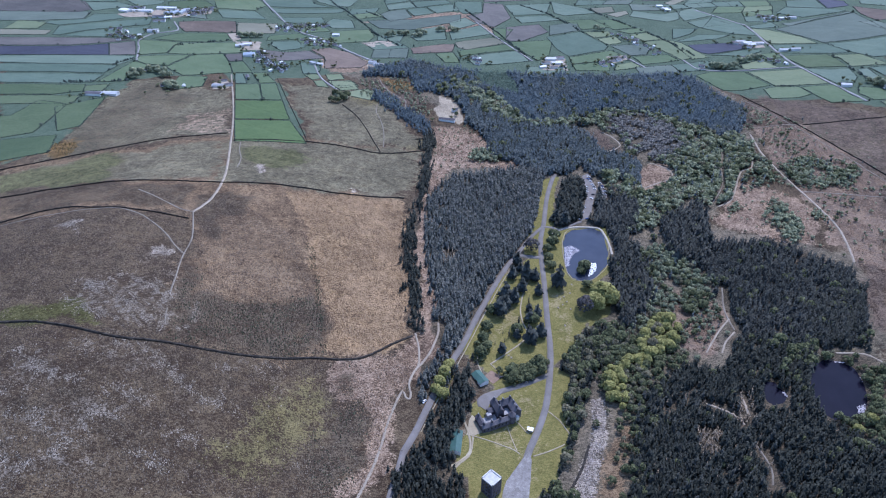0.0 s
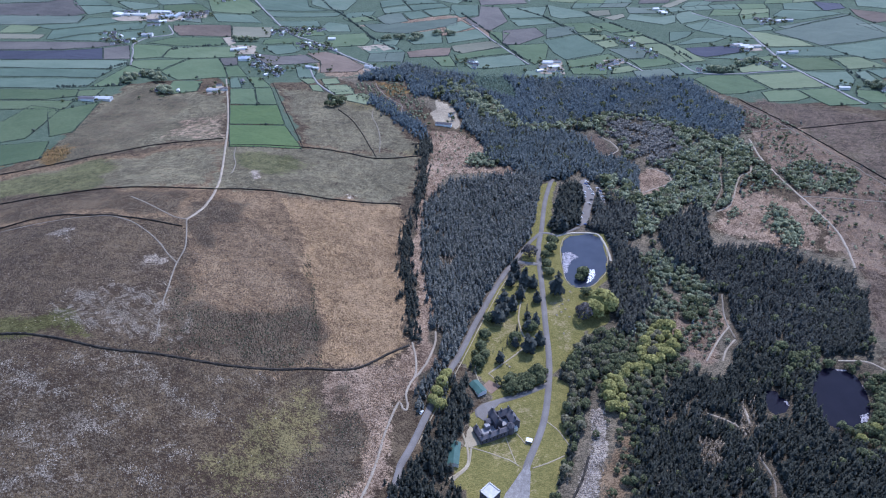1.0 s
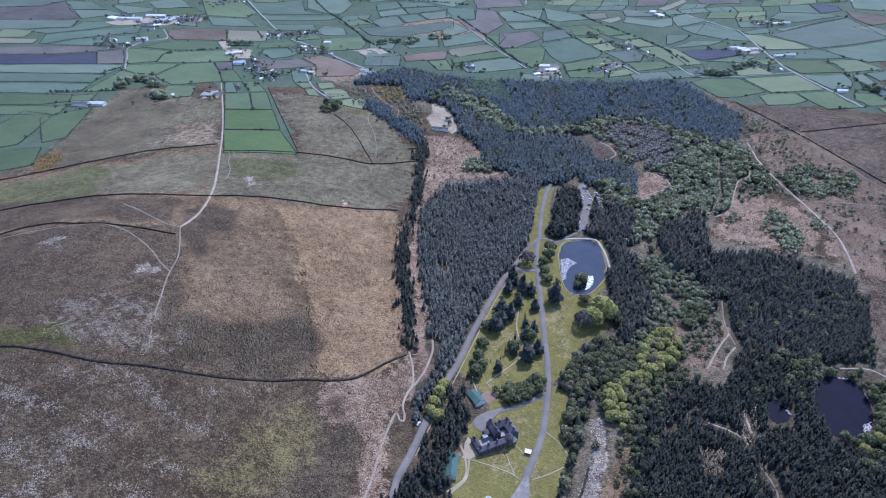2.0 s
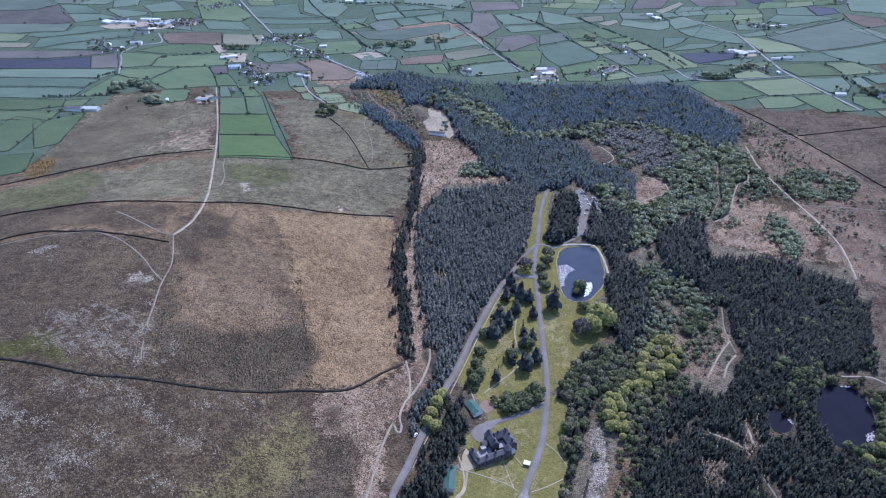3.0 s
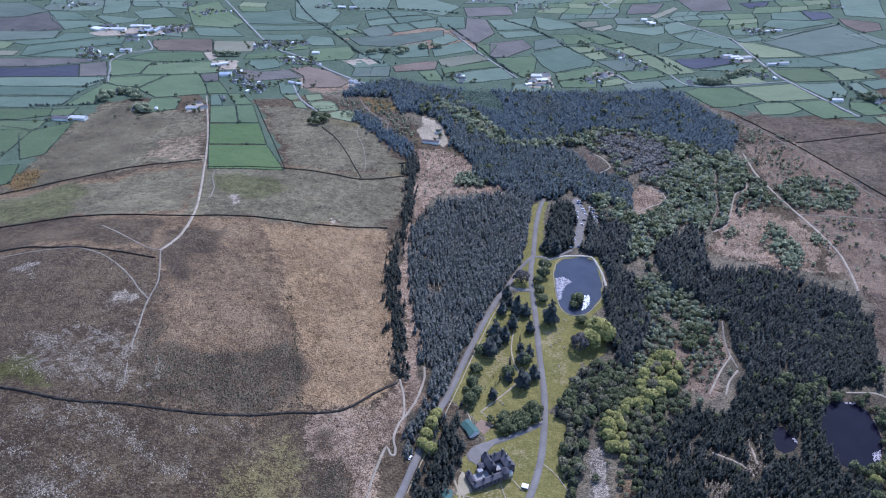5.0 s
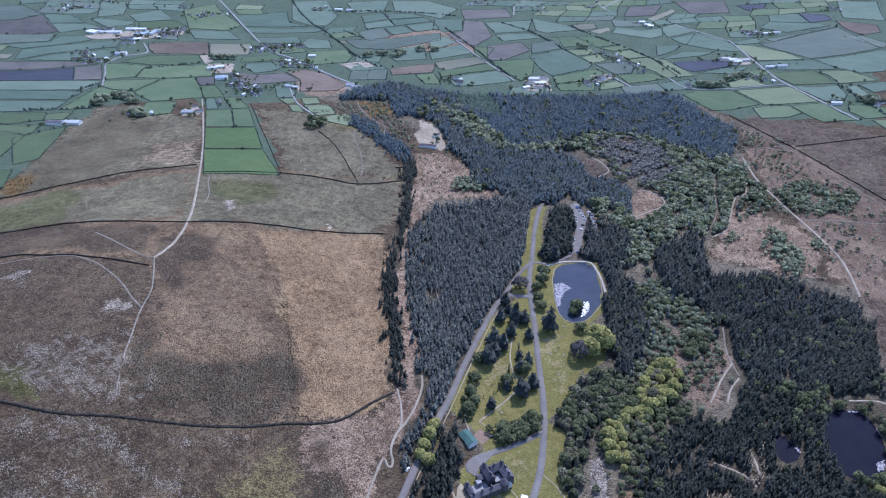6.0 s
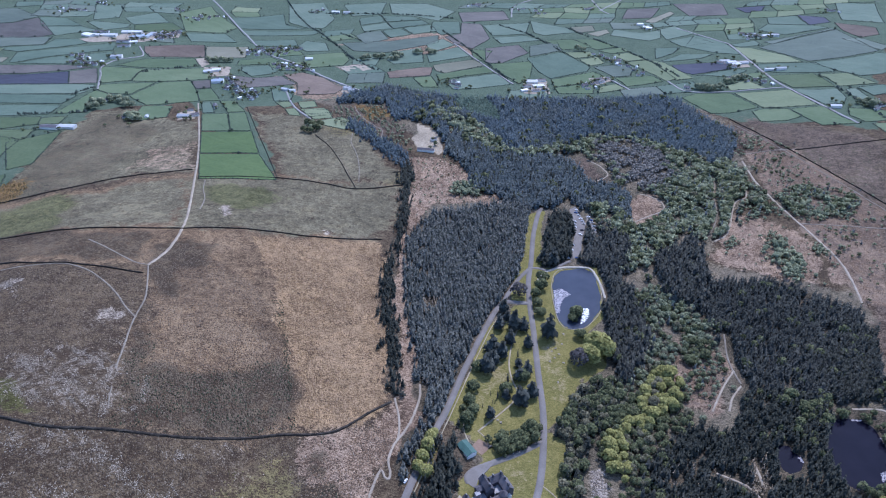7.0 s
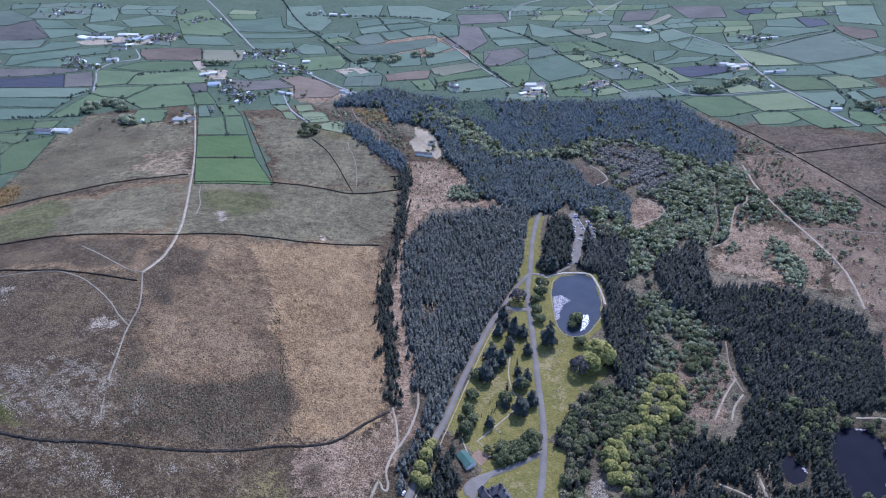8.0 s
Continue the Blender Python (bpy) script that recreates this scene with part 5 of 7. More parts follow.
def filler_fields():
    """The rest of the plain: plots on a loose slanting grid, wherever no field is laid out yet."""
    done = [np.asarray(o, float) for _, o in FIELD_PLOTS]
    plots = []
    for row in range(22):
        for col in range(40):
            skew = -0.25 if col < 18 else 0.35
            corners = []
            for a, b in ((0, 0), (1, 0), (1, 1), (0, 1)):
                u, w = col + a, row + b
                jig = (math.sin(u * 12.9 + w * 78.2) * 9, math.sin(u * 39.3 + w * 11.1) * 9)
                y = 1040 + w * 52 + jig[1] + 0.06 * (u - 20) * 60
                corners.append((-1300 + u * 68 + skew * (y - 1300) + jig[0], y))
            p = np.array(corners)
            c = p.mean(0)
            test = np.vstack([p * 0.75 + c * 0.25, c[None]])
            if max(inside(test[:, 0], test[:, 1], o).max() for o in done) > 1 or max(inside(test[:, 0], test[:, 1], o).min() for o in AREAS["pasture"]) < 3:
                continue
            if max(inside(test[:, 0], test[:, 1], o).max() for o, *_ in CONIFER_WOODS) > -8:
                continue
            plots.append((("dull", "lush", "dull", "grey", "pale", "dull", "dull", "lush", "dull", "grey")[(row * 7 + col * 3) % 10], [tuple(q) for q in corners]))
    return plots


KNOWN_PLOTS = len(FIELD_PLOTS)
FIELD_PLOTS += filler_fields()
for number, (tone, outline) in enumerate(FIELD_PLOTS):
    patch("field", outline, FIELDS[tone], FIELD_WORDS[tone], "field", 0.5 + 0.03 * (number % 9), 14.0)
    ring = np.asarray(outline + outline[:1], float)
    clumps_along("field_hedge", [ring], M_HEDGE, 2.1, 1.2, "dark clipped hedge round a field", spacing=3.0, gaps=0.05, kind="structure")
    if number >= KNOWN_PLOTS and number % 4 and tone in ("lush", "dull", "grey", "deep") and len(outline) < 6:   # a cross hedge halves the larger fields
        p = np.asarray(outline, float)
        side = np.hypot(*(np.roll(p, -1, 0) - p).T)
        k = int(side[:4].argmax())
        a, b = (p[k] + p[(k + 1) % len(p)]) / 2, (p[(k + 2) % len(p)] + p[(k + 3) % len(p)]) / 2
        if side[k] > 70:
            clumps_along("field_hedge", [[a, a * 0.5 + b * 0.5 + rng.normal(0, 2, 2), b]], M_HEDGE, 1.7, 1.0, "dark hedge dividing a pasture field", spacing=2.4, gaps=0.15, kind="structure")

TREE_LINES = [
    [(-264, 1694), (-238, 1647), (-184, 1517), (-138, 1400), (-87, 1315), (-54, 1309)], [(-293, 1849), (-201, 1813), (-55, 1772), (84, 1714)], [(-383, 2037), (-321, 1841), (-264, 1694)], [(-592, 1162), (-567, 1204)], [(-528, 1295), (-487, 1329), (-439, 1363)],
    [(345, 1631), (390, 1535), (438, 1432), (473, 1333), (487, 1260)], [(188, 1651), (245, 1580), (273, 1513), (305, 1423)], [(52, 1598), (106, 1439), (166, 1249)], [(-182, 1614), (-123, 1526)], [(-365, 1476), (-292, 1503), (-255, 1498)], [(-635, 1063), (-566, 1065), (-527, 1075)],
    [(723, 1149), (720, 1061), (716, 997)],
]
for line in TREE_LINES:
    clumps_along("hedgerow", [line], M_HEDGE, 4.5, 3.2, "overgrown dark hedgerow with small trees", spacing=4.5, gaps=0.35)

# ---- ponds ----
for (outline, level), name, label in zip(PONDS, ("pond_water", "lake_water", "pool_water"), ("dark blue still pond water, reflected sky in its colour", "dark navy lake water among conifers", "dark pool water between trees")):
    patch(name, outline, M_POND_SKY if name == "pond_water" else M_WATER, label, "water", 0.0, 4.0, level=level - 0.15)
ribbon("pond_kerb", PARK_POND + PARK_POND[:1], 0.7, M_PATH, "pale stone kerb round the pond", "kerb", lift=0.25, step=3)


def floating(name, outline, level, label, mat):
    """Pale scum floating on the water: many thin ragged flakes."""
    spots = planted(outline, 0.7, 0.6)
    spots = spots[rng.random(len(spots)) < 0.75]
    n, k = len(spots), 7
    a = np.arange(k) * 6.283 / k
    rad = rng.uniform(0.4, 1.0, (n, k)) * rng.uniform(0.35, 1.2, (n, 1))
    x, y = spots[:, :1] + rad * np.cos(a), spots[:, 1:] + rad * np.sin(a) * 0.8
    z = np.full((n, k), level - 0.15 + 0.03)
    z[:, ::2] += 0.01
    v = np.stack([x, y, z], -1).reshape(-1, 3)
    f = np.array([(0, i, i + 1) for i in range(1, k - 1)])
    return tagged(new(name, mesh_of(name, v, (f[None] + k * np.arange(n)[:, None, None]).reshape(-1, 3), mat)), label, "algae", kind="stuff")


# ---- grey park surfaces ----
patch("car_park", [(185, 776), (194, 783), (198, 741), (186, 705), (177, 672), (164, 663), (180, 719)], M_ASPHALT, "grey asphalt car park among conifers", "car park", 0.25)
patch("car_park", [(202, 761), (206, 762), (207, 720), (200, 717)], M_ASPHALT, "grey asphalt car park among conifers", "car park", 0.25)
patch("forecourt", [(40.5, 277.2), (43.4, 293.8), (46.6, 302.8), (52.3, 311.1), (60.8, 323.8), (66.7, 330.3), (67.5, 322.3), (64.7, 304.4), (59.7, 278)], M_WORN, "wide worn grey asphalt forecourt beside the tower", "forecourt", 0.28, 4)
patch("yard", [(35.1, 405.9), (42, 414.9), (52, 408.8), (43, 399.2)], M_REDGRAVEL, "reddish gravel yard beside the hut", "yard", 0.26, 4)
patch("drive", [(41.9, 389.0), (52.2, 392.4), (45.4, 384.3), (38.3, 376.1), (36.0, 368.7), (30.6, 372.5), (30.5, 380.5), (34.1, 385.5)], M_ASPHALT, "grey asphalt turning place beside the mansion", "drive", 0.3, 4)


patch("yard", [(22.8, 361.9), (28.1, 357.8), (30.3, 346.0), (23.8, 341.4), (18.6, 342.4), (19.8, 352.6)], M_PATH, "tan worn gravel beside the mansion", "yard", 0.24, 4, wobble=0.5)


# ---- woods ----
def conifer_shape(tiers, points, seed, wide=0.15, flame=False):
    """A conifer about 1 high: tiers of ragged drooping skirts on a thin trunk; flame for a full-bodied one."""
    r = np.random.default_rng(seed)
    v, f = [], []
    for t in range(tiers):
        low = 0.10 + 0.80 * t / tiers
        u = (t + 0.3) / tiers
        radius = wide * (1 - 0.82 * u)
        if flame:
            radius = wide * max(0.08, 1 - u) ** 0.7 * (0.8 + 0.2 * min(1.0, 5 * u))
        high = low + 0.12 + 0.5 * radius
        base = len(v)
        dx, dy = r.normal(0, wide * 0.14, 2)
        v.append((dx, dy, min(high, 1.0) + 0.02 * r.normal()))
        turn = r.random() * 6.28
        for s in range(points):
            a = turn + 6.283 * s / points
            q = radius * ((1.15, 1.05)[flame] if s % 2 else (0.75, 0.88)[flame]) * (0.75 + 0.5 * r.random())
            v.append((dx + q * math.cos(a), dy + q * math.sin(a), low + (0.0 if s % 2 else 0.05) + 0.03 * r.normal()))
            f.append((base, base + 1 + s, base + 1 + (s + 1) % points))
    base = len(v)
    for s in range(3):
        v += [(0.018 * math.cos(2.1 * s), 0.018 * math.sin(2.1 * s), -0.03), (0.010 * math.cos(2.1 * s), 0.010 * math.sin(2.1 * s), 0.3)]
        f += [(base + 2 * s, base + 2 * ((s + 1) % 3), base + 2 * s + 1), (base + 2 * ((s + 1) % 3), base + 2 * ((s + 1) % 3) + 1, base + 2 * s + 1)]
    return np.array(v), np.array(f)


def broad_shape(clumps, size, seed):
    """A round tree about 1 high: leaf clumps thrown over a bumpy crown, with gaps, on a trunk."""
    r = np.random.default_rng(seed)
    bumps = r.normal(size=(9, 3))
    bumps /= np.linalg.norm(bumps, axis=1)[:, None]
    v, f = [], []
    tuft = np.array([(1, 0, -0.35), (-0.5, 0.87, -0.35), (-0.5, -0.87, -0.35), (0, 0, 0.9)], float)
    faces = np.array([(0, 1, 3), (1, 2, 3), (2, 0, 3), (1, 0, 2)])
    for c in range(clumps):
        d = r.normal(size=3)
        d /= np.linalg.norm(d)
        if d[2] < -0.45:
            d[2] = -d[2]
        q = (0.33 + 0.13 * max(0.0, (bumps @ d).max()) ** 4) * (0.62 + 0.38 * r.random() ** 0.5)
        turn = np.linalg.qr(r.normal(size=(3, 3)))[0]
        s = size * (0.6 + 0.8 * r.random())
        f.append(faces + 4 * c)
        v.append((tuft * (0.7 + 0.6 * r.random((4, 1)))) @ turn * s + np.array((0, 0, 0.50)) + d * q * np.array((1, 1, 0.95)))
    base = 4 * clumps
    w, g = [], []
    for s in range(4):
        a = 1.571 * s
        w += [(0.035 * math.cos(a), 0.035 * math.sin(a), -0.03), (0.022 * math.cos(a), 0.022 * math.sin(a), 0.5)]
        g += [(base + 2 * s, base + 2 * ((s + 1) % 4), base + 2 * s + 1), (base + 2 * ((s + 1) % 4), base + 2 * ((s + 1) % 4) + 1, base + 2 * s + 1)]
    return np.vstack(v + [np.array(w)]), np.vstack(f + [np.array(g)])


CAR_PARKS = [[(183, 782), (196, 789), (201, 742), (188, 702), (179, 663), (160, 655), (177, 719)], [(201, 774), (212, 774), (212, 714), (196, 705)]]
CLEARINGS = AREAS["lawn"] + [[(19.8, 402.9), (28.7, 416.4), (38.4, 412.9), (52.8, 405.5), (51.6, 389.8), (37.0, 385.9), (20.6, 380.5)], [(265.5, 388.6), (291.5, 386.8), (279.5, 359.4), (257, 360.8)]] + CAR_PARKS + [[(198.1, 349.2), (219.8, 348.8), (209.4, 316.8), (191.1, 319)], [(-2, 589), (17, 589), (12, 562), (1, 563)], [(-21, 1042), (15, 1026), (38, 939), (30, 904), (-18, 911)], [(270, 813), (295, 816), (311, 781), (302, 756), (274, 735), (248, 722)], [(187, 924), (242, 922), (259, 869), (232, 847), (222, 878), (212, 907)], [(-13, 1033), (5, 1020), (22, 1000), (30, 972), (28, 940), (34, 925), (23, 918), (6, 925), (-10, 936), (-14, 972)]]
CLEAR_LINES = [(smooth_line(p, 3.0), 1.0) for p, _ in ROADS] + [(smooth_line(p, 3.0), 1.25) for p, _ in TRACKS] + [(smooth_line(p, 3.0), 1.3) for p in PONDSIDE]


def planted(outline, apart, jitter=0.45, keep=1.0, clear=0.0, ragged=0.5):
    """Places of trees inside an outline, in loose rows."""
    p = np.asarray(outline, float)
    x, y = [a.ravel() for a in np.meshgrid(np.arange(p[:, 0].min() - apart, p[:, 0].max() + apart, apart), np.arange(p[:, 1].min() - apart, p[:, 1].max() + apart, apart))]
    x, y = x + rng.uniform(-jitter, jitter, len(x)) * apart, y + rng.uniform(-jitter, jitter, len(x)) * apart
    ok = (inside(x, y, p) > rng.normal(0, apart * ragged, len(x))) & (rng.random(len(x)) < keep)
    x, y = x[ok], y[ok]
    if clear:
        ok = np.ones(len(x), bool)
        for line, share in CLEAR_LINES:
            near = np.nonzero((x > line[:, 0].min() - 9) & (x < line[:, 0].max() + 9) & (y > line[:, 1].min() - 9) & (y < line[:, 1].max() + 9))[0]
            if len(near):
                ok[near] &= np.hypot(x[near][:, None] - line[:, 0], y[near][:, None] + 1.5 * share - line[:, 1]).min(1) > clear * share
        for area in CLEARINGS + [p for p, _ in PONDS]:
            ok &= inside(x, y, area) < 1.5
        x, y = x[ok], y[ok]
    return np.c_[x, y]


def rounded(me, out, centres):
    """Leaf tufts take the light as one rounded crown: their normals point away from the crown's heart."""
    away = out - centres
    away /= np.maximum(np.linalg.norm(away, axis=-1, keepdims=True), 1e-6)
    away += rng.normal(0, 0.42, away.shape)   # leaves stand every way
    away /= np.maximum(np.linalg.norm(away, axis=-1, keepdims=True), 1e-6)
    me.attributes.new("custom_normal", "FLOAT_VECTOR", "POINT").data.foreach_set("vector", away.astype(np.float32).ravel())


def stand(name, shapes, spots, height, mat, label, spread=1.0, heart=0.12):
    """Many trees joined into one stand, standing on the land."""
    if not len(spots):
        return
    z = lie(spots[:, 0], spots[:, 1])
    pick = rng.integers(0, len(shapes), len(spots))
    vs, fs, hearts, base = [], [], [], 0
    for s, (v, f) in enumerate(shapes):
        m = pick == s
        if not m.any():
            continue
        p = spots[m]
        h = height * np.clip(rng.normal(1, 0.2, len(p)), 0.5, 1.6)
        a = rng.random(len(p)) * 6.283
        c, sn = np.cos(a)[:, None], np.sin(a)[:, None]
        w = (h * spread * rng.uniform(0.85, 1.2, len(p)))[:, None]
        out = np.stack([(v[:, 0] * c - v[:, 1] * sn) * w + p[:, :1], (v[:, 0] * sn + v[:, 1] * c) * w + p[:, 1:], v[:, 2] * h[:, None] + z[m][:, None]], -1)
        vs.append(out.reshape(-1, 3))
        hearts.append(np.repeat(np.c_[p, z[m] + heart * h], len(v), 0))
        fs.append((f[None] + (np.arange(len(p)) * len(v))[:, None, None] + base).reshape(-1, 3))
        base += len(p) * len(v)
    me = mesh_of(name, np.vstack(vs), np.vstack(fs), mat, True)
    rounded(me, np.vstack(vs), np.vstack(hearts))
    return tagged(new(name, me), label, "trees", kind="stuff")


CONIFERS_NEAR = [conifer_shape(6, 8, s, 0.17) for s in range(5)]
CONIFERS_FAR = [conifer_shape(5, 6, s + 20, 0.18) for s in range(5)]
BROAD_NEAR = [broad_shape(96, 0.098, s) for s in range(5)]
BROAD_FAR = [broad_shape(26, 0.17, s + 20) for s in range(4)]
FULL = [broad_shape(240, 0.080, s + 30) for s in range(3)]
LONE_CONIFERS = []


# the sitka, spruce and pine tones hold the haze over their stands
NEEDLES = {"dark": (M_CONIFER, "dense dark green spruce plantation on the valley side"), "pine": (M_HAZED_PINE, "dense grey-green pine plantation beside the road, paled for haze"), "grey": (M_GREYFIR, "dense grey-green conifer plantation above the valley"), "spruce": (M_HAZED_SPRUCE, "mixed grey-green spruce wood on the valley side, blued for haze"), "sitka": (M_HAZED_SITKA, "sitka spruce forest at the valley head, needles blued for haze"),
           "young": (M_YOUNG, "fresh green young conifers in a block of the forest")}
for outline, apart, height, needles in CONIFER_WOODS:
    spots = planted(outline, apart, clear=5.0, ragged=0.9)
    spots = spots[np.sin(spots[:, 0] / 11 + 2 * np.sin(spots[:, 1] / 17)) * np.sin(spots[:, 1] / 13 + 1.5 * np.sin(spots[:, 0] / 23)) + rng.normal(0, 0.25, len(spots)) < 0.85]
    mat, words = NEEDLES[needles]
    if needles in ("dark", "grey", "spruce") and len(spots) > 300:   # broadleaves and grey pines among the spruces
        odd = rng.random(len(spots))
        stand("broadleaf_wood", BROAD_NEAR, spots[odd < 0.022], height * 0.75, M_BROAD, "dull green broadleaf trees scattered among spruces", 1.0, 0.36)
        stand("spruce_scatter", CONIFERS_NEAR, spots[(odd > 0.022) & (odd < 0.10)], height * 1.12, M_GREYFIR if needles == "grey" else M_CONIFER, "taller spruces of another tone among the plantation", 1.1)
        spots = spots[odd > 0.10]
    if needles == "sitka":
        spots = spots[inside(spots[:, 0], spots[:, 1], YOUNG_WOOD) < 0]
    if needles == "sitka" and len(spots) > 300:   # patches of darker spruce and some broadleaves
        patch_of = np.sin(spots[:, 0] / 31 + 2 * np.sin(spots[:, 1] / 47)) * np.sin(spots[:, 1] / 39 + spots[:, 0] / 90) + rng.normal(0, 0.3, len(spots))
        odd = rng.random(len(spots))
        stand("broadleaf_wood", BROAD_FAR, spots[odd < 0.03], height * 0.9, M_BROAD, "dull broadleaf trees scattered among sitka spruces", 0.9, 0.36)
        stand("conifer_plantation", CONIFERS_FAR, spots[(odd > 0.03) & (patch_of > 0.35)], height, M_HAZED_SPRUCE, "darker spruces among the haze-blued forest", 1.3, -0.5)
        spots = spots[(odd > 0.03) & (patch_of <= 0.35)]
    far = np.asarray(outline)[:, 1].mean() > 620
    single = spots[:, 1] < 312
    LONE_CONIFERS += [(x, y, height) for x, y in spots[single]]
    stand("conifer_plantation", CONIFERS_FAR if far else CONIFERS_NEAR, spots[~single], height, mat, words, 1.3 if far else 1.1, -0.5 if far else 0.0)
BARE_SLOPE = [(255, 984), (315, 978), (353, 933), (352, 865), (330, 833), (293, 810), (272, 819), (261, 869), (250, 922)]
for outline, apart, height, spring in BROAD_WOODS:
    far = np.asarray(outline)[:, 1].mean() > 620
    spots = planted(outline, apart * (0.65 if far else 0.85), 0.9, clear=0 if spring == 2 else 3.5, ragged=0.5 if spring in (1, 2, 4, 5) else 1.6)
    shapes = FULL if spring == 1 else BROAD_FAR if far else BROAD_NEAR
    if spring == 4:   # half conifers
        odd = rng.random(len(spots))
        stand("conifer_wood", CONIFERS_NEAR, spots[odd < 0.6], height * 1.15, M_CONIFER, "dark conifers mixed with broadleaves beside the lawn", 1.15)
        spots = spots[odd > 0.6]
    if spring == 3:   # open scrub: gaps, darker bushes and a few young conifers
        gap = np.sin(spots[:, 0] / 9 + 2 * np.sin(spots[:, 1] / 21)) * np.sin(spots[:, 1] / 14 + 1.7 * np.sin(spots[:, 0] / 27))
        spots = spots[gap + rng.normal(0, 0.25, len(spots)) < 0.5]
        odd = rng.random(len(spots))
        bare = inside(spots[:, 0], spots[:, 1], BARE_SLOPE) > rng.normal(0, 9, len(spots))
        if bare.sum() > 5:
            stand("broadleaf_wood", shapes, spots[bare], height * 0.75, M_BARE, "grey leafless scrub on the valley side", 1.0, 0.36)
            spots, odd = spots[~bare], odd[~bare]
        if len(spots) > 60:
            stand("broadleaf_wood", shapes, spots[odd < 0.2], height * 1.2, M_BROAD, "dark green bushes scattered through the valley scrub", 1.0, 0.36)
            stand("conifer_scatter", CONIFERS_FAR, spots[(odd > 0.2) & (odd < 0.27)], height * 1.6, M_HAZED_SPRUCE, "young conifers standing in the valley scrub", 1.1)
            spots = spots[odd > 0.27]
    if spring in (0, 1, 3, 4, 5) and len(spots) > 30:   # trees not yet in leaf
        odd = rng.random(len(spots)) < (0.12, 0.12, 0, 0.15, 0.3, 0.65)[spring]
        stand("broadleaf_wood", shapes, spots[odd], height, M_BUDDING, "brownish budding trees among green ones", 0.95, 0.36)
        spots = spots[~odd]
    stand("broadleaf_wood", shapes, spots, height, M_SPRING if spring == 1 else M_SCRUB if far or spring == 3 else M_BROAD,
          "bright spring-green broadleaf wood in the valley" if spring == 1 else "dull green broadleaf wood and scrub in the valley", 1.0, 0.36)

edges = np.vstack([np.asarray(o, float)[k] * (1 - u) + np.asarray(o, float)[(k + 1) % len(o)] * u for _, o in FIELD_PLOTS for k in range(len(o)) for u in rng.random((2, 1))])
edges = edges[rng.random(len(edges)) < 0.16]
stand("hedgerow_trees", [broad_shape(18, 0.19, s + 40) for s in range(3)], edges, 4.4, M_HEDGE, "small dark hedgerow trees between the fields", 1.0, 0.36)

M_DEAD = speckled("dead_wood", (0.17, 0.130, 0.090), (0.26, 0.205, 0.145), (0.37, 0.300, 0.220), 0.1, 1.5, island=0.5)
stand("spruce_scatter", CONIFERS_NEAR, planted([(166.5, 380.9), (235.9, 382.2), (261.4, 350.1), (230.4, 275.7), (141, 280)], 7.0, 0.9, 1.0, 4.0), 10.5, M_GREYFIR, "greyer spruces standing among the dark plantation", 1.1)
DEAD = [conifer_shape(5, 5, s + 50, 0.13) for s in range(4)]
for outline, apart, keep in (([(197.2, 343.5), (216.3, 345.1), (209.2, 320.9), (193.4, 320.9)], 2.2, 0.9), ([(-1, 585), (19, 588), (14, 558), (1, 556)], 3.0, 0.7), ([(54, 720), (101, 733), (98, 668), (63, 653)], 6.0, 0.5), ([(234.2, 376.9), (254.5, 382.1), (247.1, 351.8), (227.9, 347.1)], 3.0, 0.7), ([(219.7, 336.4), (244.8, 340.5), (238.4, 304.1), (216.7, 305.2)], 5.0, 0.6), ([(171.5, 381.5), (229.8, 377.2), (227.9, 347.1), (168.1, 351.3)], 7.0, 0.5), ([(156.6, 324.3), (214.1, 320.6), (198.8, 277.8), (145.2, 280.5)], 7.0, 0.5), ([(-8, 521), (3, 534), (8.1, 442.9), (-2, 432.9)], 6.0, 0.5)):
    stand("dead_trees", DEAD, planted(outline, apart, 0.5, keep), 7.5, M_DEAD, "bleached dead conifers standing in the wood", 1.0)

floating("pond_scum", [(136, 609), (145, 612), (152, 602), (144.1, 595.8), (138.9, 586.4), (135.3, 573.0), (131.9, 571.0), (133.3, 588.6)], PONDS[0][1], "pale lilac scum floating on the pond", M_ALGAE)
floating("pond_scum", [(159.4, 578.2), (165.3, 579.0), (164.5, 569.8), (157.9, 557.4), (152.9, 554.9), (156.9, 566.4)], PONDS[0][1], "bright white scum floating on the pond", M_WHITE)
floating("pond_scum", [(331.1, 362.9), (338.7, 364.8), (335.9, 356.8), (328.7, 356.0)], PONDS[1][1], "pale lily pads floating on the lake", M_ALGAE)
floating("pond_scum", [(337.5, 417.2), (348.8, 415.5), (345.4, 412.0), (338.5, 413.1)], PONDS[1][1], "pale lily pads floating on the lake", M_ALGAE)
floating("pond_scum", [(351.6, 395.6), (352.6, 391.6), (351.3, 387.7), (350.2, 390.8)], PONDS[1][1], "pale lily pads floating on the lake", M_ALGAE)
floating("pond_scum", [(281.9, 384.0), (284.3, 378.2), (282.0, 376.4), (280.8, 379.2)], PONDS[2][1], "pale scum floating on the pool", M_ALGAE)


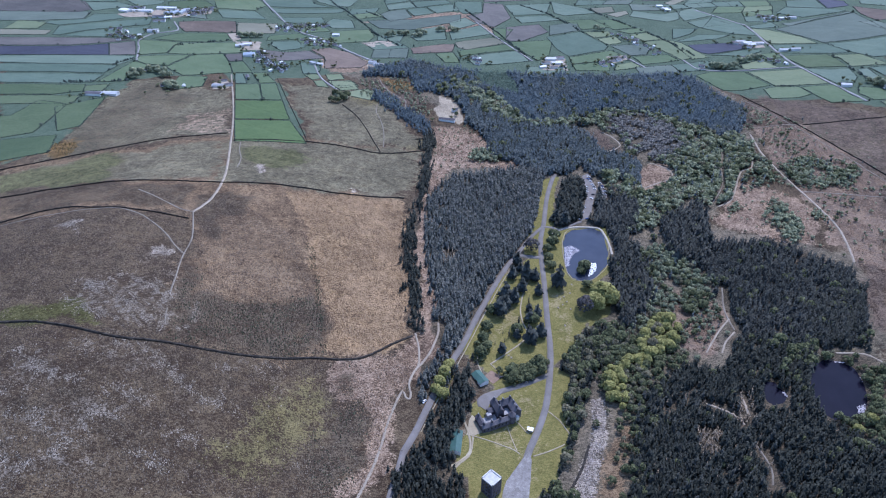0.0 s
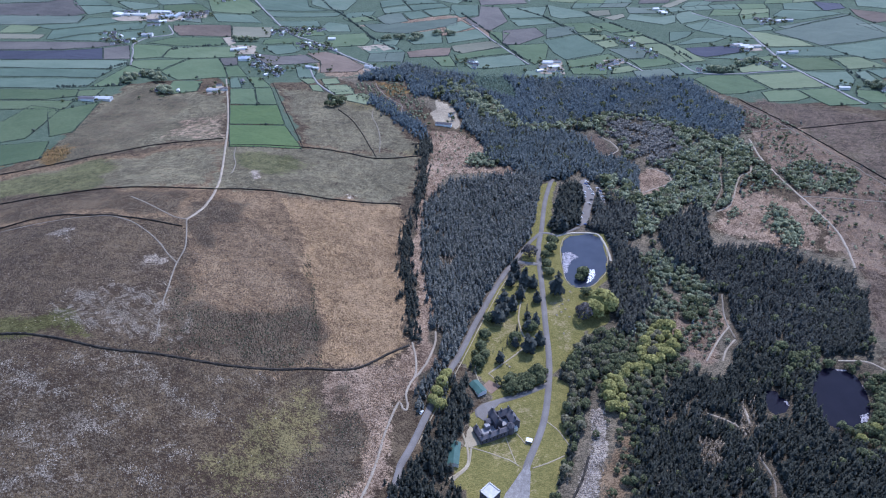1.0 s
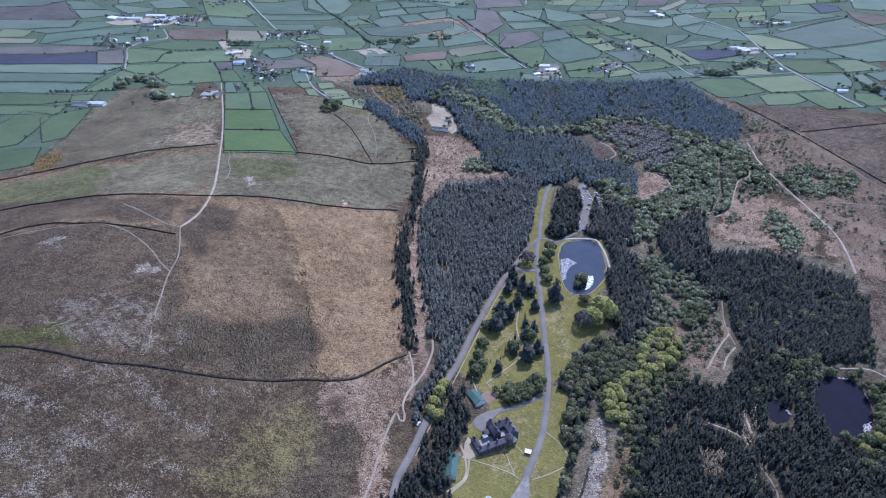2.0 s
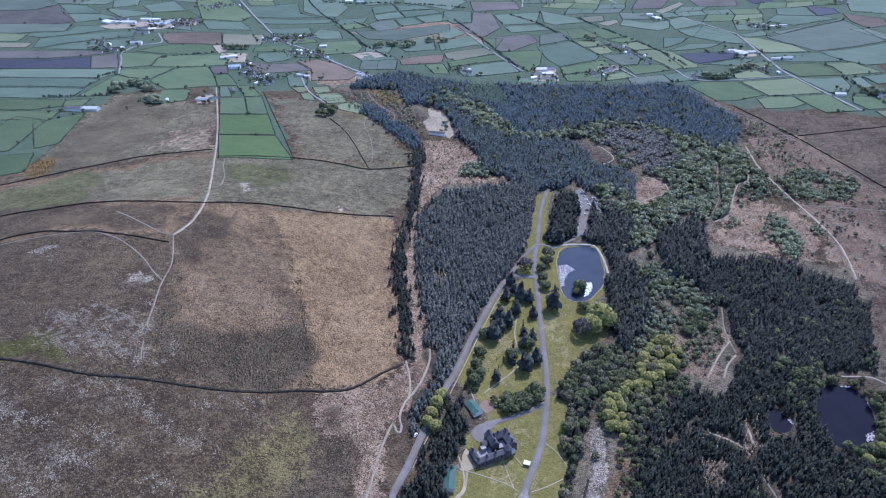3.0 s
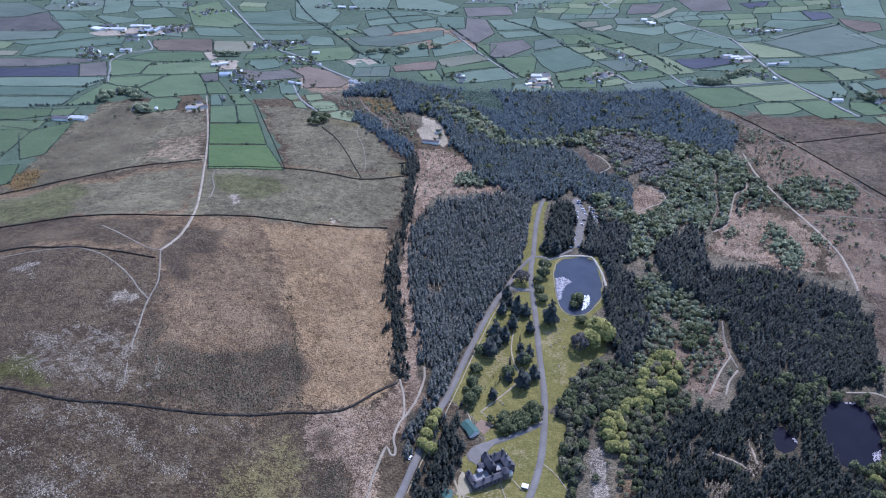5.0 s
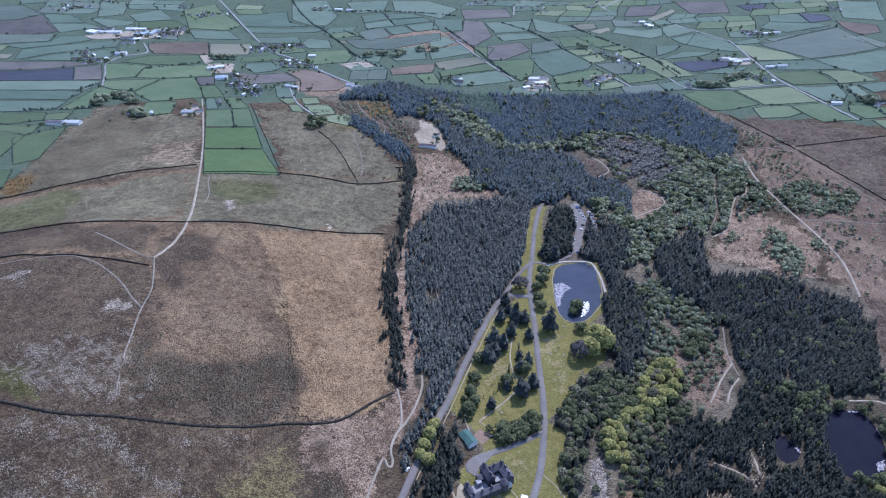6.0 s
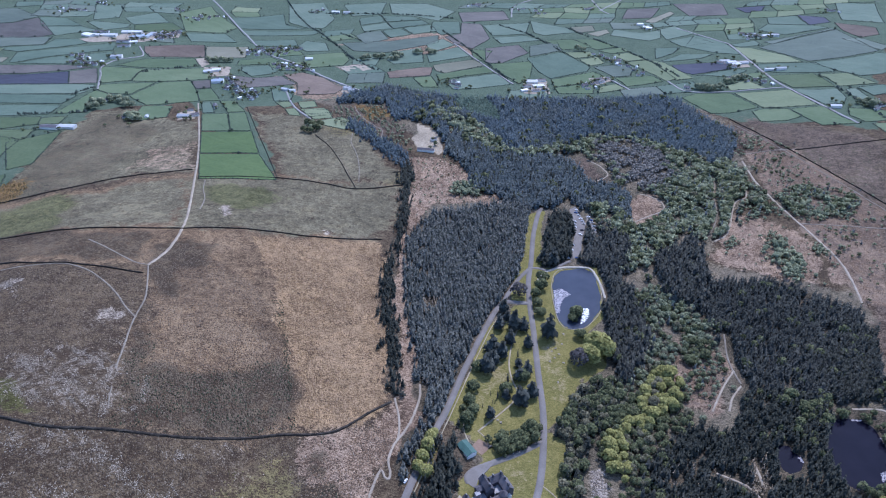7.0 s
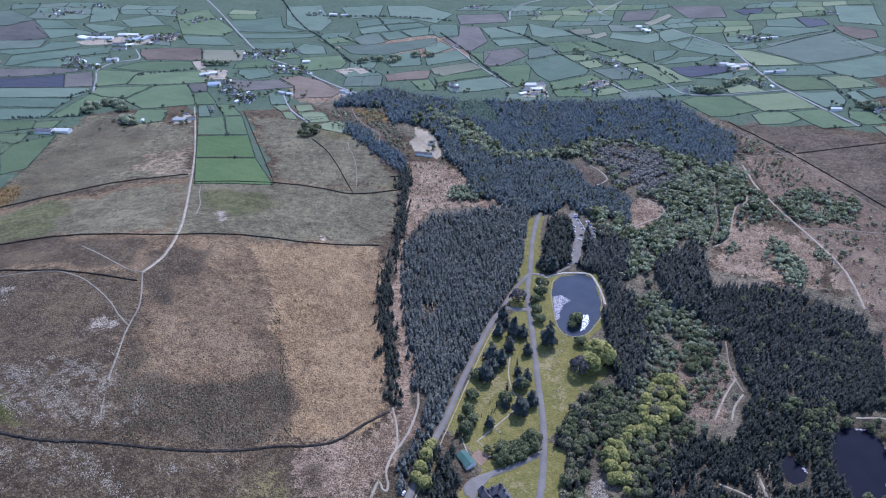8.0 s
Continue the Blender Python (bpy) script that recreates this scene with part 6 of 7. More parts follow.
# ---- single trees ----
def lone_tree(name, shape, height, mat, label, category, spread=1.0, heart=0.12):
    """A tree with a tapered trunk with limbs and a crown, its base at the origin."""
    v, f = shape
    ob = tagged(new(name), label, category)
    crown = new("crown", mesh_of("crown", v * np.array((height * spread, height * spread, height)), f, mat, True))
    crown.parent = ob
    out = np.array([q.co[:] for q in crown.data.vertices])
    rounded(crown.data, out, np.array((0, 0, heart * height)))
    bm = bmesh.new()
    bmesh.ops.create_cone(bm, cap_ends=True, segments=7, radius1=height * 0.028, radius2=height * 0.012, depth=height * 0.55, matrix=Matrix.Translation((0, 0, height * 0.245)))
    for k in range(4):
        a = 1.57 * k + height
        m = Matrix.Translation((0, 0, height * (0.26 + 0.05 * k))) @ Matrix.Rotation(a, 4, "Z") @ Matrix.Rotation(0.9, 4, "Y") @ Matrix.Translation((0, 0, height * 0.1))
        bmesh.ops.create_cone(bm, cap_ends=True, segments=5, radius1=height * 0.010, radius2=height * 0.004, depth=height * 0.2, matrix=m)
    part("trunk", bm, M_BARK, ob)
    return ob


def plant(makers, spots, group=""):
    """Stands copies of the given trees at x, y, scale."""
    for k, (x, y, s) in enumerate(spots):
        proto = makers[k % len(makers)]
        ob = copy_thing(proto, pose(x, y, float(lie(x, y)[0]) - 0.1, 0, 0, float(rng.random() * 360)))
        ob.scale = (s, s, s * float(rng.uniform(0.9, 1.15)))
        if group:
            ob["group"] = group


def drop(makers):
    for m in makers:
        for o in (*m.children_recursive, m):
            bpy.data.objects.remove(o)


wide_fir = [conifer_shape(8, 14, 60 + s, 0.16) for s in range(4)]
bushy_fir = [conifer_shape(16, 18, 64 + s, 0.22, True) for s in range(4)]
spruces = [lone_tree("spruce", wide_fir[s], 10, M_CONIFER, "dark green spruce at the plantation's edge", "tree", 0.9) for s in range(4)]
near_ones = sorted(LONE_CONIFERS, key=lambda c: c[1])[:300]
plant(spruces, [(x, y, h / 10 * float(rng.uniform(0.75, 1.3))) for x, y, h in near_ones], "spruces of the lower plantation")
rest = np.array([(x, y) for x, y, h in sorted(LONE_CONIFERS, key=lambda c: c[1])[300:]])
if len(rest):
    stand("conifer_plantation", CONIFERS_NEAR, rest, 10, M_CONIFER, "dense dark green spruce plantation on the valley side", 1.0)
drop(spruces)
firs = [lone_tree("park_conifer", bushy_fir[s], 21, M_PARKFIR, "broad dark conifer standing on the park lawn", "tree", 1.36) for s in range(4)]
plant(firs, [(72.1, 548.9, 0.9), (81.5, 561.5, 0.65), (86.8, 547.3, 1.15), (79.2, 573.3, 0.8), (61.8, 515.6, 1.15), (70.5, 509.5, 1.0), (80.0, 527.0, 0.9), (55.4, 490.1, 1.15), (61.6, 500.4, 0.9), (95.3, 546.6, 0.85), (96.1, 522.7, 0.8), (84.1, 496.4, 0.6), (82.3, 480.9, 0.8), (90.5, 487.7, 0.75), (91.1, 461.0, 0.95), (79.8, 451.3, 1.1), (118.0, 535.6, 1.3), (143, 657, 1.1), (134, 663, 0.95), (52.9, 437.1, 0.65), (68.7, 458.6, 0.65)], "conifers in the park")
drop(firs)
yews = [lone_tree("columnar_conifer", conifer_shape(9, 9, 70 + s), 11, M_CONIFER, "narrow dark columnar conifer on the lawn", "tree", 0.62) for s in range(2)]
plant(yews, [(x, y, 1.0) for x, y in [(72, 478.6), (85, 508.7), (61.2, 458.6), (72.4, 476.7)]] + [(x, y, 0.5) for x, y in [(55.8, 461.4), (56.7, 452.5), (47.6, 447.9)]], "columnar conifers")
drop(yews)
leafy = [lone_tree("park_tree", broad_shape(300, 0.075, 80 + s), 10, M_BROAD, "dull green broadleaf tree in the park", "tree", 1.25, 0.36) for s in range(3)]
plant(leafy, [(x, y, float(rng.uniform(0.95, 1.3))) for x, y in [(85.3, 480.5), (41.3, 467.3), (115, 569), (115, 584), (123, 612), (126, 625), (115, 600), (36.8, 451.5), (39.8, 441.1), (33.2, 430), (47, 491.3), (148, 535), (69.1, 464), (150, 566), (146, 560), (153, 572), (-177, 999), (-168, 995), (-160, 1005), (-156, 1021), (-167, 1020), (-175, 1026)]],
      "broadleaf trees in the park")
farm_trees = [lone_tree("farm_tree", broad_shape(90, 0.12, 84 + s), 9, M_SCRUB, "rounded grey-green tree beside a farm", "tree", 1.2, 0.36) for s in range(3)]
plant(farm_trees, [(x + dx, y + dy, float(rng.uniform(0.9, 1.5))) for dx, dy in ((0, 0), (8, 3), (-6, 5)) for x, y in [(-531, 1087), (-530, 1107), (-511, 1126), (-495, 1119), (-479, 1100), (-455, 1048), (-445, 1038), (-56, 1375), (-46, 1393), (-6, 1413), (23, 1411), (-85, 1392), (339, 1445), (500, 1183), (511, 1175), (526, 1178), (560, 1209), (587, 1224), (53, 1068), (63, 1015), (57, 1005), (-113, 1385), (718, 1061), (723, 1046), (-423, 1389), (-407, 1391), (-391, 1393)]] + [(x, y, 1.0) for x, y in [(-175, 1023), (-168, 1012), (-163, 1020), (-157, 1012), (-170, 1034)]], "trees round the farms")
drop(leafy)
drop(farm_trees)
limes = [lone_tree("spring_tree", broad_shape(420, 0.065, 90 + s), 15, M_SPRING, "bright yellow-green spring broadleaf tree", "tree", 1.15, 0.36) for s in range(3)]
plant(limes, [(x, y, s) for (x, y), s in zip([(157.4, 512.4), (149.6, 500.9), (164.7, 506.9), (1.9, 398.3), (-2.8, 388.7), (4.4, 406.9), (-6.0, 379.1), (-0.5, 376.3), (6.4, 413.0)], (1.7, 1.35, 1.3, 0.8, 0.75, 0.7, 0.65, 0.8, 0.55))] + [(x, y, 0.6) for x, y in [(316.4, 335.4), (332.1, 345.5), (145.1, 388.7), (152.9, 381.8)]], "spring-green trees")
drop(limes)
bare = [lone_tree("bare_tree", broad_shape(420, 0.05, 96), 13, M_TWIGS, "grey-purple leafless broadleaf tree on the lawn's edge", "tree", 1.2, 0.36)]
plant(bare, [(98, 601, 1.3), (138.7, 496.7, 1.35), (136.2, 505.5, 0.7)], "leafless trees")
drop(bare)


# ---- the mansion ----
def mansion(x, y, turn):
    ob = thing("mansion", x, y, turn, "dark stone mansion with slate roofs round a pale courtyard", "house")
    ranges = [(0, 0, 24, 4.2, 4.6, 6.4, "x"), (0, 4.2, 4.2, 14, 4.6, 6.4, "y"), (17, 8, 23, 21, 7.0, 10.5, "y"), (23, 13, 34, 19, 7.0, 10.3, "x"), (29, 3, 36, 13, 6.6, 10.0, "y"), (12, 13, 17, 18, 4.2, 6.0, "x")]
    for x0, y0, x1, y1, h, top, along in ranges:
        wall = part("wall", gabled_walls(x0, y0, x1, y1, h, top, along), M_DARKSTONE, ob)
        part("roof", prism(bmesh.new(), x0, y0, x1, y1, h, top, along), M_SLATE, ob)
        length = (x1 - x0) if along == "x" else (y1 - y0)
        for k in range(max(1, int(length / 3.2))):
            a = 1.6 + 3.2 * k
            for z in ((1.0, 2.8), (3.6, 5.0)):
                if along == "x":
                    part("window", box_bm(x0 + a - 0.5, y0 - 0.06, z[0], x0 + a + 0.5, y0 + 0.1, z[1]), M_GLASS, wall)
                else:
                    part("window", box_bm(x0 - 0.06, y0 + a - 0.5, z[0], x0 + 0.1, y0 + a + 0.5, z[1]), M_GLASS, wall)
    for cx, cy, z in ((2.1, 2.1, 6.4), (9, 2.1, 6.4), (16.5, 2.1, 6.4), (2.1, 12, 6.4), (20, 19.5, 10), (20, 10, 10), (26, 16, 9.8), (32.5, 16, 9.8), (32.5, 5, 9.6), (33, 11, 9.6)):
        chimney = part("chimney", box_bm(cx - 0.55, cy - 0.8, z - 2.5, cx + 0.55, cy + 0.8, z + 2.6, bevel=0.05), M_DARKSTONE, ob, "tall dark stone chimney stack")
        for dy in (-0.4, 0.4):
            bm = bmesh.new()
            bmesh.ops.create_cone(bm, segments=8, radius1=0.22, radius2=0.17, depth=0.8, cap_ends=True, matrix=Matrix.Translation((cx, cy + dy, z + 2.95)))
            part("chimney_pot", bm, M_COPING, chimney)
    bm = bmesh.new()
    bmesh.ops.create_cone(bm, segments=8, radius1=3.0, radius2=3.0, depth=8.0, cap_ends=True, matrix=Matrix.Translation((27, 2.2, 3.0)))
    part("bay", bm, M_DARKSTONE, ob)
    bm = bmesh.new()
    bmesh.ops.create_cone(bm, segments=8, radius1=3.4, radius2=0.1, depth=3.2, cap_ends=True, matrix=Matrix.Translation((27, 2.2, 8.6)))
    part("bay_roof", bm, M_SLATE, ob)
    part("porch", box_bm(30, 0.5, -0.5, 33, 3.2, 3.4, bevel=0.05), M_COPING, ob, "pale stone porch")
    part("courtyard", box_bm(4.2, 4.2, -0.6, 17, 13, 0.9), M_FELT, ob, "pale paved courtyard")
    part("flat_roof", box_bm(9.5, 10.5, 0, 13.5, 14, 4.6, bevel=0.05), M_FELT, ob, "pale flat-roofed annexe")
    part("inner_roof", box_bm(23, 7, -0.5, 29, 13, 3.2), M_FELT, ob, "pale flat roof between the ranges")
    part("door", box_bm(18, 7.9, 0, 19.2, 8.0, 2.1), M_DOOR, ob)
    return ob


mansion(31.3, 345.5, 24)


def tower(x, y, turn, side, top):
    z = float(lie(x, y)[0])
    h, s = top - z, side / 2
    ob = thing("tower", x, y, turn, "square dark stone tower with a pale flat roof", "tower")
    wall = part("wall", box_bm(-s, -s, -1, s, s, h - 0.5), M_DARKSTONE, ob)
    part("roof", box_bm(-s + 0.7, -s + 0.7, h - 0.6, s - 0.7, s - 0.7, h - 0.3), M_LEAD, ob, "pale grey flat roof")
    for k in range(4):
        bm = box_bm(-s - 0.15, s - 0.75, h - 0.6, s + 0.15, s + 0.15, h + 0.35, bevel=0.06)
        bmesh.ops.rotate(bm, verts=bm.verts, cent=(0, 0, 0), matrix=Matrix.Rotation(k * math.pi / 2, 3, "Z"))
        part("parapet", bm, M_COPING, ob, "pale stone parapet")
        for a in (-2.6, 0, 2.6):
            for z0 in (2.0, 5.5, 9.0, 12.4):
                bm = box_bm(a - 0.55, s - 0.1, z0, a + 0.55, s + 0.05, z0 + 1.7)
                bmesh.ops.rotate(bm, verts=bm.verts, cent=(0, 0, 0), matrix=Matrix.Rotation(k * math.pi / 2, 3, "Z"))
                part("window", bm, M_GLASS, wall)
    return ob


tower(34.5, 293.0, 45, 10.2, 6.0)


def barn(x, y, turn, length, width, eave, ridge, roof, wall, label, group="", chimneys=0, windows=0, category="building"):
    """A gabled building with its ridge along its length."""
    ob = thing("house" if windows else "barn", x, y, turn, label, category, group)
    a, b = length / 2, width / 2
    w = part("wall", gabled_walls(-a, -b, a, b, eave, ridge), wall, ob)
    part("roof", prism(bmesh.new(), -a, -b, a, b, eave, ridge), roof, ob)
    for k in range(chimneys):
        cx = (-a + 0.8) if k == 0 else (a - 0.8)
        part("chimney", box_bm(cx - 0.45, -0.4, eave, cx + 0.45, 0.4, ridge + 1.0), wall, ob)
    for k in range(windows):
        cx = -a + length * (k + 0.5) / windows
        part("window", box_bm(cx - 0.5, -b - 0.05, 0.9, cx + 0.5, -b + 0.1, 2.1), M_GLASS, w)
    part("door", box_bm(-0.5 if windows else -1.8, b - 0.1, 0, 0.5 if windows else 1.8, b + 0.05, 2.1 if windows else min(3.2, eave - 0.3)), M_DOOR, w)
    return ob


barn(10.3, 333.0, 84, 20, 8.0, 3.0, 4.8, M_GREENROOF, M_PLASTER, "long hut with a green sheet roof beside the lawn", category="hut")
barn(31.6, 402.5, 121, 14, 8.5, 2.8, 4.6, M_GREENROOF, M_PLASTER, "small hut with a green sheet roof under trees", category="hut")

GARDENS = []
FARM_BUILDINGS = []
FARM_BUILDINGS.append(([(-731, 1559)], 30, 18, -20, "shed"))
FARM_BUILDINGS.append(([(-699, 1563)], 70, 17, 7, "shed"))
FARM_BUILDINGS.append(([(-716, 1591)], 46, 14, 7, "grey"))
FARM_BUILDINGS.append(([(-659, 1593)], 24, 14, 5, "shed"))
FARM_BUILDINGS.append(([(-632, 1554), (-617, 1556), (-604, 1564)], 26, 13, 65, "blue"))
FARM_BUILDINGS.append(([(-640, 1595), (-596, 1591)], 28, 12, 5, "shed"))
FARM_BUILDINGS.append(([(-638, 1514), (-625, 1479)], 34, 13, 8, "grey"))
FARM_BUILDINGS.append(([(-616, 1509)], 18, 12, 30, "shed"))
FARM_BUILDINGS.append(([(-581, 1558), (-574, 1566), (-569, 1576), (-562, 1584), (-555, 1591), (-581, 1595)], 16, 10, 20, "house"))
FARM_BUILDINGS.append(([(-606, 1391)], 22, 13, 15, "shed"))
FARM_BUILDINGS.append(([(-677, 1355), (-670, 1373), (-681, 1405), (-635, 1350)], 14, 9, 12, "house"))
FARM_BUILDINGS.append(([(-644, 1346)], 16, 8, 5, "grey"))
FARM_BUILDINGS.append(([(-606, 1396)], 16, 9, 25, "shed"))
FARM_BUILDINGS.append(([(-675, 1354), (-677, 1394), (-644, 1339), (-628, 1339)], 12, 7, 15, "house"))
FARM_BUILDINGS.append(([(-891, 1795), (-869, 1788), (-847, 1780), (-867, 1765)], 13, 7, 10, "house"))
FARM_BUILDINGS.append(([(-590, 1572), (-581, 1595), (-566, 1582), (-563, 1605), (-553, 1613), (-576, 1549)], 12, 7, 20, "house"))
FARM_BUILDINGS.append(([(-832, 1866), (-807, 1846)], 14, 7, 5, "house"))
FARM_BUILDINGS.append(([(-622, 1832), (-604, 1819)], 12, 7, 15, "house"))
FARM_BUILDINGS.append(([(-559, 1757), (-546, 1771), (-527, 1777), (-510, 1788), (-545, 1739)], 12, 7, 10, "house"))
FARM_BUILDINGS.append(([(-554, 1000)], 30, 12, 3, "grey"))
FARM_BUILDINGS.append(([(-531, 1002)], 36, 13, 3, "shed"))
FARM_BUILDINGS.append(([(-525, 1131)], 14, 8, 20, "house"))
FARM_BUILDINGS.append(([(-462, 1051), (-446, 1047)], 13, 8, 10, "house"))
FARM_BUILDINGS.append(([(-376, 1060)], 20, 10, 4, "shed"))
FARM_BUILDINGS.append(([(-375, 1093), (-361, 1069)], 14, 8, 30, "grey"))
FARM_BUILDINGS.append(([(-373, 1255)], 24, 16, 15, "blue"))
FARM_BUILDINGS.append(([(-361, 1278), (-352, 1264), (-346, 1213), (-322, 1191), (-305, 1179), (-300, 1192), (-287, 1173), (-320, 1214)], 12, 7, -30, "house"))
FARM_BUILDINGS.append(([(-394, 1328), (-407, 1315)], 16, 9, 20, "shed"))
FARM_BUILDINGS.append(([(-341, 1116)], 16, 8, -60, "grey"))
FARM_BUILDINGS.append(([(-242, 1208), (-228, 1201)], 14, 7, -15, "shed"))
FARM_BUILDINGS.append(([(-227, 1407)], 16, 9, 10, "shed"))
FARM_BUILDINGS.append(([(-298, 1466), (-284, 1456), (-320, 1458), (-256, 1370), (-246, 1361), (-274, 1363)], 12, 7, 15, "house"))
FARM_BUILDINGS.append(([(-217, 1830), (-187, 1814)], 20, 9, 3, "shed"))
FARM_BUILDINGS.append(([(-268, 1861), (-253, 1864)], 12, 7, 0, "house"))
FARM_BUILDINGS.append(([(-131, 1205), (-122, 1194)], 14, 8, -15, "shed"))
FARM_BUILDINGS.append(([(60, 1217), (52, 1229), (68, 1211)], 12, 7, -20, "house"))
FARM_BUILDINGS.append(([(206, 1248), (215, 1225)], 26, 14, 8, "shed"))
FARM_BUILDINGS.append(([(194, 1223), (206, 1200), (223, 1207), (225, 1256)], 18, 10, 15, "grey"))
FARM_BUILDINGS.append(([(185, 1198)], 16, 9, 30, "shed"))
FARM_BUILDINGS.append(([(302, 1230), (317, 1235)], 12, 7, 10, "house"))
FARM_BUILDINGS.append(([(333, 1259), (336, 1246), (351, 1264), (325, 1241)], 14, 8, 35, "grey"))
FARM_BUILDINGS.append(([(376, 1412), (382, 1389), (388, 1377), (398, 1368)], 14, 8, -25, "house"))
FARM_BUILDINGS.append(([(411, 1334), (416, 1312), (426, 1290)], 12, 7, -30, "house"))
FARM_BUILDINGS.append(([(433, 1817), (446, 1823)], 14, 8, 10, "grey"))
FARM_BUILDINGS.append(([(532, 1626), (535, 1615), (526, 1654)], 15, 8, -10, "shed"))
FARM_BUILDINGS.append(([(154, 1852), (142, 1845)], 16, 8, 5, "house"))
FARM_BUILDINGS.append(([(254, 1799), (296, 1790), (299, 1761)], 12, 7, 10, "house"))
FARM_BUILDINGS.append(([(721, 1536), (726, 1524), (725, 1503), (741, 1510), (748, 1498)], 14, 8, 5, "house"))
FARM_BUILDINGS.append(([(781, 1507), (760, 1506)], 20, 8, 8, "shed"))
FARM_BUILDINGS.append(([(602, 1336), (610, 1323), (612, 1307), (633, 1318)], 20, 10, 12, "shed"))
FARM_BUILDINGS.append(([(590, 1327), (603, 1298)], 16, 8, -35, "grey"))
FARM_BUILDINGS.append(([(659, 1266), (680, 1265)], 20, 7, 5, "shed"))
FARM_BUILDINGS.append(([(610, 1214), (618, 1199)], 12, 7, 10, "house"))
FARM_BUILDINGS.append(([(670, 1056)], 18, 8, 3, "shed"))
FARM_BUILDINGS.append(([(730, 1059), (745, 1069), (733, 1045)], 12, 8, 20, "house"))
FARM_BUILDINGS.append(([(1024, 1729), (1036, 1734)], 14, 7, 5, "house"))
FARM_BUILDINGS.append(([(479, 1196)], 12, 7, -20, "house"))
FARM_BUILDINGS.append(([(570, 1230), (590, 1239)], 16, 8, 25, "grey"))
FARM_BUILDINGS.append(([(-363, 1472), (-353, 1486), (-343, 1500), (-328, 1486), (-319, 1500), (-306, 1504), (-290, 1489), (-279, 1497), (-265, 1481), (-342, 1449), (-232, 1344), (-259, 1339), (-279, 1348), (-293, 1376), (-247, 1334), (-220, 1335)], 11, 7, 12, "house"))
FARM_BUILDINGS.append(([(-345, 1247), (-334, 1230), (-314, 1198), (-296, 1167), (-288, 1192)], 12, 7, -35, "house"))
FARM_BUILDINGS.append(([(6, 925)], 30, 8, -4, "grey"))
FARM_BUILDINGS.append(([(18, 964)], 9, 6, 30, "grey"))
FARM_BUILDINGS.append(([(306, 1239)], 10, 6, 80, "house"))
KINDS = {"shed": (4.5, 6.2, M_SHEET, M_PLASTER, 0, 0, "farm shed with a pale sheet-metal roof", "barn"), "grey": (4.2, 6.0, M_SLATE, M_PLASTER, 0, 0, "farm building with a grey roof beside a yard", "barn"),
         "blue": (5.0, 7.0, M_BLUEROOF, M_PLASTER, 0, 0, "large barn with a pale blue sheet roof", "barn"), "house": (3.2, 5.6, M_SLATE, M_PLASTER, 2, 3, "white plastered farmhouse with a slate roof", "house")}
for spots, length, width, turn, kind in FARM_BUILDINGS:
    eave, ridge, roof, wall, chimneys, windows, label, category = KINDS[kind]
    for k, (x, y) in enumerate(spots):
        s = float(rng.uniform(0.75, 1.05) if kind == "shed" else rng.uniform(0.62, 0.92))
        GARDENS += [(x + float(rng.normal(0, 16)), y + float(rng.normal(0, 16))) for _ in range(4)]
        barn(x, y, turn + (k % 3) * 9 - 9, length * s, width * s, eave * s, ridge * s, roof, wall, label, "farm buildings of the plain", chimneys, windows, category)
        if kind == "house":
            a = float(rng.random() * 6.283)
            bx, by = x + 17 * math.cos(a), y + 17 * math.sin(a)
            eave2, ridge2, roof2, wall2, c2, w2, label2, category2 = KINDS["shed" if k % 2 else "grey"]
            barn(bx, by, turn + 90 * (k % 2), 10 * s, 6 * s, 2.8, 4.0, roof2, wall2, label2, "farm buildings of the plain", c2, w2, category2)
stand("garden_shrubs", [broad_shape(18, 0.20, s + 45) for s in range(3)], np.array(GARDENS), 5.5, M_BROAD, "dull green trees and shrubs round the farms", 1.1, 0.36)
for outline in [[(-390, 1078), (-368, 1094), (-356, 1056), (-380, 1046)], [(192, 1247), (236, 1256), (230, 1191), (184, 1186)], [(587, 1339), (648, 1338), (634, 1294), (597, 1295)], [(-425, 1353), (-377, 1358), (-363, 1300), (-402, 1289)], [(-458, 1410), (-441, 1422), (-419, 1374), (-430, 1352)],
                [(-166, 1347), (-112, 1364), (-88, 1322), (-141, 1306)], [(318, 1270), (358, 1277), (357, 1251), (320, 1229)], [(-743, 1530), (-678, 1580), (-556, 1623), (-539, 1574), (-607, 1519), (-710, 1509)], [(-143, 1222), (-115, 1187), (-139, 1184)]]:
    patch("farmyard", outline, M_TRACK, "pale gravelled farmyard between buildings", "farmyard", 0.62, 8.0, wobble=1.5)

# ---- vehicles ----
PAINTS = {name: speckled(name + "_car_paint", *[tuple(c * k for c in col) for k in (0.9, 1.0, 1.05)], 0.5, 3.0, 0.25, spec=0.5) for name, col in
          {"white": (0.72, 0.72, 0.72), "silver": (0.45, 0.46, 0.48), "black": (0.02, 0.02, 0.025), "red": (0.35, 0.03, 0.03), "blue": (0.05, 0.10, 0.28)}.items()}


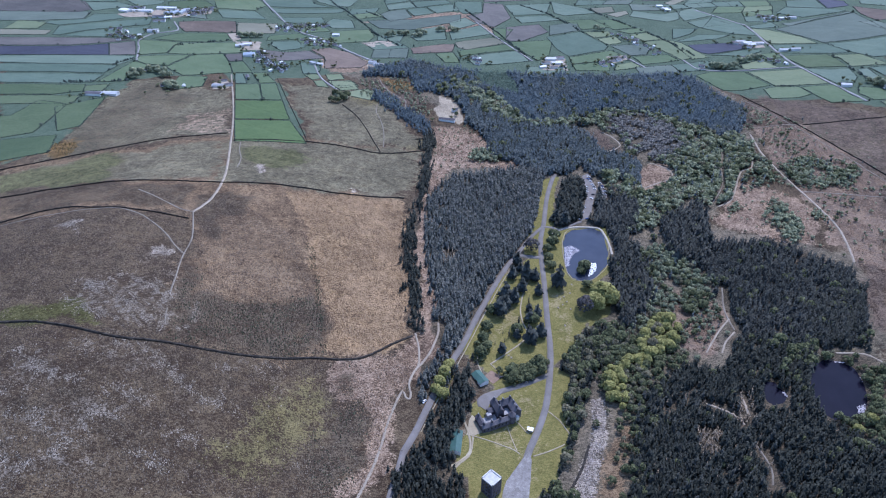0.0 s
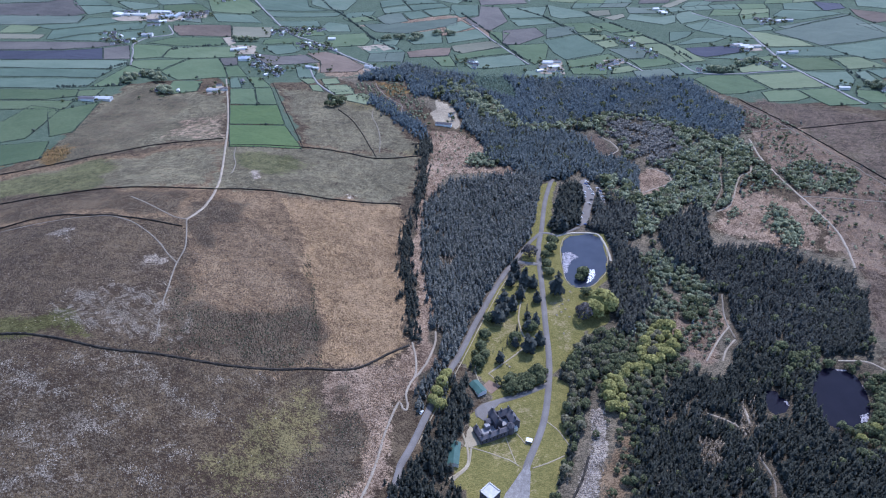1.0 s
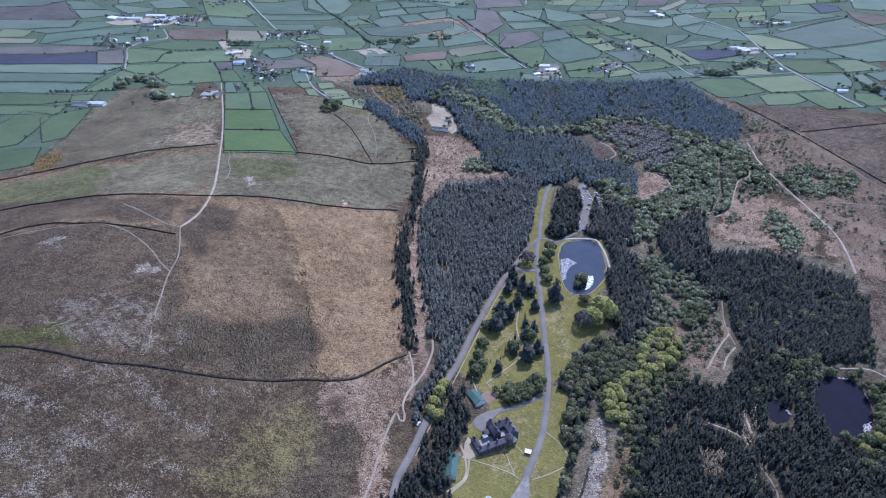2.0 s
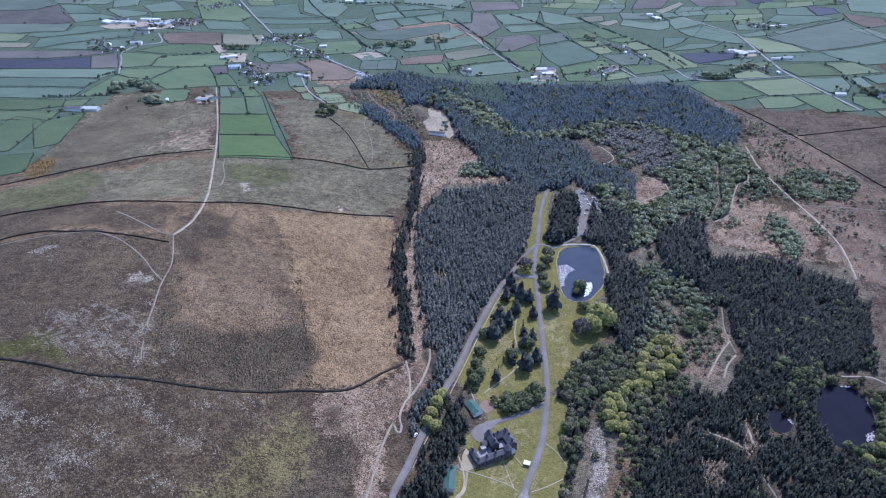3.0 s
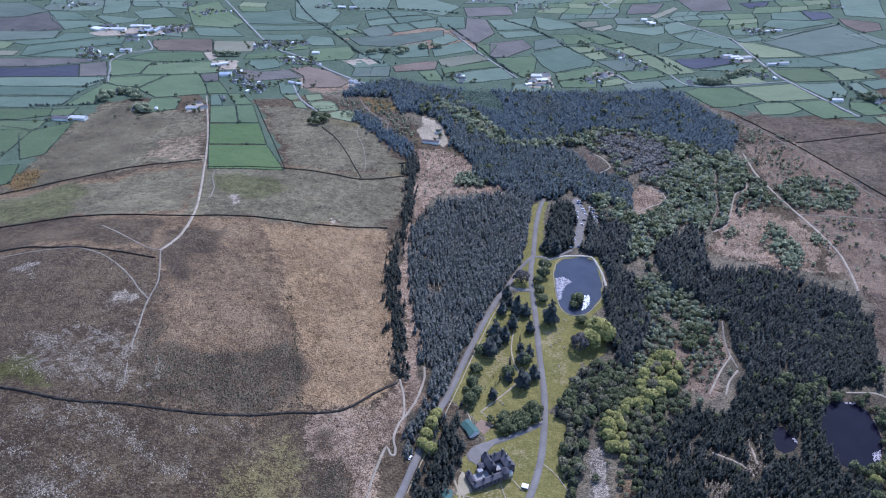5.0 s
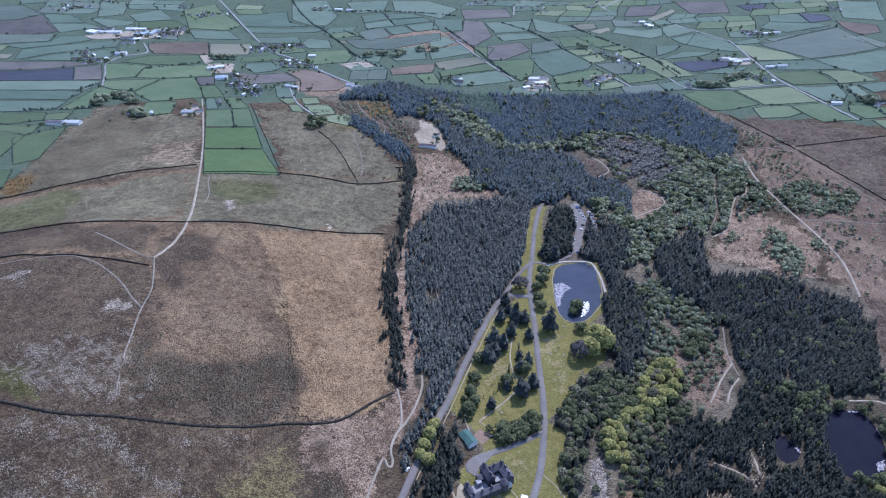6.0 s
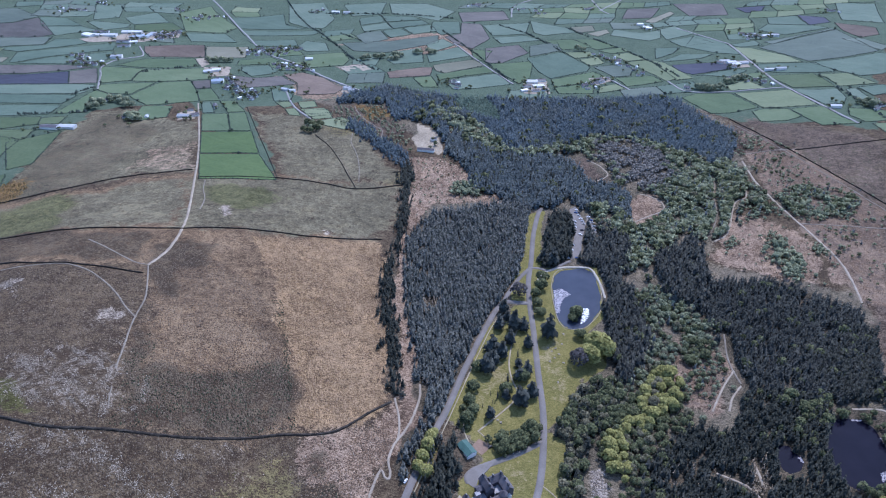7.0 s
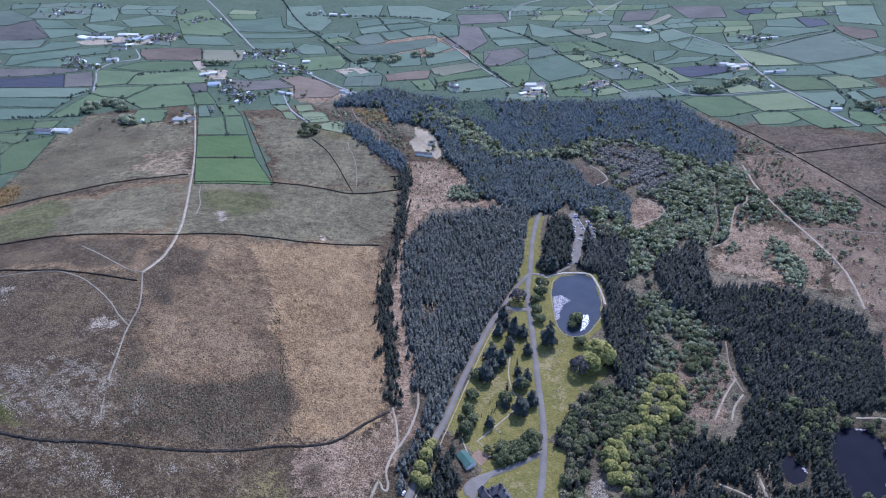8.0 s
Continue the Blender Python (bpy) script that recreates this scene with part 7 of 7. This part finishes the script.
def car(colour, length=4.3, width=1.8, height=1.45, van=False):
    ob = tagged(new("van" if van else "car"), f"{colour} {'van parked beside the road' if van else 'car parked in the car park'}", "van" if van else "car", "parked cars")
    a, b = length / 2, width / 2
    bm = box_bm(-a, -b, 0.3, a, b, height * (0.95 if van else 0.6), bevel=0.12)
    body = part("body", bm, PAINTS[colour], ob)
    if van:
        part("windscreen", box_bm(a - 0.03, -b + 0.2, 1.2, a + 0.02, b - 0.2, 1.8), M_GLASS, body)
    else:
        bm = box_bm(-a * 0.62, -b + 0.1, height * 0.58, a * 0.42, b - 0.1, height, bevel=0.15)
        part("cabin", bm, M_GLASS, ob, "dark glazed cabin")
        part("car_roof", box_bm(-a * 0.5, -b + 0.25, height - 0.03, a * 0.28, b - 0.25, height + 0.03), PAINTS[colour], ob)
    for wx in (-a * 0.62, a * 0.62):
        for wy in (-b + 0.05, b - 0.05):
            bm = bmesh.new()
            bmesh.ops.create_cone(bm, segments=12, radius1=0.32, radius2=0.32, depth=0.22, cap_ends=True, matrix=Matrix.Translation((wx, wy, 0.32)) @ Matrix.Rotation(math.pi / 2, 4, "X"))
            part("wheel", bm, M_TYRE, ob)
    return ob


cars = [car(c) for c in ("white", "silver", "white", "black", "white", "blue", "silver")]
for k, (x, y) in enumerate([(185, 745), (184, 739), (183, 733), (181, 726), (179, 720), (191, 767), (193, 761), (194, 753), (195, 747), (195, 740), (190, 726), (186, 716), (206, 749), (206, 743), (206, 734), (205, 726), (205, 757), (195, 767), (193, 773), (172, 667), (162, 666), (169, 683), (173, 694)]):
    copy_thing(cars[k % 7], pose(x, y, float(lie(x, y)[0]) + 0.3, 0, 0, float(rng.normal(160, 12))))
x, y = [(-15, 368.1)][0]
copy_thing(cars[0], pose(x, y, float(lie(x, y)[0]) + 0.1, 0, 0, 60))["label"] = "white car parked on the verge of the road"
x, y = [(50.4, 407.3)][0]
copy_thing(cars[3], pose(x, y, float(lie(x, y)[0]) + 0.3, 0, 0, 25))["label"] = "black car parked beside the hut's yard"
drop(cars)
for k, (x, y) in enumerate([(65.7, 401.8), (68.7, 403.2), (71.8, 404.6), (74.9, 406), (78, 407.4)]):
    bm = box_bm(-0.09, -2.4, 0, 0.09, 2.4, 0.03)
    line = tagged(new("bay_line"), "white painted parking bay line on asphalt", "road marking", "bay lines")
    line.matrix_basis = pose(x, y, float(lie(x, y)[0]) + 0.34, 0, 0, -18)
    part("stripe", bm, M_WHITE, line)


def kiosk(x, y, turn):
    """A small hut with a white flat roof, open at the front."""
    ob = thing("kiosk", x, y, turn, "small dark kiosk with a white flat roof on the lawn", "kiosk")
    part("wall", box_bm(-2.1, 1.5, -0.4, 2.1, 1.65, 2.4), M_DOOR, ob)
    for side in (-2.1, 1.95):
        part("wall", box_bm(side, -1.6, -0.4, side + 0.15, 1.5, 2.4), M_DOOR, ob)
    counter = part("counter", box_bm(-1.95, -1.6, -0.4, 1.95, -1.45, 1.0), M_TIMBER, ob)
    part("worktop", box_bm(-1.95, -1.8, 1.0, 1.95, -1.35, 1.06), M_TIMBER, counter)
    part("roof", box_bm(-2.5, -2.0, 2.4, 2.5, 2.0, 2.62, bevel=0.05), M_WHITE, ob, "white flat roof")
    return ob


kiosk(69.4, 350.7, -18)


# ---- things on the lawns ----
def picnic_table():
    ob = tagged(new("picnic_table"), "weathered timber picnic table on the lawn", "picnic table", "picnic tables")
    part("tabletop", box_bm(-0.95, -0.4, 0.70, 0.95, 0.4, 0.76), M_TIMBER, ob)
    for y in (-0.75, 0.75):
        part("bench", box_bm(-0.95, y - 0.14, 0.42, 0.95, y + 0.14, 0.47), M_TIMBER, ob)
    for x in (-0.7, 0.7):
        part("leg_frame", box_bm(x - 0.05, -0.8, 0, x + 0.05, 0.8, 0.42), M_TIMBER, ob)
    return ob


table = [picnic_table()]
for x, y in [(115, 521), (118, 516.2), (122, 519.9), (123.6, 511.8), (129, 526), (118.9, 507.3), (125.7, 500.5), (113.8, 502.8), (133, 540), (61.4, 432), (59.1, 434.6), (116.4, 476.2)]:
    copy_thing(table[0], pose(x, y, float(lie(x, y)[0]) + 0.03, 0, 0, float(rng.random() * 180)))
drop(table)


# ---- rough growth and stones of the moor ----
def scatter(name, outline, apart, size, tall, mat, label, category, keep=1.0, spots=None, avoid=()):
    """Low rough lumps, tussocks or stones, strewn over an area."""
    q = planted(outline, apart, 0.5) if spots is None else spots
    patchy = np.sin(q[:, 0] / 6.3 + 2.2 * np.sin(q[:, 1] / 9.7)) * np.sin(q[:, 1] / 5.1 + 2.0 * np.sin(q[:, 0] / 12.3)) + 0.8 * np.sin(q[:, 0] / 21 + q[:, 1] / 33) * np.sin(q[:, 1] / 17)
    if spots is None:
        q = q[0.5 + 0.45 * patchy + rng.normal(0, 0.22, len(q)) > 1 - keep]
    for area in avoid:
        q = q[inside(q[:, 0], q[:, 1], area) < rng.normal(0, 3, len(q))]
    n = len(q)
    a = np.arange(5) * 1.2566
    turn = rng.random((n, 1)) * 6.283
    r = size * rng.uniform(0.5, 1.4, (n, 1)) * rng.uniform(0.7, 1.2, (n, 5))
    x, y = q[:, :1] + r * np.cos(a + turn), q[:, 1:] + r * np.sin(a + turn)
    z0 = lie(q[:, 0], q[:, 1])[:, None]
    v = np.concatenate([np.stack([x, y, np.broadcast_to(z0 - 0.15, x.shape)], -1), np.stack([q[:, :1] + 0.25 * r[:, :1], q[:, 1:] + 0.2 * r[:, :1], z0 + tall * rng.uniform(0.5, 1.5, (n, 1))], -1)], 1)
    f = np.array([(0, 1, 5), (1, 2, 5), (2, 3, 5), (3, 4, 5), (4, 0, 5)])
    return tagged(new(name, mesh_of(name, v.reshape(-1, 3), (f[None] + 6 * np.arange(n)[:, None, None]).reshape(-1, 3), mat)), label, category, kind="stuff")


M_TUFT_H = speckled("heather_tuft", (0.058, 0.044, 0.032), (0.103, 0.079, 0.057), (0.185, 0.146, 0.107), 0.03, 0.5, island=0.8)
M_TUFT_T = speckled("straw_tuft", (0.131, 0.085, 0.052), (0.219, 0.144, 0.086), (0.322, 0.223, 0.141), 0.03, 0.5, island=0.6)
M_TUFT_O = speckled("olive_tuft", (0.060, 0.050, 0.020), (0.120, 0.102, 0.040), (0.205, 0.172, 0.075), 0.03, 0.5, island=0.7)
M_STONE = speckled("moor_stone", (0.159, 0.130, 0.097), (0.276, 0.229, 0.175), (0.452, 0.384, 0.305), 0.2, 1.5, island=0.7)
M_BOULDER = speckled("pale_boulder", (0.120, 0.097, 0.080), (0.240, 0.198, 0.168), (0.440, 0.378, 0.330), 0.2, 1.5, island=0.6)
M_GORSE = speckled("gorse_bloom", (0.080, 0.058, 0.022), (0.170, 0.108, 0.038), (0.260, 0.175, 0.065), 0.1, 0.8, island=0.5)
M_BUSH = speckled("dark_bush", (0.022, 0.030, 0.018), (0.042, 0.052, 0.030), (0.075, 0.082, 0.048), 0.1, 0.8, island=0.5)
MOOR_LOW, MOOR_MID = [(-346.7, 363.4), (-267.3, 355.6), (-200, 358.1), (-134.7, 377.3), (-68.3, 403.7), (-46.1, 423.5), (-23.5, 403.6), (-37.5, 358.9), (-59.3, 272.2), (-266.5, 223.3)], [(-424, 532), (-319, 545), (-248, 545), (-230.4, 479.3), (-204.7, 361.2), (-234.9, 352), (-321, 363.8)]
GREEN = [AREAS["olive"][3], AREAS["mire"][0]]
scatter("heather_tussock", MOOR_LOW, 1.45, 0.62, 0.40, M_TUFT_H, "brown heather tussocks covering the moor", "heather", 0.8, avoid=GREEN)
scatter("heather_tussock", MOOR_MID, 1.55, 0.62, 0.40, M_TUFT_H, "brown heather tussocks covering the moor", "heather", 0.8, avoid=GREEN)
scatter("grass_tussock", AREAS["tan_grass"][0], 1.4, 0.62, 0.42, M_TUFT_T, "dry straw-coloured grass tussocks", "grass", 0.9)
scatter("grass_tussock", [(-247, 559), (-232, 614), (-150, 551), (-117.6, 486.8), (-97.8, 400), (-135, 378.4), (-199.1, 361.1), (-228.3, 480.3)], 1.55, 0.62, 0.40, M_TUFT_H, "rough brown grass tussocks on the moor", "grass", 0.85)
scatter("bracken_tussock", AREAS["bracken"][0], 2.0, 0.8, 0.5, M_TUFT_T, "dead pinkish bracken litter", "bracken", 0.6)
scatter("grass_tussock", AREAS["olive"][3], 1.6, 0.62, 0.36, M_TUFT_O, "olive-green grass tussocks on the moor", "grass", 0.7)
STONE_BANDS = []
STONE_BANDS.append(([(-259.1, 283.8), (-249.4, 275.5), (-237.0, 269.4), (-227.5, 265.5), (-223.9, 272.4), (-225.8, 281.9), (-221.9, 289.2), (-213.3, 287.7), (-207.1, 298.5)], 4.5))
STONE_BANDS.append(([(-253.0, 340.8), (-233.6, 339.0), (-221.5, 345.3), (-201.0, 338.2), (-193.5, 336.7)], 8))
STONE_BANDS.append(([(-285.4, 317.9), (-254.6, 311.5), (-236.6, 310.1)], 5))
STONE_BANDS.append(([(-283.3, 296.2), (-265.4, 296.0)], 4))
STONE_BANDS.append(([(-168.4, 352.3), (-160.9, 353.0), (-151.9, 364.0)], 4))
STONE_BANDS.append(([(-172.9, 320.6), (-159.5, 317.4), (-155.0, 328.6)], 4))
STONE_BANDS.append(([(-183.5, 285.9), (-169.1, 288.1), (-164.1, 279.9)], 5))
STONE_BANDS.append(([(-273.2, 249.0), (-241.8, 250.3), (-230.8, 258.0)], 5))
STONE_BANDS.append(([(-266.6, 262.5), (-253.2, 261.7)], 4))
STONE_BANDS.append(([(-285.4, 394.7), (-258.6, 379.5), (-234.9, 375.2), (-213.0, 373.7)], 9))
STONE_BANDS.append(([(-267.7, 423.8), (-235.9, 414.7), (-219.4, 412.0)], 9))
STONE_BANDS.append(([(-289.7, 411.0), (-265.8, 402.9)], 5))
STONE_BANDS.append(([(-352.6, 511.1), (-343.8, 513.3), (-325.4, 488.3)], 4))
STONE_BANDS.append(([(-223.9, 411.7), (-210.3, 384.0), (-209.7, 369.2)], 3))
STONE_BANDS.append(([(-159.4, 331.7), (-145.0, 317.1)], 4))
STONE_BANDS.append(([(-137.2, 369.2), (-125.5, 371.7)], 4))
STONE_BANDS.append(([(-103.6, 303.1), (-95.6, 289.1)], 4))
STONE_BANDS.append(([(-292.2, 334.8), (-265.8, 320.2)], 6))
STONE_BANDS.append(([(-224.2, 304.3), (-198.7, 308.8)], 6))
STONE_BANDS.append(([(-229.4, 443.4), (-213.6, 428.2)], 4))
STONE_BANDS.append(([(-200.6, 373.4), (-193.1, 383.0), (-195.8, 410.0)], 3))
STONE_BANDS.append(([(-195.2, 267.0), (-174.6, 261.8)], 5))
STONE_BANDS.append(([(-285.3, 279.5), (-265.6, 274.3)], 6))
STONE_BANDS.append(([(-281.7, 404.2), (-247.7, 390.2), (-220.4, 397.1)], 8))
STONE_BANDS.append(([(-266.9, 415.0), (-230.4, 413.3), (-213.3, 403.3)], 8))
STONE_BANDS.append(([(-285.0, 394.6), (-259.3, 382.1), (-240.0, 380.6)], 6))
STONE_BANDS.append(([(-192.1, 332.1), (-174.0, 325.0)], 5))


def stone_band(points, spread):
    """Pale stones lying thick along a line and thinning out to its sides."""
    line = smooth_line(points, 0.5)
    n = int(len(line) * spread * 2.3)
    q = line[rng.integers(0, len(line), n)] + rng.normal(0, spread * 0.55, (n, 2)) + spread * 0.4 * np.sin(rng.random((n, 1)) * 6.283)
    clump = np.sin(q[:, 0] / 2.3 + 2 * np.sin(q[:, 1] / 3.7)) * np.sin(q[:, 1] / 2.9 + 1.6 * np.sin(q[:, 0] / 5.1)) + 0.5 * np.sin(q[:, 0] / 9 + q[:, 1] / 5)
    return q[clump + rng.normal(0, 0.22, n) > 0.12]


strewn = np.vstack([stone_band(p, w) for p, w in STONE_BANDS])
strewn = np.vstack([strewn, planted(MOOR_LOW, 7.5, 0.9), planted(MOOR_MID, 8.5, 0.9)])
scatter("moor_stones", None, 0, 0.44, 0.34, M_STONE, "pale grey stones scattered through heather", "stones", spots=strewn)
scatter("scree_boulders", AREAS["stones"][-1], 1.2, 0.6, 0.6, M_BOULDER, "pale boulders filling a stony gully", "boulders", 0.9)
scatter("bracken_tussock", AREAS["bracken"][3], 2.6, 0.8, 0.4, M_TUFT_T, "dead brown bracken litter on the slope", "bracken", 0.5)
scatter("bracken_tussock", AREAS["bracken"][4], 2.2, 0.8, 0.4, M_TUFT_T, "dead brown bracken litter on the slope", "bracken", 0.5)
scatter("bracken_tussock", AREAS["bracken"][1], 2.4, 0.9, 0.5, M_TUFT_T, "dead pinkish bracken in a felled clearing", "bracken", 0.6)
for outline, apart, keep in ((AREAS["bracken"][3], 7.0, 0.35), (AREAS["bracken"][4], 8.0, 0.3), ([(-138, 546), (-131, 549), (-114.8, 488.2), (-95.6, 400.8), (-99.8, 397.9), (-119.5, 485.8)], 1.6, 0.6), ([(-98.7, 396.4), (-68.3, 403.7), (-65.1, 395.3), (-91.5, 386.9)], 2.4, 0.6),
                             ([(232.3, 514.4), (269, 499), (263.1, 460.1), (232.2, 437.5), (217.2, 454.4)], 3.2, 0.35), (AREAS["dark_heath"][0], 1.9, 0.42), ([(-98.6, 319.5), (-64.5, 364.9), (-56.1, 319.7), (-66.7, 270.9), (-91.6, 265.5)], 2.4, 0.5), ([(-518, 764), (-519, 910), (-507, 911), (-481, 750)], 4.0, 0.6)):
    scatter("low_bushes", outline, apart, 0.7, 0.7, M_BUSH, "low dark bushes on the open moor", "bushes", keep)
scatter("gorse_bushes", AREAS["gorse"][0], 3.0, 1.2, 1.2, M_GORSE, "orange-brown gorse bushes at the field edge", "gorse", 0.7)
